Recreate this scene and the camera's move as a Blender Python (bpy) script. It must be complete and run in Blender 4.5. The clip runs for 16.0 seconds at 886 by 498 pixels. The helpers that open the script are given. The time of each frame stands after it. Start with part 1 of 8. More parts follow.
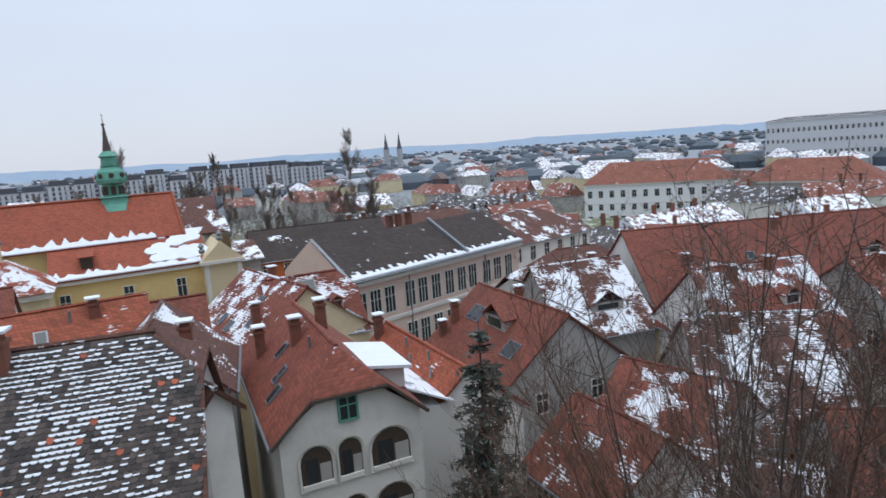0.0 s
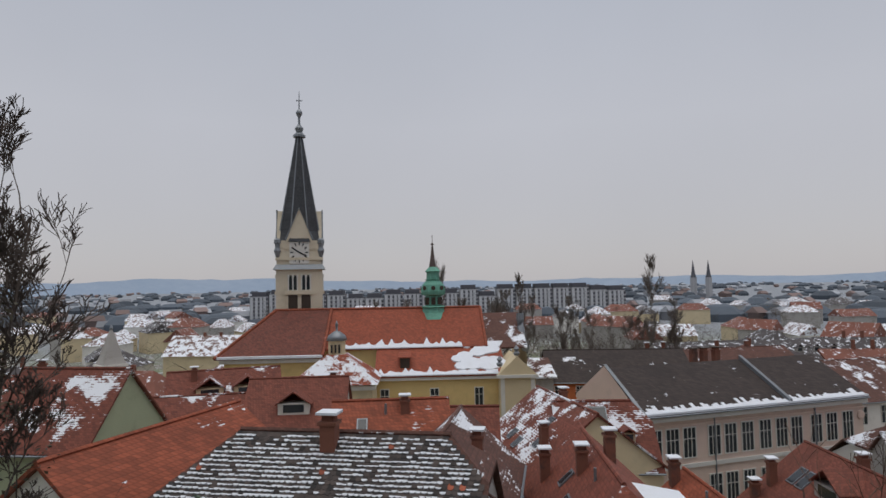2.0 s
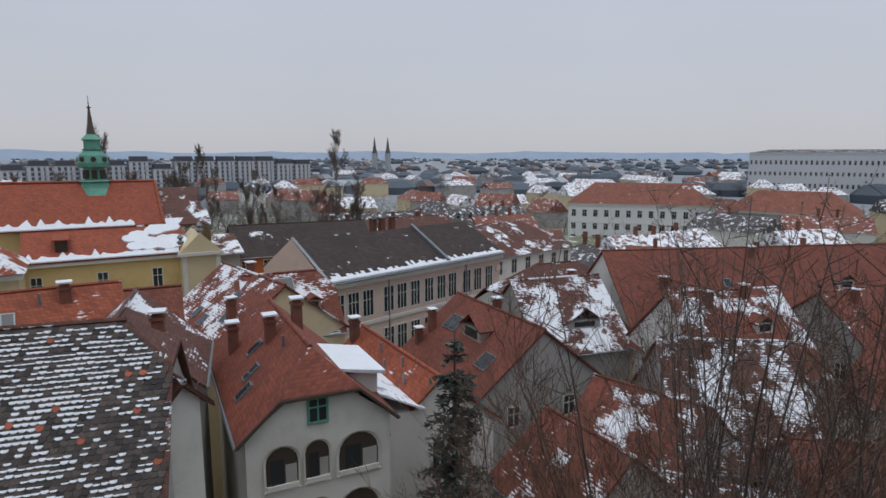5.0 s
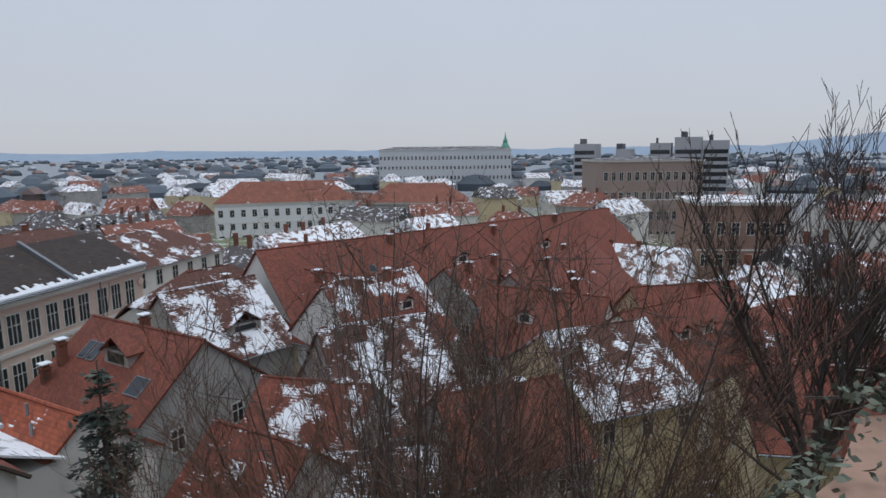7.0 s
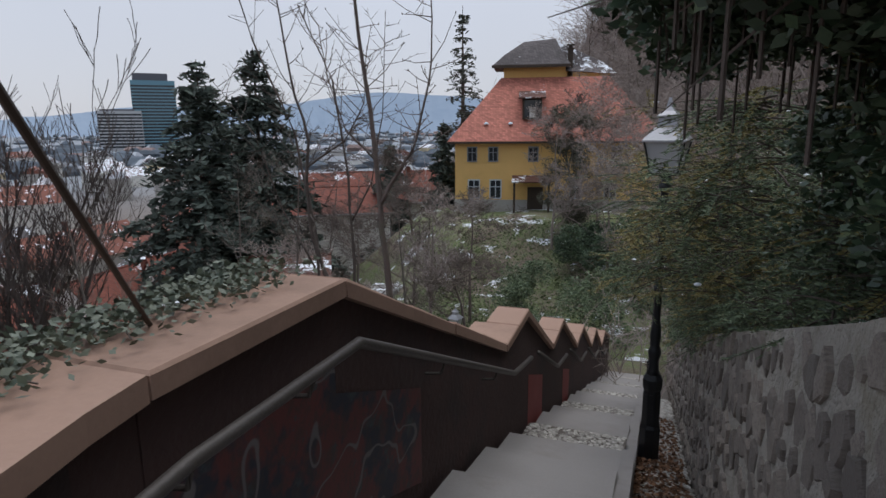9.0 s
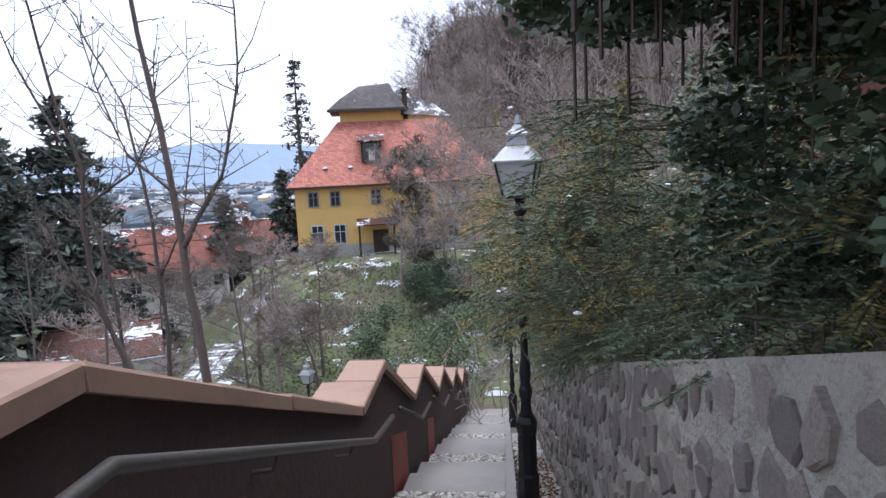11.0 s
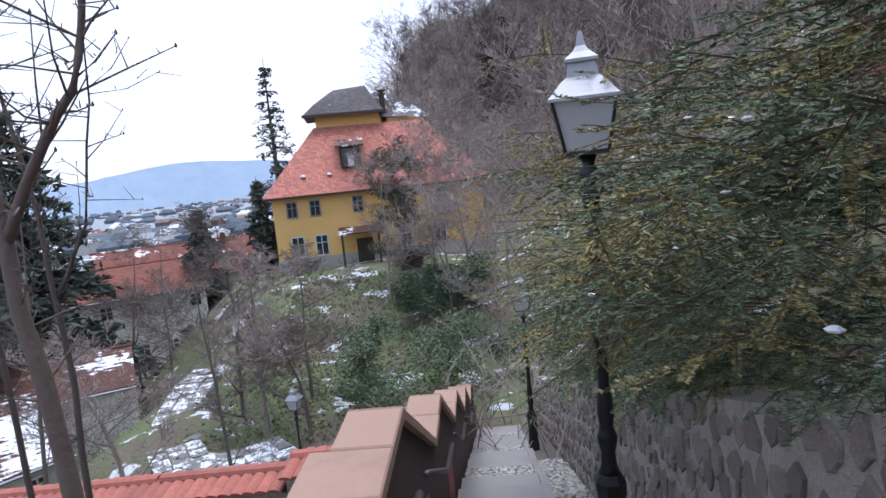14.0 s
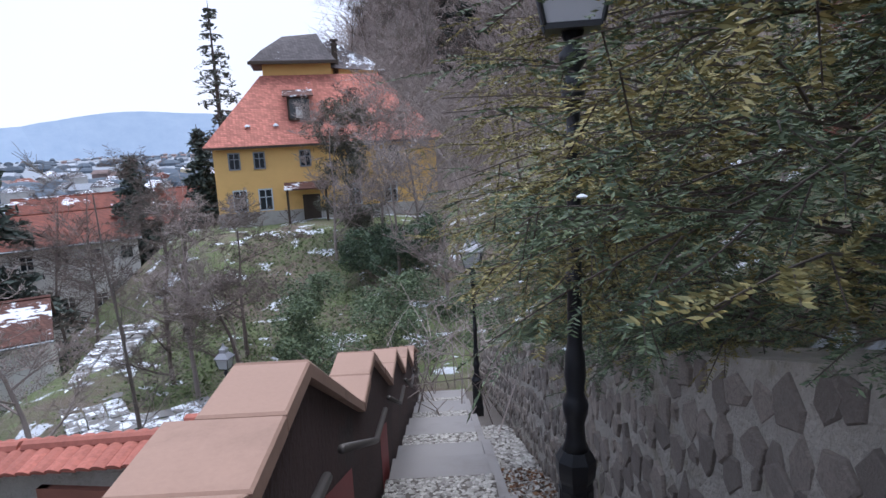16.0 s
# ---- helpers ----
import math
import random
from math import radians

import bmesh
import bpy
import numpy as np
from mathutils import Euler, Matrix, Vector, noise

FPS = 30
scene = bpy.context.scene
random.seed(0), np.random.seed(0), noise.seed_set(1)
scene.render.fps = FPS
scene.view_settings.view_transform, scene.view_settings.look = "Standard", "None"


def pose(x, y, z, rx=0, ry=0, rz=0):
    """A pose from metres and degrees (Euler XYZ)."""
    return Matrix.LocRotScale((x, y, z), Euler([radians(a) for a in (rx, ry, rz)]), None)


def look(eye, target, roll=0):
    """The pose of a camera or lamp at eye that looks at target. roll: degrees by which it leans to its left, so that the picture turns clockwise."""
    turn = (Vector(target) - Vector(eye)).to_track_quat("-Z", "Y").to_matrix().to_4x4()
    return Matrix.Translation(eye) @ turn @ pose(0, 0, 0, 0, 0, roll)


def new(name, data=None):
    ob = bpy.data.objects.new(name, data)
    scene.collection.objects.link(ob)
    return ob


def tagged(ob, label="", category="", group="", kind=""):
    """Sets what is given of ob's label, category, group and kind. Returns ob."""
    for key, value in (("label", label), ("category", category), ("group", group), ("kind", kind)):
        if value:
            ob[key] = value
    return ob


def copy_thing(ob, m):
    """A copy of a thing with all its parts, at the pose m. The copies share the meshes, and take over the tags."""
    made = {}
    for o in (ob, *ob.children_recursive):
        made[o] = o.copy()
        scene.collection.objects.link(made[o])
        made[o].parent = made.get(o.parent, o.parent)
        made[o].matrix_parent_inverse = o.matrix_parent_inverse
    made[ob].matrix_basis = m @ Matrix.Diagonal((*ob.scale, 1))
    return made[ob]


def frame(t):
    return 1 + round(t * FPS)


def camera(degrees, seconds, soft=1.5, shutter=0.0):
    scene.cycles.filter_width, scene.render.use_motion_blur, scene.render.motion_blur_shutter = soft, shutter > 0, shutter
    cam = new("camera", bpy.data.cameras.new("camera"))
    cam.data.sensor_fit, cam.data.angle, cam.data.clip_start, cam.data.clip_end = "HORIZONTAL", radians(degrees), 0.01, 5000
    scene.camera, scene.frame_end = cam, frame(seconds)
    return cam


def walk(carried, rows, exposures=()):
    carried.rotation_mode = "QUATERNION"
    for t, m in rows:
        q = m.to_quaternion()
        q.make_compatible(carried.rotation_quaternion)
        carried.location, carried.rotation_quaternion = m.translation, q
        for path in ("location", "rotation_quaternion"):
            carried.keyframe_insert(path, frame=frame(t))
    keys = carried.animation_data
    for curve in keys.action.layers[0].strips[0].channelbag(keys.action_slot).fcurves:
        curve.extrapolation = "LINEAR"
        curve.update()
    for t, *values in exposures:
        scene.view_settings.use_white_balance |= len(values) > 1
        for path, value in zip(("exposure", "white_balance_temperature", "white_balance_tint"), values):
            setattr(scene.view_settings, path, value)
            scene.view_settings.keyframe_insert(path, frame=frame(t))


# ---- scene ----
# camera and its walk: seconds, eye, yaw, pitch, roll
cam = camera(72.28, 16.0, 1.5, 0.12)
PATH = [
    (0, (-1.195, 0.485, 30.994), 122.85, -9.58, -4.04),
    (0.5, (-1.201, 0.490, 30.995), 133.59, -7.25, -2.64),
    (1, (-1.205, 0.485, 31.003), 140.52, -2.78, -1.05),
    (1.5, (-1.212, 0.479, 31.009), 145.45, 1.75, 0.24),
    (2, (-1.211, 0.476, 31.003), 149.81, 3.19, -1.05),
    (2.5, (-1.208, 0.481, 31.003), 152.59, 4.11, -1.61),
    (3, (-1.197, 0.481, 30.998), 151.92, 3.61, -1.23),
    (3.5, (-1.208, 0.483, 31.000), 145.86, -0.70, -1.40),
    (4, (-1.226, 0.485, 31.000), 136.35, -4.39, -0.09),
    (4.2, (-1.225, 0.487, 30.997), 133.16, -5.44, 0.21),
    (6.3, (-1.15, 0.42, 30.992), 100.62, -12.05, -1.36),
    (6.5, (-1.13, 0.40, 30.995), 97.09, -11.97, -1.41),
    (7, (-1.09, 0.38, 31.029), 88.70, -9.19, -0.65),
    (7.5, (-1.06, 0.43, 31.046), 82.27, -7.15, -0.86),
    (8, (-1.005, 0.519, 31.077), 59.56, -7.81, -1.63),
    (8.5, (-1.046, 0.821, 30.987), 31.72, -12.55, 0.01),
    (9, (-1.081, 1.165, 30.879), 19.91, -11.38, -0.48),
    (9.5, (-1.166, 1.380, 30.750), 14.29, -14.03, 1.10),
    (9.7, (-1.171, 1.483, 30.699), 11.51, -13.29, -0.28),
    (11.8, (-1.460, 2.494, 30.654), 4.37, -6.09, -3.50),
    (12, (-1.527, 2.635, 30.631), 3.75, -6.14, -3.93),
    (12.5, (-1.652, 3.005, 30.621), -1.37, -5.91, -3.61),
    (13, (-1.688, 3.307, 30.515), -0.86, -2.77, -6.92),
    (13.5, (-1.778, 3.721, 30.369), 1.08, -5.72, -5.46),
    (14, (-1.834, 4.022, 30.309), 3.74, -7.05, -5.68),
    (14.5, (-1.818, 4.163, 30.215), 5.95, -6.59, -2.67),
    (15, (-1.785, 4.505, 30.047), 2.94, -7.32, -1.05),
    (15.5, (-1.751, 4.785, 29.925), 1.14, -11.51, -2.41),
    (16, (-1.811, 5.057, 29.845), -0.71, -10.58, -2.73),
]


def aim(eye, yaw, pitch, roll):
    a, b = radians(yaw), radians(pitch)
    ahead = Vector((-math.sin(a) * math.cos(b), math.cos(a) * math.cos(b), math.sin(b)))
    return look(eye, Vector(eye) + ahead, roll)


walk(cam, [(t, aim(e, a, b, r)) for t, e, a, b, r in PATH],
     [(0.0, 0.4, 6150, 8), (0.5, 0.18, 6250, 8), (1.0, 0.0, 6400, 9), (2.0, -0.2, 6900, 11), (3.6, -0.28, 6950, 11), (4.2, -0.2, 6700, 10), (6.4, 0.0, 6400, 9), (7.6, -0.05, 6250, 8), (8.2, -0.22, 6350, 9), (9.2, 0.36, 6400, 10), (9.7, 0.85, 6300, 10), (11.8, 1.18, 5950, 14), (14.0, 1.0, 5850, 14), (16.0, 0.9, 5850, 14)])

# overcast winter sky and a very soft sun behind the cloud
world = bpy.data.worlds.new("overcast_sky")
world.use_nodes = True
scene.world = world
wt = world.node_tree
bg = wt.nodes["Background"]
sky = wt.nodes.new("ShaderNodeTexSky")
sky.sky_type, sky.sun_disc, sky.sun_elevation, sky.sun_rotation = "NISHITA", False, radians(85), radians(22)
tc = wt.nodes.new("ShaderNodeTexCoord")
sep = wt.nodes.new("ShaderNodeSeparateXYZ")
ramp = wt.nodes.new("ShaderNodeValToRGB")
ramp.color_ramp.elements[0].position, ramp.color_ramp.elements[0].color = 0.0, (0.5, 0.505, 0.55, 1)
ramp.color_ramp.elements[1].position, ramp.color_ramp.elements[1].color = 0.75, (0.37, 0.44, 0.56, 1)
e = ramp.color_ramp.elements.new(0.25)
e.color = (0.53, 0.56, 0.635, 1)
cl = wt.nodes.new("ShaderNodeTexNoise")
cl.inputs["Scale"].default_value, cl.inputs["Detail"].default_value = 2.2, 4
cm = wt.nodes.new("ShaderNodeMapRange")
cm.inputs["To Min"].default_value, cm.inputs["To Max"].default_value = 0.93, 1.07
mul = wt.nodes.new("ShaderNodeVectorMath")
mul.operation = "SCALE"
mx = wt.nodes.new("ShaderNodeMix")
mx.data_type = "RGBA"
mx.inputs["Factor"].default_value = 0.012
wt.links.new(tc.outputs["Generated"], sep.inputs[0])
wt.links.new(sep.outputs["Z"], ramp.inputs["Fac"])
wt.links.new(tc.outputs["Generated"], cl.inputs["Vector"])
wt.links.new(cl.outputs["Fac"], cm.inputs["Value"])
wt.links.new(ramp.outputs["Color"], mul.inputs[0])
wt.links.new(cm.outputs["Result"], mul.inputs["Scale"])
wt.links.new(mul.outputs["Vector"], mx.inputs["A"])
wt.links.new(sky.outputs["Color"], mx.inputs["B"])
wt.links.new(mx.outputs["Result"], bg.inputs["Color"])
bg.inputs["Strength"].default_value = 1.0
sun_data = bpy.data.lights.new("sun", "SUN")
sun_data.energy, sun_data.angle, sun_data.color = 1.75, radians(60), (1.0, 0.98, 0.95)
sun = new("sun", sun_data)
sun.matrix_basis = look((0, 0, 80), (-2, -5, 10))

# ---------------------------------------------------------------- materials
MATS = {}


def nodes(name):
    m = bpy.data.materials.new(name)
    m.use_nodes = True
    t = m.node_tree
    return m, t, t.nodes["Principled BSDF"]


def add(t, kind, **ins):
    n = t.nodes.new(kind)
    for k, v in ins.items():
        n.inputs[k].default_value = v
    return n


def mixc(t, fac, a, b, blend="MIX"):
    n = t.nodes.new("ShaderNodeMix")
    n.data_type, n.blend_type = "RGBA", blend
    for key, v in (("Factor", fac), ("A", a), ("B", b)):
        if isinstance(v, (float, int)):
            n.inputs[key].default_value = v
        elif isinstance(v, tuple):
            n.inputs[key].default_value = (*v, 1)
        else:
            t.links.new(v, n.inputs[key])
    return n.outputs["Result"]


def math_node(t, op, a, b=0.0, c=0.0):
    n = t.nodes.new("ShaderNodeMath")
    n.operation = op
    for i, v in enumerate((a, b, c)):
        if isinstance(v, (float, int)):
            n.inputs[i].default_value = v
        else:
            t.links.new(v, n.inputs[i])
    return n.outputs[0]


def step(t, value, lo, hi):
    n = t.nodes.new("ShaderNodeMapRange")
    n.interpolation_type = "SMOOTHSTEP"
    t.links.new(value, n.inputs["Value"])
    n.inputs["From Min"].default_value, n.inputs["From Max"].default_value = lo, hi
    return n.outputs["Result"]


def coords(t, kind="Object"):
    """Object coordinates, shifted for each object by its random number."""
    c = t.nodes.new("ShaderNodeTexCoord")
    info = t.nodes.new("ShaderNodeObjectInfo")
    v = t.nodes.new("ShaderNodeVectorMath")
    v.operation = "MULTIPLY_ADD"
    v.inputs[1].default_value = (37.0, 23.0, 11.0)
    t.links.new(info.outputs["Random"], v.inputs[0])
    t.links.new(c.outputs[kind], v.inputs[2])
    return c.outputs[kind], v.outputs[0], info.outputs["Random"]


def noisy(t, vec, scale, detail=5, rough=0.6):
    n = add(t, "ShaderNodeTexNoise", Scale=scale, Detail=detail, Roughness=rough)
    t.links.new(vec, n.inputs["Vector"])
    return n.outputs["Fac"]


def bump(t, bsdf, height, strength=0.5, distance=0.02):
    b = add(t, "ShaderNodeBump", Strength=strength, Distance=distance)
    t.links.new(height, b.inputs["Height"])
    t.links.new(b.outputs["Normal"], bsdf.inputs["Normal"])


def surface(name, col, rough=0.85, var=0.25, scale=1.5, fine=25.0, dirt=None, dirt_amount=0.0, snow=0.0, metal=0.0, relief=0.3, dist=0.01):
    """A plain surface with cloudy variation, fine grain, dirt stains and thin snow where wanted."""
    if name in MATS:
        return MATS[name]
    m, t, b = nodes(name)
    raw, vec, rnd = coords(t)
    n1, n2 = noisy(t, vec, scale), noisy(t, vec, fine, 3)
    dark = tuple(c * (1 - var) for c in col)
    light = tuple(min(1, c * (1 + var)) for c in col)
    c = mixc(t, n1, dark, light)
    c = mixc(t, math_node(t, "MULTIPLY", n2, 0.35), c, tuple(k * 0.55 for k in col))
    if dirt:
        c = mixc(t, math_node(t, "MULTIPLY", step(t, noisy(t, vec, scale * 0.6, 8, 0.7), 0.5, 0.68), dirt_amount), c, dirt)
    if snow:
        s = step(t, noisy(t, vec, 0.9, 8, 0.72), 0.72 - snow, 0.76 - snow)
        c = mixc(t, s, c, (0.8, 0.83, 0.88))
    t.links.new(c, b.inputs["Base Color"])
    b.inputs["Roughness"].default_value, b.inputs["Metallic"].default_value = rough, metal
    bump(t, b, n2, relief, dist)
    MATS[name] = m
    return m


def tiled(name, col, snow=0.0, rows=0.17, cols=0.2, eave=0.0, moss=0.15, fine=1.0):
    """Clay tiles: courses down the slope, columns along it, tile-wise colour, moss and patches of snow."""
    if name in MATS:
        return MATS[name]
    m, t, b = nodes(name)
    raw, vec, rnd = coords(t)
    s = t.nodes.new("ShaderNodeSeparateXYZ")
    t.links.new(raw, s.inputs[0])
    v = math_node(t, "MULTIPLY", s.outputs["Z"], 1.5 / rows)
    row = math_node(t, "FLOOR", v)
    fv = math_node(t, "FRACT", v)
    u = math_node(t, "ADD", math_node(t, "MULTIPLY", math_node(t, "ADD", s.outputs["X"], s.outputs["Y"]), 1 / cols), math_node(t, "MULTIPLY", row, 0.5))
    colu, fu = math_node(t, "FLOOR", u), math_node(t, "FRACT", u)
    comb = t.nodes.new("ShaderNodeCombineXYZ")
    t.links.new(row, comb.inputs[0]), t.links.new(colu, comb.inputs[1]), t.links.new(rnd, comb.inputs[2])
    wn = t.nodes.new("ShaderNodeTexWhiteNoise")
    t.links.new(comb.outputs[0], wn.inputs["Vector"])
    big = noisy(t, vec, 0.45, 6)
    c = mixc(t, wn.outputs["Value"], tuple(k * 0.72 for k in col), tuple(k * 1.22 for k in col))
    c = mixc(t, math_node(t, "MULTIPLY", step(t, big, 0.45, 0.75), 0.55), c, tuple(k * 0.5 for k in col))
    c = mixc(t, math_node(t, "MULTIPLY", step(t, noisy(t, vec, 1.7, 8, 0.75), 0.55, 0.72), moss), c, (0.05, 0.05, 0.035))
    joint = math_node(t, "MULTIPLY", step(t, fv, 0.0, 0.28), math_node(t, "SUBTRACT", 1.0, math_node(t, "MULTIPLY", step(t, math_node(t, "ABSOLUTE", math_node(t, "SUBTRACT", fu, 0.5)), 0.36, 0.5), 0.6)))
    c = mixc(t, math_node(t, "MULTIPLY", math_node(t, "SUBTRACT", 1.0, joint), 0.55 * fine), c, tuple(k * 0.3 for k in col))
    if snow > 0:
        q = math_node(t, "ADD", noisy(t, vec, 0.38, 9, 0.68), math_node(t, "MULTIPLY", fv, 0.06))
        q = math_node(t, "ADD", q, math_node(t, "MULTIPLY", wn.outputs["Value"], 0.05))
        if eave:
            q = math_node(t, "ADD", q, math_node(t, "MULTIPLY", s.outputs["Z"], -eave))
        c = mixc(t, step(t, q, 0.74 - snow, 0.77 - snow), c, (0.78, 0.81, 0.86))
    t.links.new(c, b.inputs["Base Color"])
    b.inputs["Roughness"].default_value = 0.8
    h = math_node(t, "ADD", fv, math_node(t, "MULTIPLY", math_node(t, "SINE", math_node(t, "MULTIPLY", fu, 6.283)), 0.15))
    bump(t, b, h, 0.6 * fine, 0.03)
    MATS[name] = m
    return m


def varied(name, col, spread=0.4, rough=0.85, other=None, relief=0.3):
    """Colour that differs from piece to piece of one mesh, and from object to object."""
    if name in MATS:
        return MATS[name]
    m, t, b = nodes(name)
    g = t.nodes.new("ShaderNodeNewGeometry")
    info = t.nodes.new("ShaderNodeObjectInfo")
    f = math_node(t, "FRACT", math_node(t, "ADD", g.outputs["Random Per Island"], info.outputs["Random"]))
    c = mixc(t, f, tuple(k * (1 - spread) for k in col), other or tuple(k * (1 + spread) for k in col))
    raw, vec, rnd = coords(t)
    n = math_node(t, "ADD", math_node(t, "MULTIPLY", noisy(t, vec, 18.0, 5, 0.7), 0.6), math_node(t, "MULTIPLY", noisy(t, vec, 4.5, 5, 0.7), 0.4))
    c = mixc(t, math_node(t, "MULTIPLY", step(t, n, 0.35, 0.7), 0.6), c, tuple(k * 0.5 for k in col))
    t.links.new(c, b.inputs["Base Color"])
    b.inputs["Roughness"].default_value = rough
    bump(t, b, n, relief, 0.012)
    MATS[name] = m
    return m


RED = (0.195, 0.056, 0.035)
ORANGE = (0.3, 0.075, 0.036)
BROWN = (0.12, 0.05, 0.036)
DARK = (0.045, 0.031, 0.027)
roof_red = tiled("roof_red", RED)
roof_red_s = tiled("roof_red_some_snow", RED, 0.1)
roof_red_m = tiled("roof_red_much_snow", RED, 0.145)
roof_orange = tiled("roof_orange", ORANGE, 0.04, 0.2, 0.22)
roof_brown = tiled("roof_brown", BROWN, 0.07)
roof_brown_m = tiled("roof_brown_snow", BROWN, 0.13)
roof_dark = tiled("roof_dark", DARK, 0.04, 0.26, 0.3)
roof_snow = tiled("roof_snow", BROWN, 0.185)
roof_church = tiled("roof_church", (0.3, 0.068, 0.032), 0.0, 0.16, 0.18, 0.0, 0.35)
roof_house = tiled("roof_house", (0.5, 0.18, 0.13), 0.02, 0.2, 0.22, 0.0, 0.2)
roof_church_old = tiled("roof_church_old", (0.17, 0.05, 0.033), 0.0, 0.16, 0.18, 0.0, 0.75)
slate = tiled("slate", (0.062, 0.066, 0.073), 0.0, 0.22, 0.25, 0.0, 0.1)
snow_mat = surface("snow", (0.78, 0.81, 0.86), 0.9, 0.06, 2.0, 30.0, (0.5, 0.5, 0.5), 0.2, relief=0.6, dist=0.03)
plaster_white = surface("plaster_white", (0.78, 0.755, 0.7), 0.9, 0.07, 0.5, 20, (0.45, 0.42, 0.37), 0.4)
plaster_grey = surface("plaster_grey", (0.42, 0.40, 0.37), 0.9, 0.15, 0.5, 20, (0.2, 0.18, 0.16), 0.6)
plaster_yellow = surface("plaster_yellow", (0.74, 0.54, 0.24), 0.9, 0.1, 0.4, 20, (0.4, 0.28, 0.13), 0.4)
plaster_cream = surface("plaster_cream", (0.68, 0.56, 0.36), 0.9, 0.1, 0.4, 20, (0.4, 0.34, 0.24), 0.4)
plaster_pink = surface("plaster_pink", (0.72, 0.55, 0.46), 0.9, 0.08, 0.4, 20, (0.48, 0.38, 0.32), 0.35)
plaster_green = surface("plaster_green", (0.40, 0.44, 0.29), 0.9, 0.12, 0.6, 20, (0.22, 0.24, 0.16), 0.5)
plaster_orange = surface("plaster_orange", (0.60, 0.17, 0.06), 0.9, 0.1, 0.5, 20, (0.4, 0.12, 0.05), 0.4)
plaster_house = surface("plaster_house", (0.8, 0.5, 0.18), 0.9, 0.12, 0.35, 20, (0.48, 0.28, 0.09), 0.6)
stone_tower = surface("stone_tower", (0.7, 0.62, 0.48), 0.9, 0.1, 0.3, 8, (0.42, 0.36, 0.26), 0.45)
trim_white = surface("trim_white", (0.72, 0.7, 0.65), 0.8, 0.08, 1.0, 30, (0.4, 0.38, 0.35), 0.3)
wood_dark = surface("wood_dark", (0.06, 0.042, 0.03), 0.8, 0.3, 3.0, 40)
metal_grey = surface("metal_grey", (0.24, 0.26, 0.28), 0.5, 0.15, 1.5, 30, (0.14, 0.14, 0.14), 0.4, metal=0.5)
copper = surface("copper", (0.13, 0.36, 0.27), 0.7, 0.25, 0.8, 15, (0.06, 0.14, 0.11), 0.6)
brick_chim = surface("brick_chimney", (0.22, 0.085, 0.055), 0.9, 0.25, 1.5, 30, (0.06, 0.05, 0.045), 0.7)
concrete_flat = surface("concrete_flat", (0.42, 0.42, 0.43), 0.9, 0.08, 0.1, 3)
white_flat = surface("white_flat", (0.6, 0.61, 0.62), 0.9, 0.06, 0.1, 3)
dark_flat = surface("dark_flat", (0.1, 0.1, 0.115), 0.8, 0.15, 0.1, 3)
far_roof = surface("far_roof", (0.22, 0.085, 0.06), 0.9, 0.3, 0.3, 3, (0.1, 0.06, 0.05), 0.5, snow=0.15)
far_roof_snow = surface("far_roof_snow", (0.2, 0.12, 0.1), 0.9, 0.3, 0.3, 3, snow=0.26)
far_roof_dark = surface("far_roof_dark", (0.085, 0.075, 0.075), 0.9, 0.3, 0.3, 3, snow=0.17)
bark = surface("bark", (0.1, 0.078, 0.066), 0.95, 0.35, 3.0, 35, relief=0.7)
bark_red = surface("bark_red", (0.13, 0.075, 0.052), 0.95, 0.35, 3.0, 35)
bark_grey = surface("bark_grey", (0.17, 0.14, 0.122), 0.95, 0.3, 3.0, 35, (0.12, 0.13, 0.08), 0.5, relief=0.7)
yew_leaf = varied("yew_leaf", (0.085, 0.14, 0.075), 0.5, 0.6, (0.19, 0.24, 0.12))
yew_light = varied("yew_light", (0.21, 0.205, 0.07), 0.35, 0.65, (0.38, 0.3, 0.1))
ivy_leaf = varied("ivy_leaf", (0.05, 0.095, 0.052), 0.5, 0.45, (0.115, 0.17, 0.09))
ivy_pale = varied("ivy_pale", (0.09, 0.12, 0.075), 0.5, 0.5, (0.2, 0.22, 0.16))
spruce_leaf = varied("spruce_leaf", (0.075, 0.095, 0.078), 0.5, 0.8)
pine_leaf = varied("pine_leaf", (0.085, 0.1, 0.075), 0.45, 0.85, (0.15, 0.16, 0.13))
fir_far = varied("fir_far", (0.03, 0.045, 0.036), 0.4, 0.9)
glass, gt, gb = nodes("window_glass")
gb.inputs["Base Color"].default_value, gb.inputs["Roughness"].default_value = (0.03, 0.035, 0.04, 1), 0.08
iron = surface("cast_iron", (0.012, 0.013, 0.016), 0.42, 0.3, 4.0, 40, (0.05, 0.05, 0.05), 0.3, relief=0.2)
frost, ft, fb = nodes("lantern_glass")
fb.inputs["Base Color"].default_value, fb.inputs["Roughness"].default_value = (0.55, 0.55, 0.57, 1), 0.45
fb.inputs["Transmission Weight"].default_value = 0.25
coping_mat = surface("coping_stone", (0.36, 0.225, 0.165), 0.8, 0.12, 1.2, 45, (0.2, 0.125, 0.09), 0.6, relief=0.25, dist=0.006)
parapet_mat = surface("parapet_render", (0.06, 0.031, 0.026), 0.9, 0.4, 1.3, 18, (0.035, 0.026, 0.024), 0.9, relief=0.8, dist=0.015)
mortar = surface("mortar", (0.35, 0.315, 0.27), 0.95, 0.35, 3, 30, (0.19, 0.165, 0.115), 0.8, relief=1.0, dist=0.03)
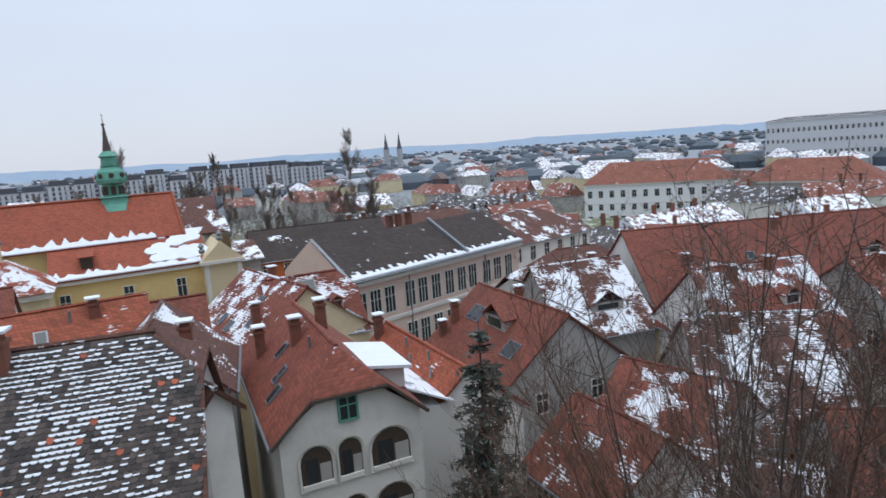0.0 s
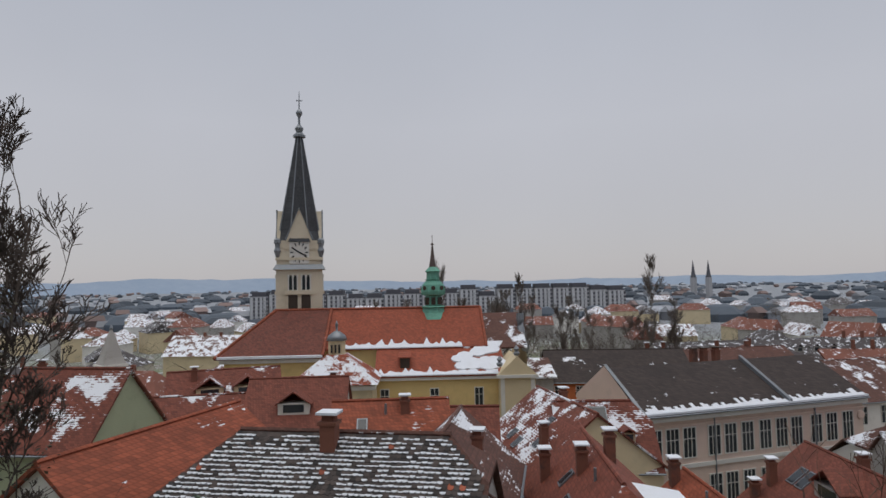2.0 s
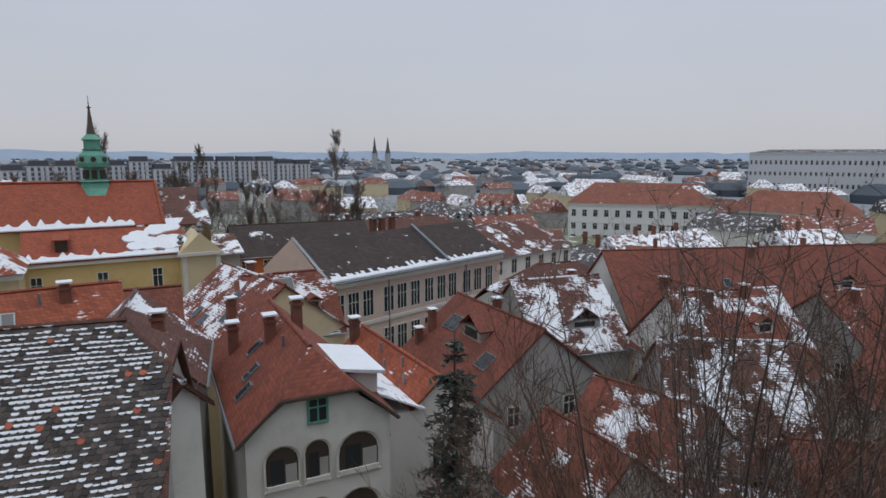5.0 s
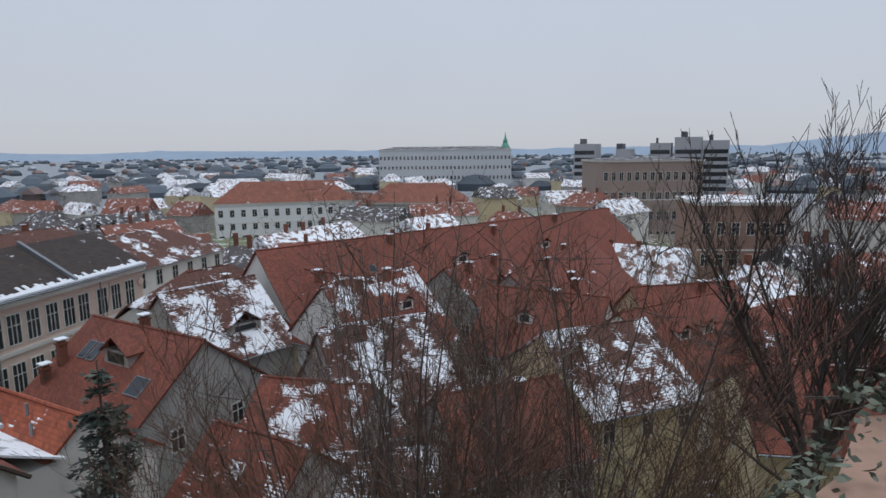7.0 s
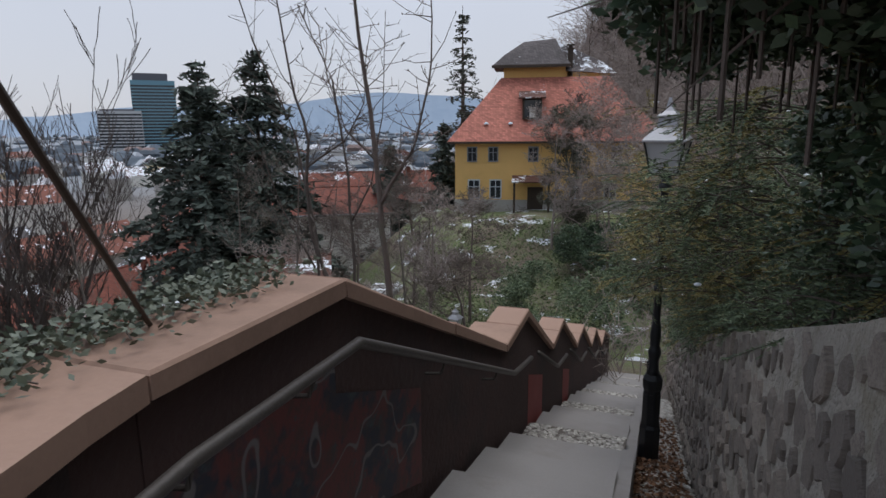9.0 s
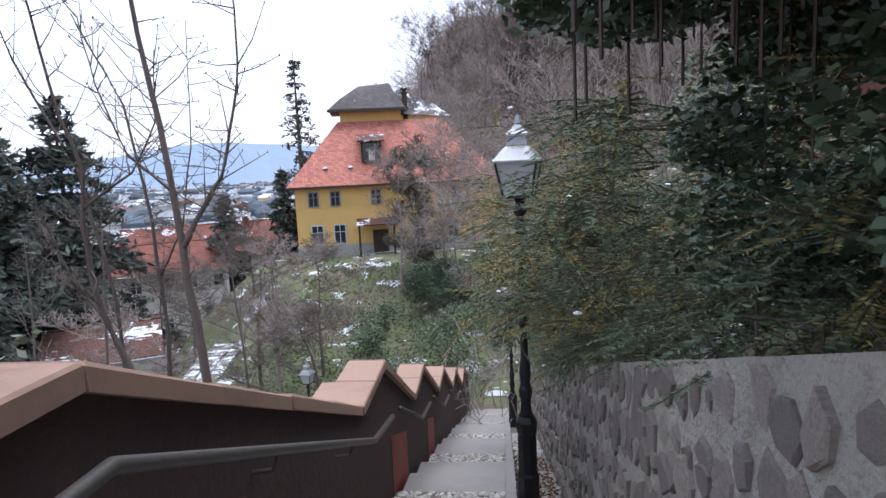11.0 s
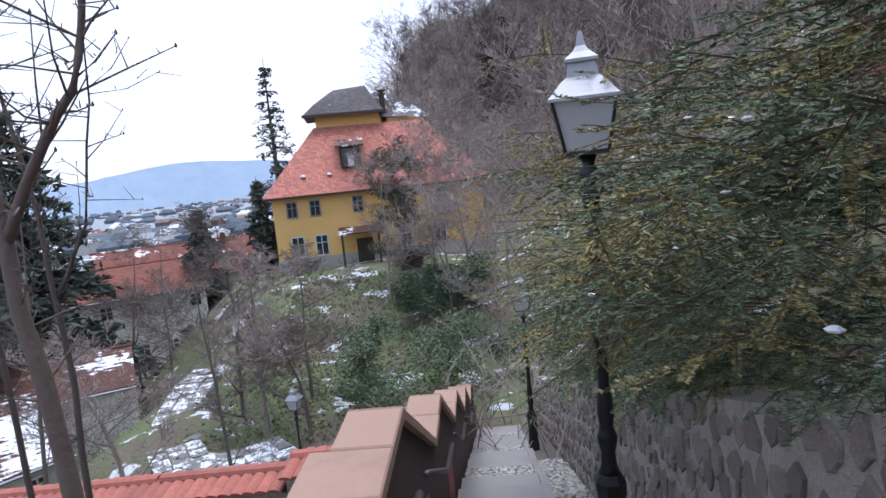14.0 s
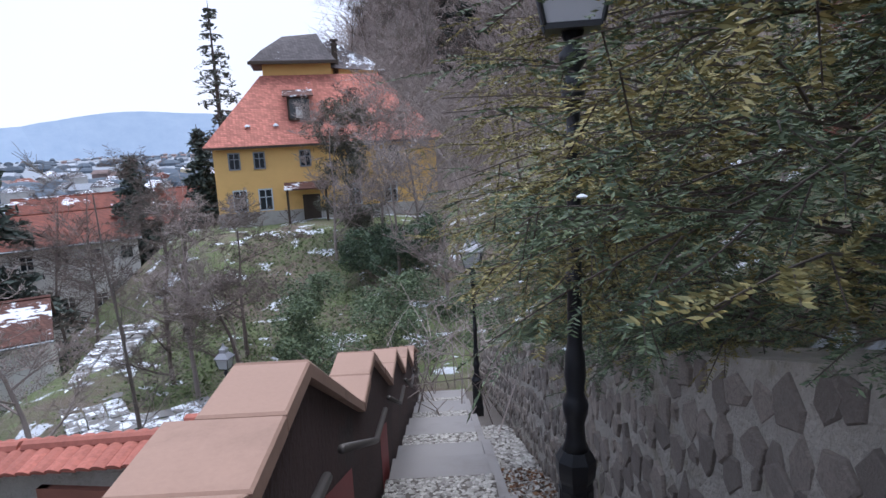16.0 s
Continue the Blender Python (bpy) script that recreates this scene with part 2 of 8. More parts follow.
rubble = varied("rubble_stone", (0.22, 0.186, 0.16), 0.3, 0.95, (0.31, 0.26, 0.22), 1.0)
slab_mat = surface("step_slab", (0.29, 0.27, 0.26), 0.85, 0.12, 1.4, 50, (0.2, 0.18, 0.17), 0.6, relief=0.3)
pebble = varied("pebble", (0.36, 0.33, 0.3), 0.4, 0.7, (0.6, 0.57, 0.52))
bed = surface("pebble_bed", (0.14, 0.12, 0.105), 0.95, 0.3, 6, 50, relief=0.8)
litter = varied("leaf_litter", (0.16, 0.07, 0.035), 0.5, 0.85, (0.28, 0.15, 0.08))
# pale twigs, with a slight haze mixed into the tone
twig_grey = surface("twig_grey", (0.31, 0.255, 0.23), 0.95, 0.3, 1.0, 20)

# ---------------------------------------------------------------- mesh helpers
class Shape:
    """Collects vertices and faces."""

    def __init__(self):
        self.v, self.f = [], []

    def poly(self, *pts):
        n = len(self.v)
        self.v += [tuple(p) for p in pts]
        self.f.append(tuple(range(n, n + len(pts))))
        return self

    def hull(self, low, high):
        """A closed prism between two rings of equal length."""
        n, k = len(self.v), len(low)
        self.v += [tuple(p) for p in low] + [tuple(p) for p in high]
        self.f.append(tuple(range(n + k - 1, n - 1, -1)))
        self.f.append(tuple(range(n + k, n + 2 * k)))
        for i in range(k):
            j = (i + 1) % k
            self.f.append((n + i, n + j, n + k + j, n + k + i))
        return self

    def box(self, x0, y0, z0, x1, y1, z1):
        r = [(x0, y0), (x1, y0), (x1, y1), (x0, y1)]
        return self.hull([(*p, z0) for p in r], [(*p, z1) for p in r])

    def tube(self, pts, radii, sides=6, cap=True):
        n0 = len(self.v)
        pts = [Vector(p) for p in pts]
        for i, p in enumerate(pts):
            d = (pts[min(i + 1, len(pts) - 1)] - pts[max(i - 1, 0)])
            d = d.normalized() if d.length > 1e-6 else Vector((0, 0, 1))
            a = d.orthogonal().normalized() if abs(d.z) < 0.95 else d.cross(Vector((0, 1, 0))).normalized()
            b = d.cross(a)
            for k in range(sides):
                w = 2 * math.pi * k / sides
                self.v.append(tuple(p + (a * math.cos(w) + b * math.sin(w)) * radii[i]))
        for i in range(len(pts) - 1):
            for k in range(sides):
                q = (k + 1) % sides
                self.f.append((n0 + i * sides + k, n0 + i * sides + q, n0 + (i + 1) * sides + q, n0 + (i + 1) * sides + k))
        if cap:
            self.f.append(tuple(range(n0 + sides - 1, n0 - 1, -1)))
            e = n0 + (len(pts) - 1) * sides
            self.f.append(tuple(range(e, e + sides)))
        return self

    def lathe(self, prof, sides=12, x=0, y=0, turn=0.0):
        """prof: (radius, z) from the bottom up."""
        n0 = len(self.v)
        for r, z in prof:
            for k in range(sides):
                w = 2 * math.pi * k / sides + turn
                self.v.append((x + r * math.cos(w), y + r * math.sin(w), z))
        for i in range(len(prof) - 1):
            for k in range(sides):
                q = (k + 1) % sides
                self.f.append((n0 + i * sides + k, n0 + i * sides + q, n0 + (i + 1) * sides + q, n0 + (i + 1) * sides + k))
        self.f.append(tuple(range(n0 + sides - 1, n0 - 1, -1)))
        e = n0 + (len(prof) - 1) * sides
        self.f.append(tuple(range(e, e + sides)))
        return self

    def mesh(self, name, mat, smooth=False):
        me = bpy.data.meshes.new(name)
        me.from_pydata(self.v, [], self.f)
        me.materials.append(mat)
        if smooth:
            me.polygons.foreach_set("use_smooth", [True] * len(me.polygons))
        me.update()
        return me


def part(name, shape, mat, parent=None, label="", smooth=False, m=None):
    me = shape if isinstance(shape, bpy.types.Mesh) else shape.mesh(name, mat, smooth)
    ob = new(name, me)
    if parent:
        ob.parent = parent
    if m is not None:
        ob.matrix_basis = m
    if label:
        ob["label"] = label
    return ob


def thing(name, m, label, category, group=""):
    ob = new(name)
    ob.matrix_basis = m
    return tagged(ob, label, category, group)


def quads(name, centre, size, mat, up=0.3, stretch=1.0, seed=0, tilt=None):
    """One mesh of many small leaves: a folded quad of each centre."""
    rng = np.random.RandomState(seed)
    n = len(centre)
    a = rng.normal(size=(n, 3))
    a[:, 2] *= up
    if tilt is not None:
        a = a * 0.5 + tilt
    a /= np.linalg.norm(a, axis=1)[:, None]
    b = np.cross(a, rng.normal(size=(n, 3)))
    b /= np.linalg.norm(b, axis=1)[:, None] + 1e-9
    s = np.asarray(size) * rng.uniform(0.6, 1.3, n)
    a, b = a * (s * stretch)[:, None], b * (s * 0.5)[:, None]
    v = np.stack([centre - a, centre + b, centre + a, centre - b], 1).reshape(-1, 3)
    me = bpy.data.meshes.new(name)
    me.vertices.add(4 * n), me.loops.add(4 * n), me.polygons.add(n)
    me.vertices.foreach_set("co", v.astype(np.float32).ravel())
    me.loops.foreach_set("vertex_index", np.arange(4 * n, dtype=np.int32))
    me.polygons.foreach_set("loop_start", np.arange(0, 4 * n, 4, dtype=np.int32))
    me.materials.append(mat)
    me.update()
    return me


# ---------------------------------------------------------------- the ground
def smooth(a, b, x):
    t = np.clip((x - a) / (b - a), 0, 1)
    return t * t * (3 - 2 * t)


def stair_level(y):
    return np.minimum(29.2, 29.75 - 0.345 * np.asarray(y, float))


def ground_height(x, y):
    x, y = np.asarray(x, float), np.asarray(y, float)
    edge = np.where(y < 21, stair_level(np.clip(y, 2, 21)), 22.8)
    low = 21.4 + 2.9 * smooth(34, 45, y)
    outer = np.where(y < 22, np.minimum(edge - 1.9, 26.5), low)
    outer = np.maximum(outer, low - 0.0) * smooth(0, 14, y) + outer * (1 - smooth(0, 14, y))
    shelf = 14 * smooth(12, 26, y) + 2 * smooth(36, 46, y)
    q = np.hypot(np.maximum(0, -3.0 - shelf - x), np.maximum(0, -0.5 - y))
    s = np.clip(q / 46.0, 0, 1)
    drop = 1 - (1 - s) ** 2.3
    left = outer * (1 - drop) + 6.5 * drop
    xs = x - 6.0 * smooth(20, 36, y)
    bank = edge + 1.05 + 0.75 * np.clip(xs + 0.4, 0, 26) + 0.3 * np.clip(xs - 25, 0, 60)
    wooded = left + 0.6 * np.clip(x + 0.5, 0, 40)
    right = bank * (1 - smooth(22, 44, y)) + wooded * smooth(22, 44, y)
    right = right * smooth(-16, -1, y) + left * (1 - smooth(-16, -1, y))
    k = smooth(-0.9, -0.35 + 7 * smooth(21, 34, y), x)
    z = left * (1 - k) + right * k
    z = z + 0.55 * np.clip(y - 66, 0, 70) * smooth(-30, -8, x)
    under = (x > -3.0) & (x < -0.3) & (y < 24) & (y > -2.5)
    z = np.where(under, edge - 0.55, z)
    far = np.hypot(x, y)
    z = z * (1 - smooth(170, 330, far)) + 4.0 * smooth(170, 330, far)
    return z + 0.0


def build_ground():
    rings = [0.0]
    r = 0.5
    while r < 4600:
        rings.append(r)
        r += max(0.45, r * 0.045)
    k = 220
    ang = np.linspace(0, 2 * np.pi, k, endpoint=False)
    pts = [(-2.0, 6.0, float(ground_height(-2.0, 6.0)))]
    for r in rings[1:]:
        x, y = -2.0 + r * np.cos(ang), 6.0 + r * np.sin(ang)
        z = ground_height(x, y)
        if r > 4:
            z = z + np.array([0.35 * noise.noise((a * 0.25, b * 0.25, 0)) for a, b in zip(x, y)]) * (1 if r < 120 else 0) * ((x < -3.2) | (x > 0.4))
        pts += list(zip(x.tolist(), y.tolist(), z.tolist()))
    f = [(0, 1 + i, 1 + (i + 1) % k) for i in range(k)]
    for a in range(len(rings) - 2):
        o = 1 + a * k
        f += [(o + i, o + k + i, o + k + (i + 1) % k, o + (i + 1) % k) for i in range(k)]
    s = Shape()
    s.v, s.f = pts, f
    m, t, b = nodes("ground_cover")
    raw, vec, rnd = coords(t)
    n1, n2, n3 = noisy(t, raw, 0.22, 8, 0.7), noisy(t, raw, 6.0, 6, 0.75), noisy(t, raw, 0.55, 6, 0.6)
    c = mixc(t, step(t, n1, 0.42, 0.58), (0.21, 0.165, 0.125), (0.17, 0.22, 0.085))
    c = mixc(t, math_node(t, "MULTIPLY", n2, 0.6), c, (0.09, 0.075, 0.058))
    c = mixc(t, math_node(t, "MULTIPLY", step(t, n2, 0.5, 0.8), 0.5), c, (0.17, 0.12, 0.075))
    c = mixc(t, step(t, n3, 0.58, 0.62), c, (0.74, 0.77, 0.82))
    place = t.nodes.new("ShaderNodeSeparateXYZ")
    t.links.new(raw, place.inputs[0])
    c = mixc(t, step(t, place.outputs["Y"], 58.0, 70.0), c, mixc(t, n2, (0.24, 0.2, 0.175), (0.12, 0.1, 0.088)))
    b.inputs["Roughness"].default_value = 0.95
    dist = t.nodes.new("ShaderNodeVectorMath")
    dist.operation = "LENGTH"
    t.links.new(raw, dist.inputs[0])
    # far ground fades to paler grey with distance: haze put into the base colour
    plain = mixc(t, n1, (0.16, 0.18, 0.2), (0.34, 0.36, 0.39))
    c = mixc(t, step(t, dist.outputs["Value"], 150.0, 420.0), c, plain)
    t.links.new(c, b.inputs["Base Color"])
    bump(t, b, n2, 1.0, 0.12)
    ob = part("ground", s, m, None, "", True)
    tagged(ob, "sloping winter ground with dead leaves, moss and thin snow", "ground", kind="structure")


build_ground()

# ---------------------------------------------------------------- houses of the town
WINDOWS = {}


def lattice(xs, zs, cols, rows, y0, y1):
    """One welded grille of bars: a cell is solid where its column or its row is."""
    s = Shape()
    n = len(zs)
    for x in xs:
        for z in zs:
            s.v += [(x, y0, z), (x, y1, z)]

    def full(i, k):
        return 0 <= i < len(cols) and 0 <= k < len(rows) and (cols[i] or rows[k])

    def at(i, k, b):
        return 2 * (i * n + k) + b
    for i in range(len(cols)):
        for k in range(len(rows)):
            if not full(i, k):
                continue
            s.f.append((at(i, k, 0), at(i + 1, k, 0), at(i + 1, k + 1, 0), at(i, k + 1, 0)))
            s.f.append((at(i, k, 1), at(i, k + 1, 1), at(i + 1, k + 1, 1), at(i + 1, k, 1)))
            for (p, q), (a, b), (c, d) in (((i - 1, k), (i, k + 1), (i, k)), ((i + 1, k), (i + 1, k), (i + 1, k + 1)), ((i, k - 1), (i, k), (i + 1, k)), ((i, k + 1), (i + 1, k + 1), (i, k + 1))):
                if not full(p, q):
                    s.f.append((at(a, b, 0), at(a, b, 1), at(c, d, 1), at(c, d, 0)))
    return s


def window(parent, x, y, z, face, w=0.9, h=1.4, paint=None, bars=1, shut=False):
    """A window in a wall: frame and sill proud of the wall, mullions, and a dark pane. face: the way it looks, in degrees."""
    key = (round(w, 2), round(h, 2), bars)
    if key not in WINDOWS:
        t = 0.09
        xs, cols = [-w / 2 - t, -w / 2], [True]
        for k in range(1, bars + 1):
            xx = -w / 2 + w * k / (bars + 1)
            xs += [xx - 0.03, xx + 0.03]
            cols += [False, True]
        xs += [w / 2, w / 2 + t]
        cols += [False, True]
        zs, rows = [-t, 0, h * 0.62, h * 0.62 + 0.05, h, h + t], [True, False, True, False, True]
        s = lattice(xs, zs, cols, rows, -0.06, 0.03)
        p = Shape().box(-w / 2, -0.012, 0, w / 2, 0.01, h)
        WINDOWS[key] = (s.mesh("window", trim_white), p.mesh("pane", glass))
    f, p = WINDOWS[key]
    ob = part("window", f, None, parent, m=pose(x, y, z, 0, 0, face + 90))
    if paint:
        ob.data = f.copy()
        ob.data.materials[0] = paint
    part("pane", p, None, ob)
    return ob


def chimney(parent, x, y, z0, z1, w=0.5, d=0.5, mat=None, snow=True):
    s = Shape().box(x - w / 2, y - d / 2, z0, x + w / 2, y + d / 2, z1 - 0.22)
    s.box(x - w / 2 - 0.06, y - d / 2 - 0.06, z1 - 0.22, x + w / 2 + 0.06, y + d / 2 + 0.06, z1 - 0.1)
    s.box(x - w / 2 + 0.05, y - d / 2 + 0.05, z1 - 0.1, x + w / 2 - 0.05, y + d / 2 - 0.05, z1 + 0.12)
    c = part("chimney", s, mat or brick_chim, parent)
    part("chimney_cap", Shape().box(x - w / 2 - 0.1, y - d / 2 - 0.1, z1 + 0.12, x + w / 2 + 0.1, y + d / 2 + 0.1, z1 + 0.2), snow_mat if snow else wood_dark, c)


def house(label, c, yaw, L, w, zr, ze, zb, wall, roof, over=0.35, hips=(0.0, 0.0), chimneys=(), dormers=(), skylights=(), wins=(0, 0, 0, 0), w2=None, size=(0.85, 1.3), group="", name="house", gutters=True, vent=(), rows=1):
    """A house with its ridge along local x. w: half width on the -y side, w2 on the +y side. hips: how far each end of the ridge is drawn in.
    wins: how many windows on the -y side, the +y side, the -x end, the +x end."""
    w2 = w2 or w
    zl, zh = ze - zb, zr - zb
    ze2 = zr - (zr - ze) * w2 / w
    zl2 = ze2 - zb
    h = L / 2
    o = thing(name, pose(c[0], c[1], zb, 0, 0, yaw), label, "house", group)
    th = 0.16
    tip = [zh - th - 0.04 if q == 0 else None for q in hips]
    s = Shape()
    wl, wr = -w + over, w2 - over
    zla, zlb = zl + (zh - zl) * over / w - th - 0.02, zl2 + (zh - zl2) * over / w2 - th - 0.02
    e0, e1 = -h + over * 0.6, h - over * 0.6
    s.poly((e0, wl, -4), (e1, wl, -4), (e1, wl, zla), (e0, wl, zla))
    s.poly((e1, wr, -4), (e0, wr, -4), (e0, wr, zlb), (e1, wr, zlb))
    for x, q, sg in ((e0, hips[0], -1), (e1, hips[1], 1)):
        ring = [(x, wr, -4), (x, wl, -4), (x, wl, zla)] + ([(x, 0, zh - th - 0.03)] if not q else []) + [(x, wr, zlb)]
        if q and q < w * 0.9:
            fr = min(0.95, q / w)
            ring = [(x, wr, -4), (x, wl, -4), (x, wl, zla), (x, -w * fr * 0.8, zh - (zh - zl) * fr - th), (x, w2 * fr * 0.8, zh - (zh - zl2) * fr - th), (x, wr, zlb)]
        s.poly(*(ring if sg < 0 else ring[::-1]))
    part("wall", s, wall, o)
    a, b = -h + hips[0], h - hips[1]
    # the roof: slabs for the two slopes, and end slopes where it is hipped
    r = Shape()
    fa, fb = [min(1.0, q / w) if q else 0 for q in hips]

    def edge(side, end, f):
        """A point on the roof's end edge, a share f of the way down."""
        ww, zz = (w, zl) if side < 0 else (w2, zl2)
        return (end, side * ww * f, zh - (zh - zz) * f)
    for side, ww, zz in ((-1, w, zl), (1, w2, zl2)):
        ring = [(a, 0, zh), (b, 0, zh)]
        if hips[1]:
            ring.append(edge(side, h, fb))
        else:
            ring[1] = (h, 0, zh)
        if not hips[1] or fb < 1:
            ring.append((h, side * ww, zz))
        if not hips[0] or fa < 1:
            ring.append((-h, side * ww, zz))
        if hips[0]:
            ring.append(edge(side, -h, fa))
        else:
            ring[0] = (-h, 0, zh)
        low = [(x, y, z - th) for x, y, z in ring]
        r.hull(low, ring) if side > 0 else r.hull(low[::-1], ring[::-1])
    for q, f, end, ins in ((hips[0], fa, -h, a), (hips[1], fb, h, b)):
        if q:
            ring = [(ins, 0, zh), edge(-1, end, f), edge(1, end, f)]
            if end > 0:
                ring = ring[::1]
            low = [(x, y, z - th) for x, y, z in ring]
            r.hull(low, ring)
    rf = part("roof", r, roof, o)
    # ridge tiles and gutters
    part("ridge_cap", Shape().tube([(a, 0, zh - 0.02), (b, 0, zh - 0.02)], [0.11, 0.11], 6), roof, rf)
    if gutters:
        part("gutter", Shape().tube([(-h, -w - 0.06, zl - 0.1), (h, -w - 0.06, zl - 0.1)], [0.07, 0.07], 6), metal_grey, rf)
    for x, y, up in chimneys:
        zz = zh - (zh - zl) * abs(y) / (w if y < 0 else w2)
        chimney(o, x, y, zz - 0.5, zz + up)
    for x, f, dw, dh in dormers:
        # a small gabled dormer on the -y slope at a share f of the way down
        yf, zf = -w * f, zh - (zh - zl) * f
        back = min(0.0, yf + dh / ((zh - zl) / w))
        d = Shape().box(x - dw / 2, yf, zf - 0.1, x + dw / 2, back, zf + dh)
        dm = part("dormer", d, wall, rf)
        g = Shape()
        top = zf + dh + dw * 0.38
        for sg in (-1, 1):
            ring = [(x, yf - 0.2, top), (x, back + 0.9, top), (x + sg * (dw / 2 + 0.18), back + 0.3, zf + dh - 0.05), (x + sg * (dw / 2 + 0.18), yf - 0.2, zf + dh - 0.05)]
            low = [(p, q2, z - 0.1) for p, q2, z in ring]
            g.hull(low, ring)
        part("dormer_roof", g, roof, dm)
        part("dormer_window", Shape().box(x - dw * 0.33, yf - 0.03, zf + 0.15, x + dw * 0.33, yf + 0.02, zf + dh - 0.1), glass, dm)
    for x, f, sw, sh in skylights:
        yf, zf = -w * f, zh - (zh - zl) * f
        p = math.degrees(math.atan2(zh - zl, w))
        sk = part("skylight", Shape().box(-sw / 2, -sh / 2, 0, sw / 2, sh / 2, 0.09), metal_grey, rf, m=pose(x, yf, zf, p, 0, 0))
        part("pane", Shape().box(-sw / 2 + 0.07, -sh / 2 + 0.07, 0.09, sw / 2 - 0.07, sh / 2 - 0.07, 0.1), glass, sk)
    for x, f in vent:
        yf, zf = -w * f, zh - (zh - zl) * f
        part("vent_pipe", Shape().tube([(x, yf, zf - 0.1), (x, yf, zf + 0.55)], [0.07, 0.07], 6), metal_grey, rf)
    for k in range(rows):
        zz = zl - 0.55 - size[1] - k * 2.9
        for n, y, face in ((wins[0], wl, -90), (wins[1], wr, 90)):
            for i in range(n):
                window(o, -h + L * (i + 0.5) / n, y, zz, face, *size)
        for n, x, face in ((wins[2], e0, 180), (wins[3], e1, 0)):
            for i in range(n):
                window(o, x, -w * 0.8 + (w + w2) * 0.8 * (i + 0.5) / n, zz, face, *size)
    return o

# ---------------------------------------------------------------- rows of old houses below the hill
def town_houses():
    def H(label, c, yaw, L, w, zr, ze, zb, wall, roof, **kw):
        k = 1.32 if c[0] < -38 else 1.12
        return house(label, c, yaw, L * (1.2 if c[0] < -38 else 1.06), w * k, zr, zr - (zr - ze) * k, zb, wall, roof, **kw)
    house("old house with a mossy, snow-dusted beaver-tail tile roof", (-7.41, -19.55), 139.7, 12.5, 5.2, 26.2, 21.9, 15.0, plaster_grey, roof_brown, hips=(4.0, 1.3), gutters=False)
    H("white house with a plain bright orange tile roof", (-3.54, -25.72), 222.1, 9.5, 4.6, 25.7, 22.1, 15.0, plaster_white, roof_orange, hips=(0, 0))
    H("house with a pale green gable wall and red roof", (-0.6, -41.42), 142.2, 6.6, 3.4, 26.4, 22.9, 14.0, plaster_green, roof_red_s)
    H("house with a red roof and snow-covered dormers", (-11.68, -56.48), 169.6, 9.0, 4.4, 23.7, 20.3, 9.0, plaster_cream, roof_red_s, chimneys=((-2.5, -0.8, 0.9),), dormers=((-1.2, 0.55, 2.2, 0.9), (1.8, 0.55, 2.2, 0.9)))
    H("house with a red tile roof and a wide dormer", (-14.94, -44.93), 153.7, 7.0, 4.0, 24.1, 20.8, 11.0, plaster_white, roof_red, dormers=((0, 0.6, 2.2, 0.8),), chimneys=((2.4, 0.9, 0.8),))
    H("house with a plain red tile roof and skylights", (-16.42, -32.01), 154.3, 6.4, 3.4, 24.3, 21.4, 13.0, plaster_cream, roof_orange, chimneys=((0.8, -0.6, 0.7),), skylights=((-1.6, 0.35, 0.6, 0.8),), vent=((-0.3, 0.2),))
    H("small house with a red tile roof", (-21.58, -32.68), 146.7, 4.6, 2.8, 23.2, 20.7, 12.0, plaster_white, roof_red, skylights=((-0.9, 0.4, 0.6, 0.8),))
    H("house with a dark weathered roof and patches of snow", (-16.61, -25.5), 229.8, 6.4, 3.0, 24.3, 21.6, 13.0, plaster_grey, roof_brown_m, chimneys=((-1.8, -1.5, 1.2),))
    H("house with red tiles half under snow", (-31.02, -33.74), 71.6, 10.4, 4.4, 22.5, 19.1, 9.0, plaster_cream, roof_red_m, skylights=((1.4, 0.35, 0.7, 1.0), (2.6, 0.6, 0.7, 1.0), (-1.5, 0.7, 0.7, 1.0), (0.2, 0.75, 0.7, 1.0)), chimneys=((3.4, -2.9, 1.3), (-1.5, 0.6, 0.8)))
    H("cream house with a steep snowy red roof and skylights", (-32.79, -32.0), 146.7, 6.4, 3.4, 22.4, 18.9, 9.0, plaster_cream, roof_red_m, skylights=((-0.6, 0.2, 1.9, 1.1),), dormers=((-1.0, 0.66, 0.9, 0.9), (1.4, 0.66, 0.9, 0.9)), wins=(3, 0, 2, 2), hips=(0, 1.2))
    house("house with a brick-red roof, wide dormer and roof windows", (-40.3, -18.5), 58.1, 12.0, 5.6, 19.8, 15.4, 7.5, plaster_grey, roof_red, skylights=((-3.4, 0.35, 0.8, 1.4), (-2.4, 0.35, 0.8, 1.4), (3.6, 0.55, 1.4, 1.3)), dormers=((0.4, 0.42, 2.6, 0.9),), chimneys=((-4.6, -3.0, 1.5), (-4.7, -4.1, 1.0), (-0.4, 0.3, 0.8)), wins=(0, 0, 2, 2), vent=((2.6, 0.8),))
    house("long house with an orange tile roof and small iron chimney cowls", (-28.35, -18.94), 60.2, 10.6, 3.6, 20.1, 17.2, 8.5, plaster_white, roof_orange, chimneys=((-4.6, -0.8, 1.3),), vent=((-1.0, 0.15), (0.6, 0.3), (1.9, 0.15), (3.2, 0.3)), wins=(0, 0, 0, 1))
    H("grey gabled house with a snow-covered roof slope", (-53.1, -18.8), 139.5, 7.6, 4.6, 19.9, 15.9, 7.5, plaster_grey, roof_snow, wins=(0, 0, 3, 2), chimneys=((2.0, 0.6, 0.8),), dormers=((0.6, 0.7, 3.0, 0.7),))
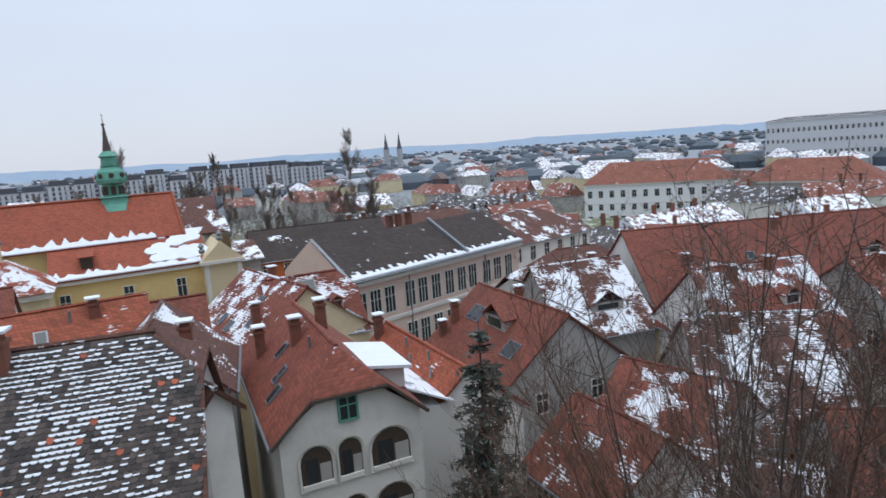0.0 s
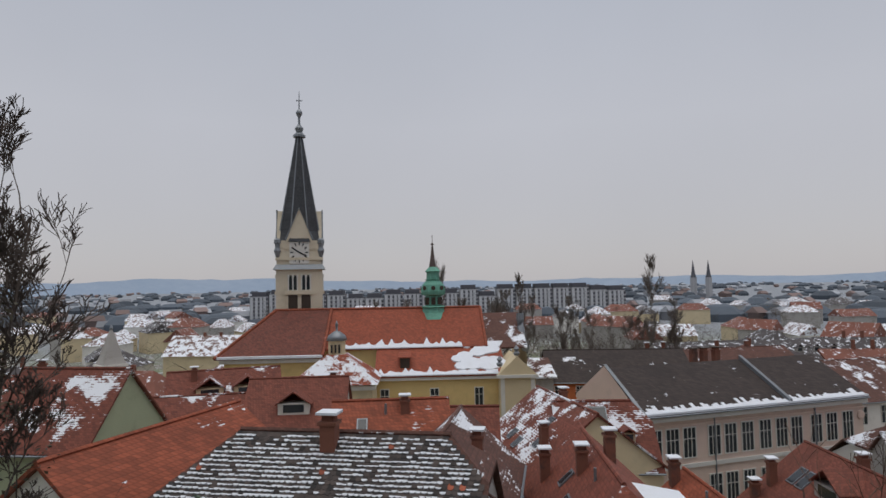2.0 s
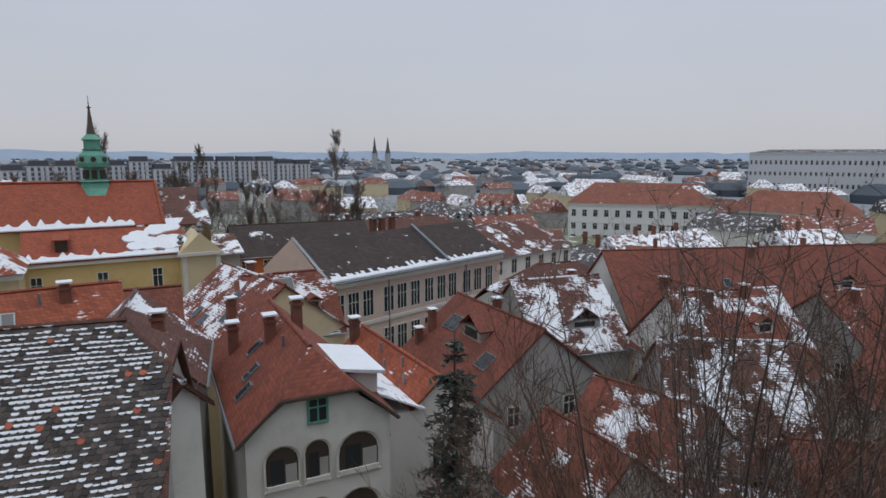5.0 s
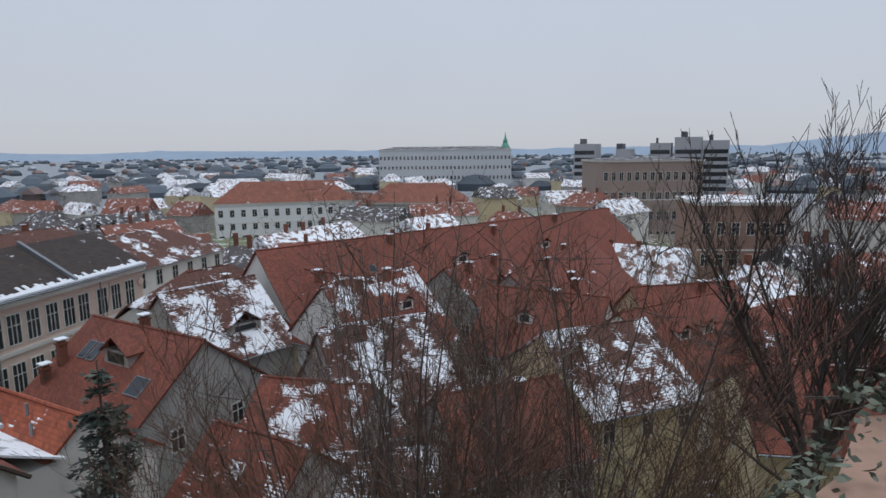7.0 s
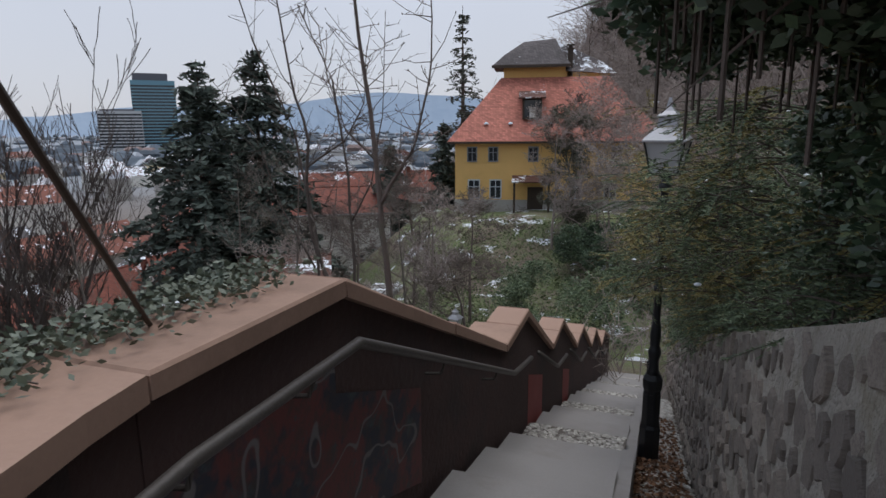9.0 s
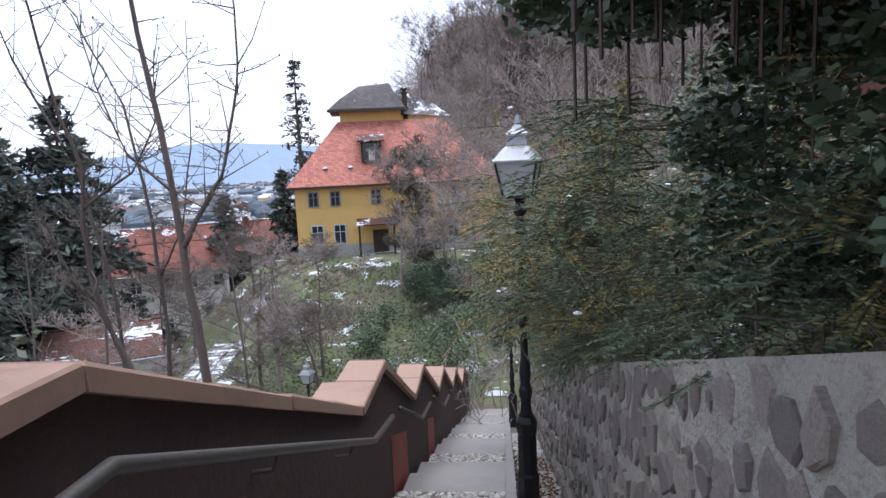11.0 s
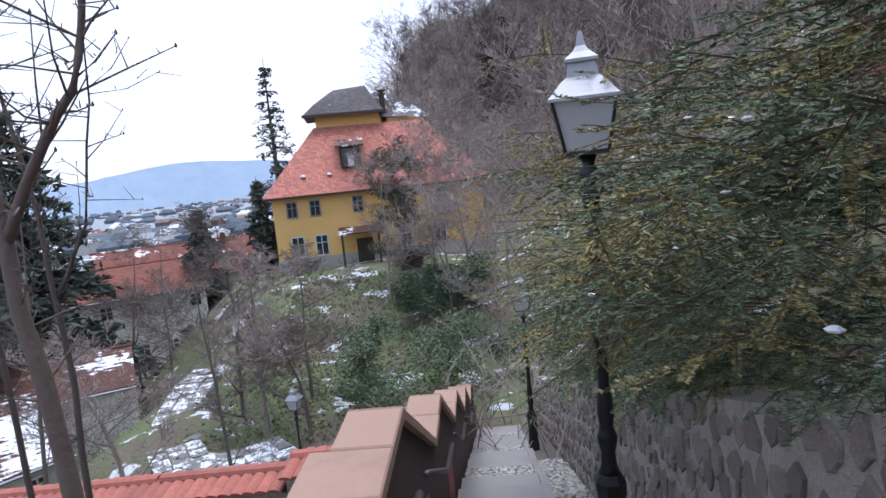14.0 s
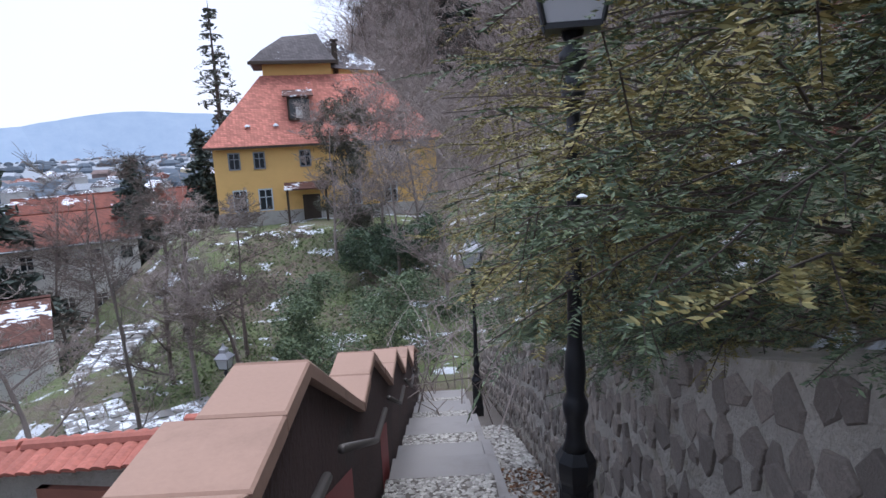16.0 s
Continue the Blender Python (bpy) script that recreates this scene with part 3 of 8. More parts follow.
    H("very long old house with a plain red tile roof", (-77.5, 6.1), 129.9, 48.7, 6.5, 21.8, 16.4, 6.5, plaster_white, roof_red, chimneys=((-14, -1, 0.9), (2, -1.5, 0.9), (15, -1, 0.9)), dormers=((-6, 0.5, 1.6, 0.8), (9, 0.5, 1.6, 0.8)), wins=(14, 0, 2, 2), skylights=((-18, 0.4, 0.8, 1.0),))
    H("house with a red roof, a snowy dormer and chimneys", (-52.9, -4.8), 135.0, 8.6, 4.6, 20.4, 16.2, 7.0, plaster_white, roof_red_m, chimneys=((-2.0, -1.0, 1.0), (1.5, -0.5, 0.8)), wins=(3, 0, 2, 2), dormers=((1.5, 0.5, 1.4, 0.8),))
    H("house with a snow-covered roof above a stone wall", (-43.8, -3.5), 115.5, 7.4, 5.2, 19.0, 14.6, 7.5, plaster_grey, roof_snow, wins=(3, 0, 2, 2), chimneys=((-1.5, -1.0, 0.9),))
    H("long red-roofed house with a grey wall", (-70.0, 15.0), 148.6, 22.0, 6.0, 19.1, 14.3, 6.5, plaster_grey, roof_red, wins=(7, 0, 2, 2), chimneys=((-5, -0.8, 0.9), (5, 0.8, 0.9)), dormers=((-2, 0.5, 1.5, 0.8),))
    H("low house with snow on its flat red roof", (-43.1, 12.3), 111.0, 7.6, 4.6, 18.5, 15.5, 8.0, plaster_cream, roof_snow, wins=(3, 0, 2, 2))
    H("red-roofed house with two chimneys", (-64.4, 5.1), 143.9, 9.6, 4.6, 19.6, 15.9, 6.5, plaster_grey, roof_red_s, wins=(3, 0, 2, 2), chimneys=((-2.5, -1.0, 0.9), (2.5, -1.0, 0.9)), dormers=((0, 0.5, 1.4, 0.8),))
    H("narrow house with an orange roof", (-56.0, 24.0), 100, 9.0, 5.0, 18.5, 14.4, 7.0, plaster_cream, roof_red, wins=(3, 0, 2, 2), chimneys=((1.5, -0.8, 0.9),))
    H("house with a hipped red roof and ochre wall", (-47.0, 32.0), 70, 10.0, 5.2, 19.2, 15.2, 8.0, plaster_yellow, roof_red_s, hips=(3, 3), wins=(3, 0, 2, 2))
    H("house with a brown roof between bare trees", (-38.0, 44.0), 60, 11.0, 5.0, 20.5, 16.6, 9.0, plaster_white, roof_red, wins=(3, 0, 2, 2), chimneys=((1.5, -0.8, 0.9),))
    house("long white house with small windows below the garden", (-28.0, 45.5), 32, 11.0, 4.2, 26.0, 24.3, 17.0, plaster_white, roof_red, wins=(6, 0, 1, 1), size=(0.65, 0.8), chimneys=((-1.5, 0.6, 0.8),), rows=2)
    house("long house with a dull red roof behind the white one", (-30.0, 61.0), 30, 17.0, 5.0, 26.2, 23.4, 12.0, plaster_grey, roof_red_s, wins=(6, 0, 2, 2), chimneys=((3.0, -0.8, 0.9),))
    house("low wing with a snow-dusted red roof beside the white house", (-27.0, 35.5), 40, 7.0, 2.6, 21.8, 20.2, 14.0, plaster_white, roof_red_m, wins=(2, 0, 1, 1), size=(0.6, 0.7))
    H("low white shed with a brown roof dusted with snow", (-21.5, 30.5), 30, 5.0, 2.2, 23.6, 22.4, 17.0, plaster_white, roof_brown_m)
    H("low shed with a snow-covered roof", (-22.5, 25.5), 55, 5.0, 2.6, 22.4, 21.0, 15.0, plaster_white, roof_snow, wins=(2, 0, 1, 1), size=(0.6, 0.7))
    H("low house with red tiles in front of the green gable", (-8.1, -48.33), 160.2, 9.0, 3.8, 23.0, 20.0, 10.0, plaster_white, roof_red_s, dormers=((1, 0.6, 1.5, 0.8),))
    H("grey house at the foot of the slope with a red roof", (1.76, -51.95), 175.2, 8.0, 4.0, 25.0, 21.8, 12.0, plaster_grey, roof_red_m, chimneys=((0, 0.5, 1.2),))
    house("narrow house wing with weathered brown tiles", (-11.75, -16.02), 81.9, 3.4, 0.9, 24.6, 23.7, 14.0, plaster_white, roof_brown, gutters=False)
    H("small red-roofed house under bare brushwood", (-36.0, -6.5), 75, 7.0, 4.0, 17.5, 14.4, 8.5, plaster_grey, roof_red_m, wins=(2, 0, 1, 1))
    H("small house with a snowy roof on the slope", (-31.0, -2.5), 95, 6.0, 3.4, 15.5, 13.0, 8.0, plaster_grey, roof_snow)
    H("house with a steep red roof among other roofs", (-52.0, 10.5), 60, 9.0, 4.2, 19.0, 15.5, 6.5, plaster_white, roof_red, wins=(3, 0, 2, 2), chimneys=((1.0, -0.8, 0.9),), dormers=((-1, 0.5, 1.3, 0.8),))
    H("house with a red roof and snow in the valley", (-58.0, 14.0), 145, 10.0, 4.4, 18.6, 15.0, 6.5, plaster_grey, roof_red_s, wins=(3, 0, 2, 2), chimneys=((-1.0, -0.8, 0.9), (2.0, 0.8, 0.9)))
    H("house with weathered red tiles beside the lane", (-58.5, -10.5), 55, 9.0, 4.4, 19.8, 16.0, 6.5, plaster_cream, roof_red_s, wins=(3, 0, 2, 2), chimneys=((1.0, -0.8, 0.9),))
    H("low house with a dull red roof at the slope", (-36.5, 4.5), 110, 8.0, 4.2, 16.8, 13.8, 7.0, plaster_grey, roof_red, wins=(2, 0, 1, 1), chimneys=((1.0, -0.8, 0.9),))
    H("house with a red roof and two dormers", (-50.5, 20.5), 120, 10.0, 4.4, 18.2, 14.8, 6.5, plaster_white, roof_red, wins=(3, 0, 2, 2), dormers=((-1.5, 0.5, 1.3, 0.8), (1.5, 0.5, 1.3, 0.8)))
    H("small house with an orange roof in the hollow", (-29.0, -8.0), 60, 6.0, 3.4, 17.6, 14.8, 8.0, plaster_grey, roof_red_s, wins=(2, 0, 1, 1))
    H("house with a red roof below the slope trees", (-36.0, 24.0), 80, 9.0, 4.2, 17.8, 14.6, 7.5, plaster_cream, roof_red, wins=(2, 0, 1, 1), chimneys=((1.0, -0.8, 0.9),))
    H("house with a brick-red roof below the spruces", (-44.0, 40.0), 95, 11.0, 4.6, 19.4, 15.8, 7.5, plaster_white, roof_red_s, wins=(3, 0, 2, 2), chimneys=((1.0, -0.8, 0.9),))
    H("house with a dark red roof beyond the garden", (-37.0, 56.0), 40, 12.0, 4.8, 21.0, 17.2, 9.0, plaster_white, roof_brown, wins=(3, 0, 2, 2), chimneys=((1.0, -0.8, 0.9),))
    H("long house with red tiles beyond the garden", (-50.0, 66.0), 30, 16.0, 5.0, 20.0, 16.2, 7.0, plaster_cream, roof_red_s, wins=(5, 0, 2, 2), chimneys=((1.0, -0.8, 0.9),))
    H("house with a wide hipped brown roof", (-62.0, -22.0), 150, 11.0, 5.0, 19.6, 16.0, 6.5, plaster_white, roof_brown_m, hips=(4, 4))


town_houses()
random.seed(4)


def far_house(label, x, y, z, L, w, hw, hr, yaw, wall, roof, group):
    o = thing("house", pose(x, y, z, 0, 0, yaw), label, "house", group)
    part("wall", Shape().box(-L / 2, -w, -1, L / 2, w, hw), wall, o)
    r = Shape()
    ring = [(-L / 2 - 0.3, -w - 0.4, hw - 0.1), (L / 2 + 0.3, -w - 0.4, hw - 0.1), (L / 2 + 0.3, w + 0.4, hw - 0.1), (-L / 2 - 0.3, w + 0.4, hw - 0.1)]
    k = random.choice((0.0, 0.0, w * 0.8))
    n = len(r.v)
    r.v += ring + [(-L / 2 - 0.3 + k, 0, hw + hr), (L / 2 + 0.3 - k, 0, hw + hr)]
    r.f += [(n, n + 1, n + 5, n + 4), (n + 2, n + 3, n + 4, n + 5), (n, n + 4, n + 3), (n + 1, n + 2, n + 5), (n + 3, n + 2, n + 1, n)]
    part("roof", r, roof, o)
    return o


def town_beyond():
    """Roofs of the town out to the plain, by bearing and distance from the hill."""
    walls, roofs = (plaster_white, plaster_cream, plaster_grey, plaster_white), (far_roof, far_roof, far_roof_snow, far_roof_dark)
    names = {"far_roof": "red-roofed town house with some snow", "far_roof_snow": "town house with a snow-covered roof", "far_roof_dark": "town house with a dark roof"}
    blocked = [(-40, -73, 26), (-58, -39, 17), (-87, -54, 17), (-65, -62, 15), (-77, 6, 22), (-185, -40, 30), (-170, 90, 25)]
    put = []
    while len(put) < 265:
        a = radians(random.uniform(16, 190))
        d = 85 + 520 * random.random() ** 1.3
        x, y = -math.sin(a) * d, math.cos(a) * d
        if any(math.hypot(x - p, y - q) < r for p, q, r in blocked) or any(math.hypot(x - p, y - q) < 9 + d * 0.012 for p, q in put):
            continue
        if 125 < math.degrees(a) < 150 and 95 < d < 230 and random.random() < 0.8:
            continue
        put.append((x, y))
        z = float(ground_height(x, y))
        tall = 6.5 if d < 150 else random.choice((5.5, 6.5, 8.5))
        r = random.choice(roofs)
        if d > 260:
            r = random.choice((far_roof, far_roof_snow, far_roof_snow, far_roof_dark))
        o = far_house(names[r.name], x, y, z, random.uniform(10, 20), random.uniform(4.2, 6), tall, random.uniform(3, 4.5), random.choice((55, 140, 145, 60, 100)) + random.uniform(-9, 9), random.choice(walls if d < 200 else (plaster_grey, plaster_grey, plaster_cream, plaster_white)), r, "town roofs")
        if d < 190:
            for k in range(random.choice((1, 2))):
                part("chimney", Shape().box(-2 + 4 * k, -0.3, tall + 2.2, -1.4 + 4 * k, 0.3, tall + 5.0), brick_chim, o)
            Lh = 4.5
            wy = -o.children[0].data.vertices[0].co.y
            for side, face in ((-1, -90), (1, 90)):
                for i in range(4):
                    window(o, -Lh + 3 * i, side * (wy + 0.02), tall - 2.4, face, 1.0, 1.5)


town_beyond()


def flats():
    """A long row of pale tower blocks with dark stepped tops on the plain."""
    rng = random.Random(8)
    a = np.array((-109.47, -451.67))
    b = np.array((-343.24, -332.37))
    n = 20
    yaw = math.degrees(math.atan2(*(b - a)[::-1]))
    for i in range(n):
        p = a + (b - a) * i / (n - 1)
        hgt = rng.choice((17.0, 19.5, 21.0, 22.0, 20.0))
        o = thing("apartment_block", pose(p[0], p[1], 4, 0, 0, yaw), "pale concrete apartment block with a dark stepped top", "apartment block", "apartment blocks on the plain")
        w = 6.4
        part("wall", Shape().box(-w, -7, 0, w, 7, hgt), concrete_flat, o)
        part("roof_storey", Shape().box(-w + 1.2, -5.8, hgt, w - 1.2, 5.8, hgt + 3.2), dark_flat, o)
        part("roof_edge", Shape().box(-w - 0.2, -7.2, hgt, w + 0.2, 7.2, hgt + 0.5), dark_flat, o)
        for k, x in enumerate((-5.0, -1.6, 1.6, 4.2)):
            part("facade_strip", Shape().box(x - 0.9, -7.35, 1, x + 0.9, -6.95, hgt - 0.6), white_flat, o)
            bl = part("balcony_bay", Shape().box(x + 0.95, -7.1, 1, x + 2.6, -6.9, hgt - 1), dark_flat, o)
            s = Shape()
            for q in range(int(hgt // 2.8)):
                s.box(x + 0.95, -7.7, 1.4 + q * 2.8, x + 2.6, -7.0, 2.4 + q * 2.8)
            tagged(part("balcony", s, concrete_flat, bl), kind="stuff")


flats()


def public_building(label, p0, p1, z0, z1, depth, wall, roof, rise, storeys, bays, trim=trim_white, size=(1.2, 2.0), name="public_building"):
    """A long building whose front runs from p0 to p1, with rows of windows, cornice, and a hipped roof."""
    p0, p1 = Vector(p0), Vector(p1)
    d = p1 - p0
    L = d.length
    yaw = math.degrees(math.atan2(d.y, d.x))
    o = thing(name, pose(p0.x, p0.y, z0, 0, 0, yaw), label, "building")
    h = z1 - z0
    part("wall", Shape().box(0, 0, -2, L, depth, h), wall, o)
    part("cornice", Shape().box(-0.35, -0.35, h - 0.5, L + 0.35, depth + 0.35, h + 0.05), trim, o)
    part("string_course", Shape().box(-0.08, -0.1, h * 0.52, L + 0.08, 0.05, h * 0.52 + 0.25), trim, o)
    r = Shape()
    e, g = 0.5, depth * 0.45
    low = [(-e, -e, h + 0.05), (L + e, -e, h + 0.05), (L + e, depth + e, h + 0.05), (-e, depth + e, h + 0.05)]
    n = len(r.v)
    r.v += low + [(g, depth / 2, h + rise), (L - g, depth / 2, h + rise)]
    r.f += [(n, n + 1, n + 5, n + 4), (n + 2, n + 3, n + 4, n + 5), (n, n + 4, n + 3), (n + 1, n + 2, n + 5), (n + 3, n + 2, n + 1, n)]
    part("roof", r, roof, o)
    step_h = (h - 1.0) / storeys
    for s in range(storeys):
        for i in range(bays):
            window(o, L * (i + 0.5) / bays, -0.02, 0.9 + step_h * s, -90, min(size[0], L / bays * 0.5), min(size[1], step_h * 0.62))
    return o


palace_white = surface("palace_white", (0.82, 0.83, 0.83), 0.9, 0.05, 0.1, 5)
palace_roof = tiled("palace_roof", (0.24, 0.085, 0.055), 0.03, 0.3, 0.3)
public_building("white palace with rows of windows and a red hipped roof", (-178.6, -61.9), (-189, -22), 4, 16.4, 16, palace_white, palace_roof, 6.0, 3, 13)
public_building("grey town palace with a long red roof", (-190, -20), (-187, 12), 4, 15.4, 16, plaster_grey, palace_roof, 5.6, 3, 9)
public_building("very long white parliament-like palace on the far edge of town", (-420, -33), (-417, 57), 4, 32.0, 22, white_flat, far_roof_dark, 2.0, 4, 34, size=(1.1, 2.4))
public_building("brick and stone library with tall window bands", (-174.4, 50), (-174, 79), 4, 27.8, 24, surface("library_brick", (0.36, 0.28, 0.24), 0.9, 0.2, 0.2, 3), far_roof_dark, 0.8, 4, 13, size=(1.4, 2.4))
public_building("brick building with a snow-edged flat roof", (-101.5, 45.8), (-99.7, 60), 5, 22.0, 14, surface("brick_wall", (0.33, 0.21, 0.16), 0.9, 0.2, 0.2, 3), far_roof_snow, 0.8, 3, 6)


def tower_block(label, x, y, w, d, z1, steps, yaw, mat):
    o = thing("office_tower", pose(x, y, 4, 0, 0, yaw), label, "office tower")
    part("wall", Shape().box(-w / 2, -d / 2, 0, w / 2, d / 2, z1 - 4), mat, o)
    part("roof_storey", Shape().box(-w / 2 + 3, -d / 2 + 2, z1 - 4, w / 2 - 8, d / 2 - 2, z1 + steps - 4), dark_flat, o)
    for k in range(int((z1 - 10) // 4)):
        part("window_band", Shape().box(-w / 2 + 0.5, -d / 2 - 0.15, 4 + k * 4, w / 2 - 0.5, -d / 2 + 0.05, 6.2 + k * 4), glass, o)


blue_wall = surface("blue_cladding", (0.12, 0.25, 0.31), 0.5, 0.1, 0.05, 2)
tower_block("blue-clad office tower above the roofs", -632, 640, 52, 30, 92, 9, 45, blue_wall)
tower_block("pale office block beside the blue tower", -655, 605, 50, 30, 54, 2, 45, concrete_flat)
for x, y, w, z in ((-341, 146, 14, 37), (-347, 133, 11, 34), (-334, 158, 13, 35), (-359, 94, 12, 34), (-352, 114, 8, 31)):
    tower_block("grey apartment tower among roofs", x, y, w, 20, z, 3, 65, concrete_flat)
# a small church tower with a dark onion cap
o = thing("church_tower", pose(-450, 57, 4), "slender far church tower with a dark cap", "tower")
part("shaft", Shape().box(-3, -3, 0, 3, 3, 27), dark_flat, o)
part("cap", Shape().lathe([(3.6, 27), (3.4, 29), (2.4, 31), (1.7, 32), (1.7, 34), (0.7, 36), (0.1, 40)], 8), copper, o)
# far church with two spires
for x, y in ((-724.62, -529.75), (-713.47, -545.3)):
    o = thing("church_spire", pose(x, y, 4), "slim grey twin spire of a far church", "church", "twin spires")
    part("shaft", Shape().box(-3, -3, 0, 3, 3, 28), concrete_flat, o)
    part("spire", Shape().lathe([(3.9, 28), (3.0, 31), (2.2, 36), (0.1, 52)], 8), dark_flat, o)


# ---------------------------------------------------------------- the school with its long window rows
def school():
    p0, p1 = Vector((-42.52, -37.1)), Vector((-67.29, -31.32))
    d = p1 - p0
    L, yaw = d.length, math.degrees(math.atan2(d.y, d.x))
    zb, ze = 6.5, 19.3
    o = thing("school", pose(p0.x, p0.y, zb, 0, 0, yaw), "long pink school with tall windows and a dark tile roof", "school")
    h, depth, rise = ze - zb, 11.0, 3.3
    # local y runs away from the front
    part("wall", Shape().poly((0, 0, -2), (L, 0, -2), (L, 0, h - 0.3), (0, 0, h - 0.3)).poly((0, depth, -2), (0, 0, -2), (0, 0, h), (0, depth / 2, h + rise + 0.2), (0, depth, h)).poly((L, 0, -2), (L, depth, -2), (L, depth, h), (L, depth / 2, h + rise), (L, 0, h)).poly((L, depth, -2), (0, depth, -2), (0, depth, h), (L, depth, h)), plaster_pink, o)
    for nm, y0, z0, y1, z1 in (("cornice", -0.5, h - 0.75, 0.0, h - 0.15), ("string_course", -0.15, h - 5.0, 0.05, h - 4.65), ("frieze", -0.12, h - 1.35, 0.04, h - 1.2)):
        part(nm, Shape().box(-0.1, y0, z0, L + 0.1, y1, z1), plaster_pink if nm == "frieze" else trim_white, o)
    r = Shape()
    for sg in (0, 1):
        y0, y1 = (-0.7, depth / 2) if sg == 0 else (depth + 0.7, depth / 2)
        ring = [(0.25, y0, h - 0.1), (L, y0, h - 0.1), (L, y1, h + rise), (0.25, y1, h + rise)]
        low = [(x, y, z - 0.15) for x, y, z in ring]
        r.hull(low, ring) if sg == 0 else r.hull(low[::-1], ring[::-1])
    rf = part("roof", r, roof_dark, o)
    part("snow_guard", Shape().box(0.3, -0.72, h - 0.08, L, -0.45, h + 0.1), snow_mat, rf)
    sr = random.Random(14)
    drift = Shape()
    for q in range(70):
        xa, xb = 0.3 + (L - 0.4) * q / 70, 0.3 + (L - 0.4) * (q + 1) / 70
        reach = 0.25 + 0.7 * sr.random() ** 2
        ya, yb = -0.45, -0.45 + reach
        za, zc = h - 0.06 + 0.25 * rise / (depth / 2 + 0.7), h - 0.06 + (0.25 + reach) * rise / (depth / 2 + 0.7)
        drift.hull([(xa, ya, za - 0.06), (xb, ya, za - 0.06), (xb, yb, zc - 0.06), (xa, yb, zc - 0.06)], [(xa, ya, za + 0.05), (xb, ya, za + 0.05), (xb, yb, zc + 0.02), (xa, yb, zc + 0.02)])
    tagged(part("snow_drift", drift, snow_mat, rf), kind="stuff")
    part("verge", Shape().poly((-0.1, -0.6, h), (0.25, -0.6, h + 0.05), (0.25, depth / 2, h + rise + 0.35), (-0.1, depth / 2, h + rise + 0.35)), metal_grey, rf)
    fx = L * 0.62
    part("fire_wall", Shape().hull([(fx, -0.6, h - 0.3), (fx + 0.35, -0.6, h - 0.3), (fx + 0.35, depth / 2, h + rise), (fx, depth / 2, h + rise)], [(fx, -0.6, h + 0.3), (fx + 0.35, -0.6, h + 0.3), (fx + 0.35, depth / 2, h + rise + 0.4), (fx, depth / 2, h + rise + 0.4)]), metal_grey, rf)
    part("gutter", Shape().tube([(0, -0.8, h - 0.2), (L, -0.8, h - 0.2)], [0.09, 0.09], 6), metal_grey, rf)
    for x in (3.6 * L / 12, 9.1 * L / 12):
        part("downpipe", Shape().tube([(x, -0.12, h - 0.3), (x, -0.12, 0)], [0.07, 0.07], 6), metal_grey, o)
    groups = [0.055, 0.125, 0.195, 0.30, 0.37, 0.445, 0.525, 0.60, 0.67, 0.765, 0.84, 0.92]
    for row in range(3):
        for q in groups:
            window(o, L * q, -0.02, h - 4.1 - row * 4.3, -90, 1.25, 2.55, None, 2)
    for x in (-0.05, L - 0.9):
        part("medallion", Shape().lathe([(0.45, -0.08), (0.45, 0.08), (0.25, 0.14)], 16), plaster_pink, o, m=pose(x + 0.55, -0.05, h - 2.0, 90, 0, 0))
    for x in (L * 0.45, L * 0.5, L * 0.56):
        chimney(o, x, depth / 2 + 1.5, h + rise - 1.2, h + rise + 1.0, 0.6, 0.6, brick_chim, False)


school()
house("orange building with a dark roof edged with snow", (-64.98, -62.24), 146.5, 19.5, 6.0, 21.2, 17.6, 6.5, plaster_orange, roof_dark, wins=(7, 0, 0, 2), chimneys=((5, 0.5, 1.0),))
house("long white building with a brown roof, snow along the eaves", (-80.58, -40.86), 163.2, 27.0, 7.0, 20.6, 16.9, 6.5, plaster_white, tiled("roof_brown_eave", BROWN, 0.14), hips=(0, 5), wins=(9, 0, 2, 3), rows=3, size=(1.0, 1.9))
house("low roofs with brown tiles between courtyards", (-93.93, -70.7), 157.2, 34.0, 6.5, 18.6, 15.0, 6.5, plaster_grey, roof_brown, chimneys=((-6, 0, 1.2), (4, 0, 1.2), (10, 0.5, 1.2)))
house("long town house with a snowy mansard roof", (-127.88, -83.83), 157.2, 44.0, 8.0, 17.0, 12.5, 5.0, plaster_grey, far_roof_dark, wins=(16, 0, 0, 3), dormers=tuple((-18 + 4 * i, 0.55, 1.6, 1.0) for i in range(10)))


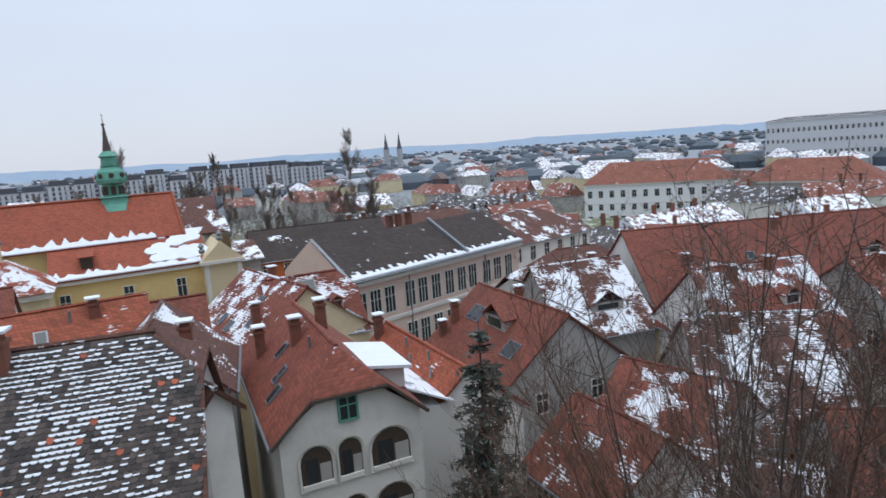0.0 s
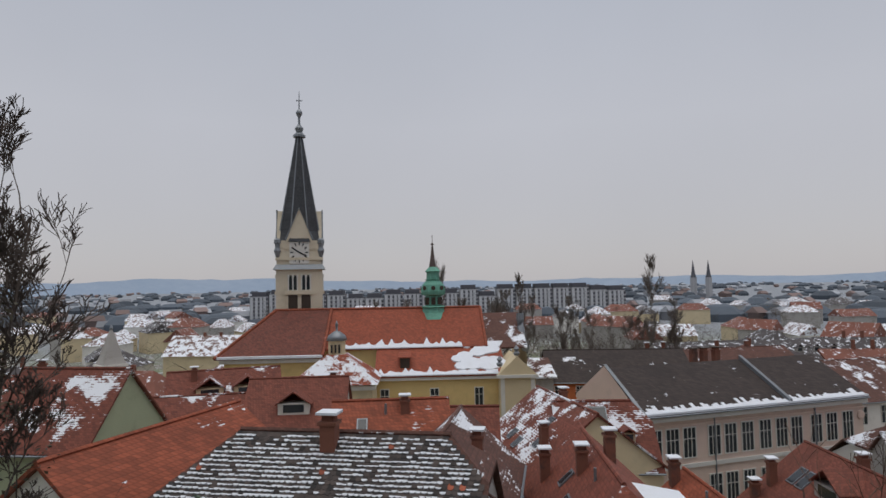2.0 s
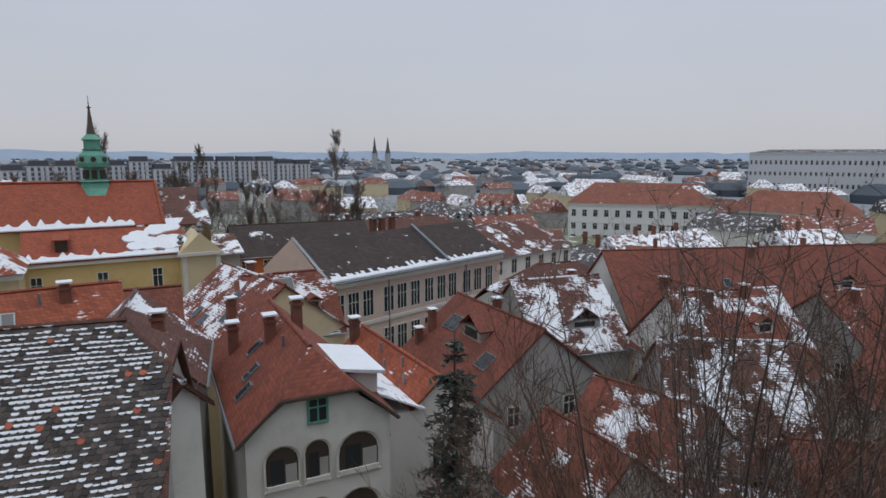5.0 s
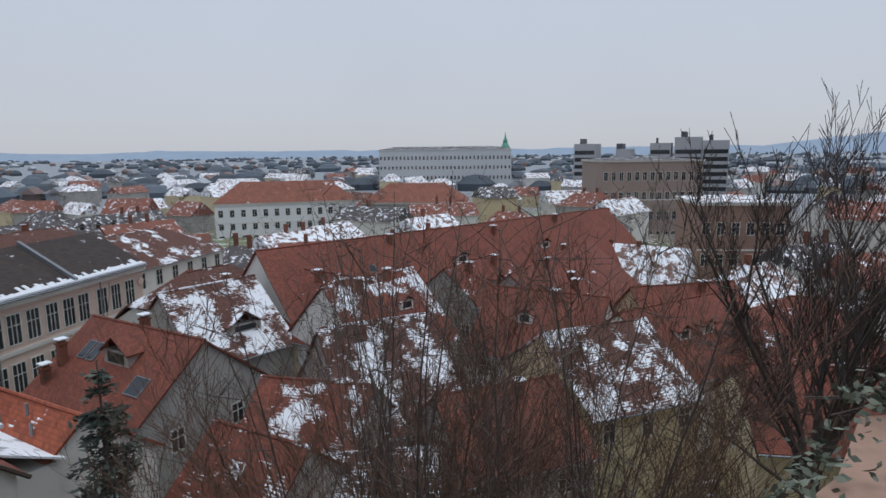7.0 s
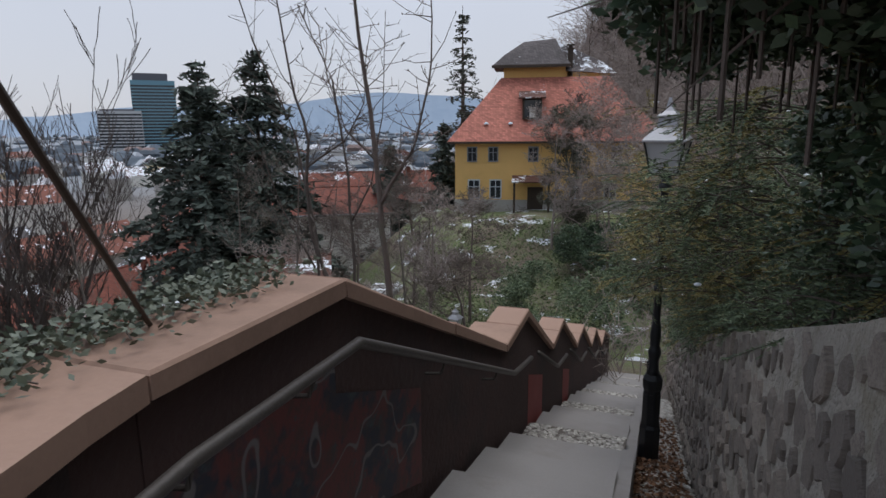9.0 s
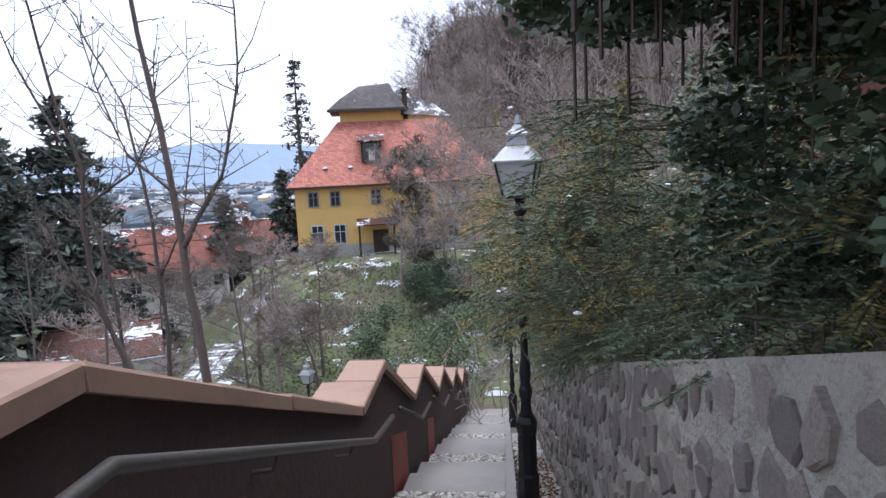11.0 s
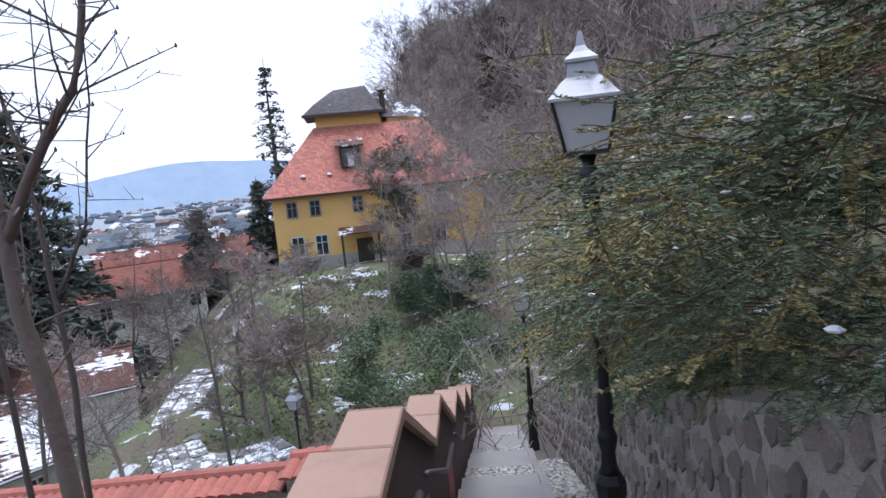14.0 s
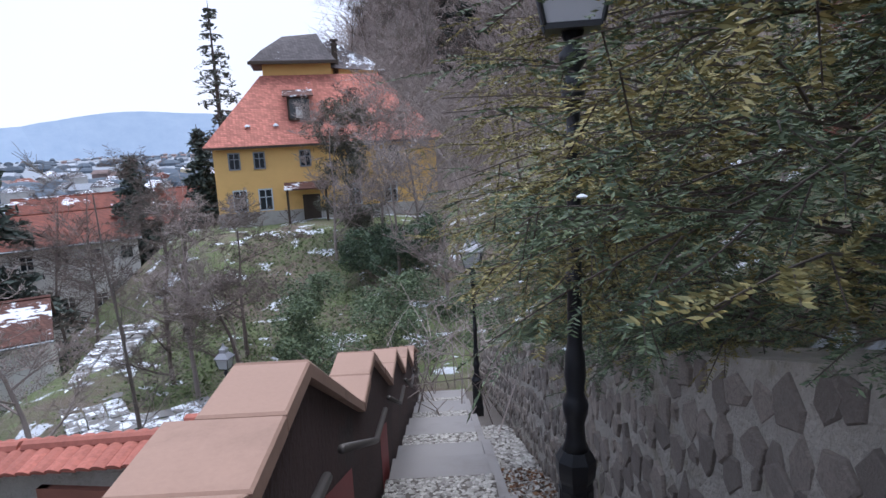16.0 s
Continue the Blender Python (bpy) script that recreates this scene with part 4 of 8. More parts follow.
# ---------------------------------------------------------------- the church
def church():
    o = thing("church", pose(-40.2, -73.04, 6.5, 0, 0, 152.2), "yellow church with steep red roofs edged with snow", "church")
    zb = 6.5

    def slope(nm, ring, mat, parent, th=0.2):
        low = [(x, y, z - th) for x, y, z in ring]
        return part(nm, Shape().hull(low, ring), mat, parent)
    R = 27.65 - zb
    n0, n1, pz = X_NAVE0, X_NAVE1, X_PRES
    # upper nave: walls, then slopes
    part("nave_wall", Shape().box(n0, -6.2, 0, n1, 6.2, 23.0 - zb), plaster_yellow, o)
    slope("nave_roof", [(n0, -6.7, 23.0 - zb), (n1, -6.7, 23.0 - zb), (n1, 0, R), (n0, 0, R)], roof_church, o)
    slope("nave_roof", [(n1, 6.7, 23.0 - zb), (n0, 6.7, 23.0 - zb), (n0, 0, R), (n1, 0, R)], roof_church, o)
    # presbytery with a hipped end
    part("presbytery_wall", Shape().box(pz + 1.0, -7.6, 0, n0, 7.6, 22.2 - zb), plaster_yellow, o)
    slope("presbytery_roof", [(pz, -8.3, 22.3 - zb), (n0, -8.3, 22.3 - zb), (n0, 0, R + 0.05), (pz + 5.6, 0, R + 0.05)], roof_church_old, o)
    slope("presbytery_roof", [(n0, 8.3, 22.3 - zb), (pz, 8.3, 22.3 - zb), (pz + 5.6, 0, R + 0.05), (n0, 0, R + 0.05)], roof_church_old, o)
    slope("presbytery_roof", [(pz, 8.3, 22.3 - zb), (pz, -8.3, 22.3 - zb), (pz + 5.6, 0, R + 0.05)], roof_church_old, o)
    part("cornice", Shape().box(pz + 0.5, -8.0, 21.6 - zb, n0, -7.5, 22.15 - zb), trim_white, o)
    part("snow_edge", Shape().box(pz + 0.4, -8.5, 22.2 - zb, n0, -7.9, 22.5 - zb), snow_mat, o)
    for p, q in (((n0, -8.2, 22.4 - zb), (n0, 0, R + 0.1)), ((pz, -8.3, 22.3 - zb), (pz + 5.6, 0, R + 0.1)), ((n1, -6.7, 23 - zb), (n1, 0, R))):
        part("hip_cap", Shape().tube([p, q], [0.22, 0.22], 6), roof_orange, o)
    part("ridge_cap", Shape().tube([(pz + 5.6, 0, R + 0.05), (n1, 0, R)], [0.2, 0.2], 6), roof_orange, o)
    # south aisle with its lean-to roof and windows
    a0, a1 = X_AISLE0, X_AISLE1
    part("aisle_wall", Shape().box(a0, -11.6, 0, a1, -6.2, 20.3 - zb), plaster_yellow, o)
    slope("aisle_roof", [(a0, -12.1, 20.3 - zb), (a1 + 1, -12.1, 20.3 - zb), (a1 + 1, -6.2, 23.0 - zb), (a0, -6.2, 23.0 - zb)], roof_church, o)
    part("cornice", Shape().box(a0, -12.0, 19.75 - zb, a1, -11.5, 20.2 - zb), trim_white, o)
    rng = random.Random(3)
    # snow lying in scallops along the eaves
    for y0, z0, sl, x0, x1 in ((-12.15, 20.35 - zb, 2.7 / 5.9, a0, a1), (-6.75, 23.02 - zb, 4.6 / 6.7, n0 + 1, n1 - 3)):
        s = Shape()
        n = 40
        pts = []
        for i in range(n + 1):
            w = 0.35 + 0.55 * rng.random() ** 2 + (0.8 if rng.random() < 0.12 else 0)
            pts.append((x0 + (x1 - x0) * i / n, w))
        for (xa, wa), (xb, wb) in zip(pts, pts[1:]):
            ring = [(xa, y0, z0 + 0.05), (xb, y0, z0 + 0.05), (xb, y0 + wb, z0 + wb * sl + 0.08), (xa, y0 + wa, z0 + wa * sl + 0.08)]
            s.hull([(x, y, z - 0.12) for x, y, z in ring], ring)
        part("snow_edge", s, snow_mat, o)
    # snow bank in the valley beside the portal gable
    s = Shape()
    for i in range(26):
        x, y = a1 - 6.5 + rng.random() * 6.8, -11.5 + rng.random() * 7.0
        k = (x - (a1 - 6.5)) / 7
        if y > -11 + 8 * k + 1.5:
            continue
        z = 20.3 - zb + (y + 12.1) * 2.7 / 5.9 + 0.03
        w = 0.5 + rng.random() * 0.9
        ring = [(x + w * math.cos(t) * 1.2, y + w * math.sin(t), z + w * math.sin(t) * 0.46) for t in np.linspace(0, 6.283, 9)[:-1]]
        s.hull(ring, [(p, q, r + 0.16) for p, q, r in ring])
    tagged(part("snow_patch", s, snow_mat, o), kind="stuff")
    for x in (a0 + 1.2, a0 + 7.0, a0 + 12.2):
        if x < a1 - 1:
            window(o, x, -11.62, 16.6 - zb, -90, 0.9, 2.1, None, 1)
    d = part("roof_dormer", Shape().box(a0 + 3.0, -10.6, 20.9 - zb, a0 + 4.1, -8.2, 22.2 - zb), wood_dark, o)
    part("dormer_roof", Shape().hull([(a0 + 2.8, -10.9, 22.2 - zb), (a0 + 4.3, -10.9, 22.2 - zb), (a0 + 4.3, -7.6, 22.5 - zb), (a0 + 2.8, -7.6, 22.5 - zb)], [(a0 + 2.8, -10.9, 22.3 - zb), (a0 + 4.3, -10.9, 22.3 - zb), (a0 + 4.3, -7.6, 22.6 - zb), (a0 + 2.8, -7.6, 22.6 - zb)]), roof_church, d)
    # west front: pedimented portal bay and volute in sheet metal
    p0 = a1
    part("portal_wall", Shape().box(p0, -12.6, 0, p0 + 4.2, -6, 20.2 - zb), plaster_cream, o)
    part("pediment", Shape().hull([(p0 - 0.2, -12.8, 20.2 - zb), (p0 + 4.4, -12.8, 20.2 - zb), (p0 + 2.1, -12.8, 22.4 - zb)][::-1], [(p0 - 0.2, -6, 20.2 - zb), (p0 + 4.4, -6, 20.2 - zb), (p0 + 2.1, -6, 22.4 - zb)][::-1]), plaster_cream, o)
    part("cornice", Shape().box(p0 - 0.3, -13.0, 19.9 - zb, p0 + 4.5, -12.5, 20.25 - zb), trim_white, o)
    for x in (p0 + 0.15, p0 + 3.65):
        part("pilaster", Shape().box(x, -12.75, 0, x + 0.45, -12.55, 19.9 - zb), trim_white, o)
    for x, z in ((p0 + 0.1, 22.0), (p0 + 2.1, 23.2)):
        part("finial", Shape().lathe([(0.25, z - zb - 0.8), (0.4, z - zb - 0.5), (0.15, z - zb - 0.3), (0.35, z - zb), (0.05, z - zb + 0.4)], 8, x, -12.4), metal_grey, o)
    part("west_wall", Shape().poly((n1 + 5.2, 6.2, 0), (n1 + 5.2, -6.2, 0), (n1 + 5.2, -6.2, 21.5 - zb), (n1 + 5.2, -2.5, 25.0 - zb), (n1 + 5.2, 2.5, 26.0 - zb), (n1 + 5.2, 6.2, 22.5 - zb)), plaster_cream, o)
    slope("nave_roof", [(n1, -6.7, 22.8 - zb), (n1 + 5.2, -6.7, 22.8 - zb), (n1 + 5.2, 0, 26.8 - zb), (n1, 0, 26.8 - zb)], roof_brown_m, o)
    arc = [(n1 + 5.0, -6.4 + 4.0 * math.sin(t) * 0.9, 22.6 - zb + 4.2 * (1 - math.cos(t))) for t in np.linspace(0, 1.57, 8)]
    part("volute", Shape().tube(arc, [0.5] * 8, 8), metal_grey, o)
    part("side_house", Shape().box(n1 + 5.4, -4, 0, n1 + 9.0, 5, 18.6 - zb), plaster_grey, o)
    slope("side_roof", [(n1 + 5.0, -4.5, 18.6 - zb), (n1 + 9.4, -4.5, 18.6 - zb), (n1 + 9.4, 1.0, 20.4 - zb), (n1 + 5.0, 1.0, 20.4 - zb)], roof_snow, o)
    # sacristy with a pyramid roof and small lantern
    c = X_ANNEX
    part("sacristy_wall", Shape().box(c - 4.4, -18.4, 0, c + 4.0, -11.6, 20.4 - zb), plaster_cream, o)
    s = Shape()
    base = [(c - 5.0, -19.0, 20.5 - zb), (c + 4.6, -19.0, 20.5 - zb), (c + 4.6, -11.0, 20.5 - zb), (c - 5.0, -11.0, 20.5 - zb)]
    top = [(c - 1.3, -15.6, 23.3 - zb), (c + 0.9, -15.6, 23.3 - zb), (c + 0.9, -13.4, 23.3 - zb), (c - 1.3, -13.4, 23.3 - zb)]
    part("sacristy_roof", s.hull(base, top), tiled("roof_sacristy", (0.3, 0.07, 0.033), 0.2, 0.16, 0.18), o)
    part("cornice", Shape().box(c - 4.7, -18.7, 19.9 - zb, c + 4.3, -11.4, 20.4 - zb), trim_white, o)
    lan = part("lantern", Shape().lathe([(0.95, 23.2 - zb), (0.95, 24.7 - zb), (1.15, 24.8 - zb)], 8, c - 0.2, -14.5), plaster_cream, o)
    part("dome", Shape().lathe([(1.15, 24.8 - zb), (1.0, 25.3 - zb), (0.5, 25.7 - zb), (0.12, 25.9 - zb), (0.12, 26.4 - zb), (0.2, 26.5 - zb), (0.02, 27.0 - zb)], 10, c - 0.2, -14.5), metal_grey, lan, smooth=True)
    for k in range(3):
        part("opening", Shape().box(c - 0.75 + 0.42 * k, -15.5, 23.5 - zb, c - 0.55 + 0.42 * k, -15.35, 24.4 - zb), glass, lan)
    # green copper ridge turret
    g = X_TURRET
    t = part("ridge_turret", Shape().lathe([(2.5, 25.90 - zb), (2.2, 26.37 - zb), (1.7, 26.97 - zb), (1.5, 27.63 - zb), (1.75, 27.77 - zb), (1.5, 27.90 - zb)], 8, g, 0, 0.39), copper, o)
    part("belfry", Shape().lathe([(1.15, 27.90 - zb), (1.15, 29.25 - zb), (1.7, 29.43 - zb), (1.8, 29.88 - zb), (1.55, 30.78 - zb), (1.0, 31.32 - zb), (1.15, 31.50 - zb)], 8, g, 0, 0.39), copper, t)
    part("lantern", Shape().lathe([(0.95, 31.50 - zb), (0.9, 32.43 - zb), (1.15, 32.60 - zb), (0.55, 33.20 - zb)], 8, g, 0, 0.39), copper, t)
    part("needle", Shape().lathe([(0.5, 33.20 - zb), (0.3, 34.44 - zb), (0.1, 36.16 - zb), (0.25, 36.30 - zb), (0.05, 36.52 - zb), (0.03, 37.60 - zb)], 8, g, 0), surface("needle", (0.1, 0.07, 0.06), 0.6), t)
    for k in range(8):
        w = 2 * math.pi * k / 8
        part("louvre", Shape().box(-0.05, -0.28, 28.08 - zb, 0.1, 0.28, 29.07 - zb), wood_dark, t, m=pose(g + 1.1 * math.cos(w), 1.1 * math.sin(w), 0, 0, 0, math.degrees(w)))
        part("roundel", Shape().lathe([(0.3, -0.05), (0.3, 0.08)], 10), wood_dark, t, m=pose(g + 1.62 * math.cos(w), 1.62 * math.sin(w), 30.33 - zb, 0, 90, math.degrees(w)))


X_PRES, X_NAVE0, X_NAVE1, X_AISLE0, X_AISLE1, X_ANNEX, X_TURRET = -25.0, -12.0, 8.2, -5.5, 9.0, -9.2, 1.8


def bell_tower():
    zb = 6.5
    o = thing("bell_tower", pose(-27.01, -84.49, zb, 0, 0, 161.7), "tall cream church tower with a clock and black slate spire", "church tower")
    w = 3.75
    o.scale = (0.83, 0.83, 1)
    part("shaft", Shape().box(-w, -w, 0, w, w, 33.2 - zb), stone_tower, o)
    part("cornice", Shape().hull([(-w - 0.5, -w - 0.5, 33.2 - zb), (w + 0.5, -w - 0.5, 33.2 - zb), (w + 0.5, w + 0.5, 33.2 - zb), (-w - 0.5, w + 0.5, 33.2 - zb)], [(-w, -w, 33.9 - zb), (w, -w, 33.9 - zb), (w, w, 33.9 - zb), (-w, w, 33.9 - zb)]), metal_grey, o)
    part("clock_storey", Shape().box(-w + 0.15, -w + 0.15, 33.8 - zb, w - 0.15, w - 0.15, 37.2 - zb), stone_tower, o)
    part("cornice", Shape().box(-w - 0.1, -w - 0.1, 34.5 - zb, w + 0.1, w + 0.1, 34.85 - zb), stone_tower, o)
    for k in range(4):
        a = pose(0, 0, 0, 0, 0, 90 * k)
        g = part("gable", Shape().hull([(-2.5, -w, 36.0 - zb), (2.5, -w, 36.0 - zb), (2.1, -w, 37.4 - zb), (0.0, -w, 41.6 - zb), (-2.1, -w, 37.4 - zb)][::-1], [(-2.5, -w + 1.6, 36.0 - zb), (2.5, -w + 1.6, 36.0 - zb), (2.1, -w + 1.6, 37.4 - zb), (0.0, -w + 1.6, 41.6 - zb), (-2.1, -w + 1.6, 37.4 - zb)][::-1]), stone_tower, o, m=a)
        part("gable_coping", Shape().tube([(-2.2, -w - 0.05, 37.3 - zb), (0, -w - 0.05, 41.7 - zb), (2.2, -w - 0.05, 37.3 - zb)], [0.14] * 3, 6), metal_grey, g)
        c = part("clock", Shape().box(-1.6, -w - 0.05, 34.0 - zb, 1.6, -w + 0.1, 37.1 - zb), trim_white, o, "white square clock face", m=a)
        for h in range(12):
            t = math.radians(30 * h)
            part("numeral_mark", Shape().box(-0.09, -0.02, -0.22, 0.09, 0.02, 0.22), iron, c, m=pose(1.2 * math.sin(t), -w - 0.07, 35.55 - zb + 1.2 * math.cos(t), 0, math.degrees(t), 0))
        for ang, ln in ((-62, 1.3), (112, 1.25)):
            part("clock_needle", Shape().box(-0.09, -0.02, -0.2, 0.09, 0.02, ln), iron, c, m=pose(0, -w - 0.11, 35.55 - zb, 0, ang, 0))
        for s in (-1, 1):
            part("belfry_opening", Shape().box(s * 1.05 - 0.72, -w - 0.02, 30.4 - zb, s * 1.05 + 0.72, -w + 0.3, 32.4 - zb), glass, o, m=a)
            for q in (-0.72, 0, 0.72):
                part("colonnette", Shape().lathe([(0.16, 30.3 - zb), (0.1, 30.5 - zb), (0.1, 32.0 - zb), (0.17, 32.2 - zb), (0.17, 32.5 - zb)], 8, s * 1.05 + q, -w - 0.08), trim_white, o, m=a)
            part("louvre_panel", Shape().box(s * 1.05 - 0.75, -w - 0.05, 27.0 - zb, s * 1.05 + 0.75, -w + 0.1, 29.7 - zb), wood_dark, o, m=a)
        part("belfry_sill", Shape().box(-2.3, -w - 0.3, 29.8 - zb, 2.3, -w, 30.25 - zb), stone_tower, o, m=a)
        tur = part("corner_turret", Shape().lathe([(0.3, 34.9 - zb), (0.6, 35.8 - zb), (0.4, 36.2 - zb), (0.42, 36.7 - zb), (0.58, 36.8 - zb), (0.58, 37.3 - zb), (0.35, 37.5 - zb)], 8, -w + 0.25, -w + 0.25), metal_grey, o, m=a)
    sp = part("spire", Shape().lathe([(4.3, 37.0 - zb), (3.5, 38.6 - zb), (0.55, 52.4 - zb)], 8, 0, 0, math.pi / 8), slate, o)
    for k in range(8):
        t = 2 * math.pi * k / 8 + math.pi / 8
        part("spire_rib", Shape().tube([(3.52 * math.cos(t), 3.52 * math.sin(t), 38.6 - zb), (0.56 * math.cos(t), 0.56 * math.sin(t), 52.4 - zb)], [0.13, 0.07], 5), metal_grey, sp)
    part("finial", Shape().lathe([(1.05, 52.3 - zb), (1.05, 52.6 - zb), (0.5, 53.0 - zb), (0.75, 53.6 - zb), (0.2, 54.2 - zb), (0.2, 55.2 - zb), (0.55, 55.7 - zb), (0.55, 56.0 - zb), (0.12, 56.5 - zb), (0.05, 59.0 - zb)], 10), metal_grey, sp)
    part("cross", Shape().box(-0.5, -0.05, 57.6 - zb, 0.5, 0.05, 57.75 - zb), metal_grey, sp)


church()
bell_tower()


def stone_turret(x, y, z):
    o = thing("stone_turret", pose(x, y, z, 0, 0, 20), "small pale turret with a pointed stone cap among roofs", "turret")
    part("shaft", Shape().box(-0.9, -0.9, -12, 0.9, 0.9, 0), plaster_grey, o)
    part("ledge", Shape().box(-1.15, -1.15, 0, 1.15, 1.15, 0.25), plaster_white, o)
    part("cap", Shape().lathe([(1.45, 0.25), (1.1, 0.9), (0.35, 3.0), (0.12, 3.5)], 4, turn=0.785), plaster_grey, o)
    part("finial", Shape().lathe([(0.16, 3.5), (0.2, 3.65), (0.05, 3.95)], 8), metal_grey, o)


stone_turret(-3.0, -66.0, 23.6)


# ---------------------------------------------------------------- white house with round-arched loggias
def arch_ring(x, z0, w, h, n=9):
    r = w / 2
    pts = [(x - r, z0), (x + r, z0), (x + r, z0 + h - r)]
    pts += [(x + r * math.cos(t), z0 + h - r + r * math.sin(t)) for t in np.linspace(0, math.pi, n)[1:-1]]
    return pts + [(x - r, z0 + h - r)]


def loggia_house():
    zb = 10.0
    o = house("white house with round-arched loggias and a half-hipped roof", (-21.91, -20.68), 57.0, 11.3, 3.4, 22.85, 19.7, zb, plaster_white, tiled("roof_loggia", (0.22, 0.058, 0.034), 0.03, 0.2, 0.22), hips=(0.0, 1.65), name="loggia_house", skylights=((-1.2, 0.45, 0.6, 1.0), (0.9, 0.6, 0.6, 1.0), (2.0, 0.75, 0.6, 1.0)), chimneys=((-0.5, -0.9, 1.1), (-1.8, 0.7, 1.3), (-3.6, -2.3, 1.4)), vent=((1.6, 0.2),))
    x = 5.65 - 0.2
    for z0, hh in ((17.5, 1.75), (14.9, 1.75)):
        for y, w in ((-1.65, 1.3), (-0.2, 1.0), (1.6, 1.75)):
            ring = arch_ring(y, z0 - zb, w, hh)
            # flat dark sheet on the wall, painted shade in place of a recess
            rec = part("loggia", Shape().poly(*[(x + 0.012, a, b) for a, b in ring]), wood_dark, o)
            outer = [(a + (a - y) * 0.16, b + (0.1 if b > z0 - zb + 0.1 else -0.07)) for a, b in ring]
            s = Shape()
            k = len(ring)
            s.v += [(x + 0.02, a, b) for a, b in ring] + [(x + 0.09, a, b) for a, b in outer]
            s.f += [(i, (i + 1) % k, k + (i + 1) % k, k + i) for i in range(k)]
            part("arch_trim", s, trim_white, rec)
            part("loggia_window", Shape().box(x + 0.014, y - w * 0.34, z0 - zb + 0.1, x + 0.03, y + w * 0.05, z0 - zb + hh * 0.7), glass, rec)
            part("loggia_back", Shape().box(x + 0.013, y + w * 0.1, z0 - zb + 0.05, x + 0.022, y + w * 0.46, z0 - zb + hh * 0.55), plaster_grey, rec)
            part("parapet", Shape().box(x - 0.05, y - w / 2, z0 - zb - 0.06, x + 0.1, y + w / 2, z0 - zb + 0.16), plaster_white, rec)
    window(o, x + 0.02, -0.12, 20.1 - zb, 0, 0.7, 0.95, copper)
    part("fascia", Shape().tube([(x + 0.2, -3.4, 19.62 - zb), (x + 0.2, -1.65, 21.22 - zb), (x + 0.2, 1.65, 21.22 - zb), (x + 0.2, 3.4, 19.62 - zb)], [0.09] * 4, 5), wood_dark, o)
    part("shed_dormer", Shape().box(0.6, 0.7, 20.3 - zb, 4.0, 3.0, 21.3 - zb), plaster_white, o)
    part("dormer_roof", Shape().hull([(0.3, 0.3, 21.75 - zb), (4.3, 0.3, 21.75 - zb), (4.3, 3.3, 21.2 - zb), (0.3, 3.3, 21.2 - zb)], [(0.3, 0.3, 21.9 - zb), (4.3, 0.3, 21.9 - zb), (4.3, 3.3, 21.35 - zb), (0.3, 3.3, 21.35 - zb)]), snow_mat, o)
    part("terrace_roof", Shape().hull([(-1.5, 3.2, 19.9 - zb), (3.6, 3.2, 19.9 - zb), (3.6, 5.6, 18.7 - zb), (-1.5, 5.6, 18.7 - zb)], [(-1.5, 3.2, 20.0 - zb), (3.6, 3.2, 20.0 - zb), (3.6, 5.6, 18.8 - zb), (-1.5, 5.6, 18.8 - zb)]), surface("metal_snow", (0.3, 0.32, 0.34), 0.5, 0.15, 1.5, 30, snow=0.3), o)
    part("terrace_wall", Shape().box(-1.3, 3.0, 0, 3.4, 5.3, 18.7 - zb), plaster_white, o)


loggia_house()

# ---------------------------------------------------------------- stairway, parapet and retaining wall
X_IN, X_OUT, X_CURB, X_WALL = -2.475, -2.93, -1.30, -0.62
PERIOD, DROP, Y_STEP = 2.95, 1.03, 4.15


def tread_height(y):
    """Height of the walking surface along the stairway."""
    if y < Y_STEP:
        return 29.3 - 0.29 * max(0, y - 1.5)
    k, q = divmod(y - Y_STEP, PERIOD)
    z = 28.42 - DROP * k
    if q < 1.05:
        return z - 0.14 * q / 1.05
    if q < 2.0:
        return z - 0.29 - 0.17 * (q - 1.05)
    return z - 0.63 - 0.17 * (q - 2.0)


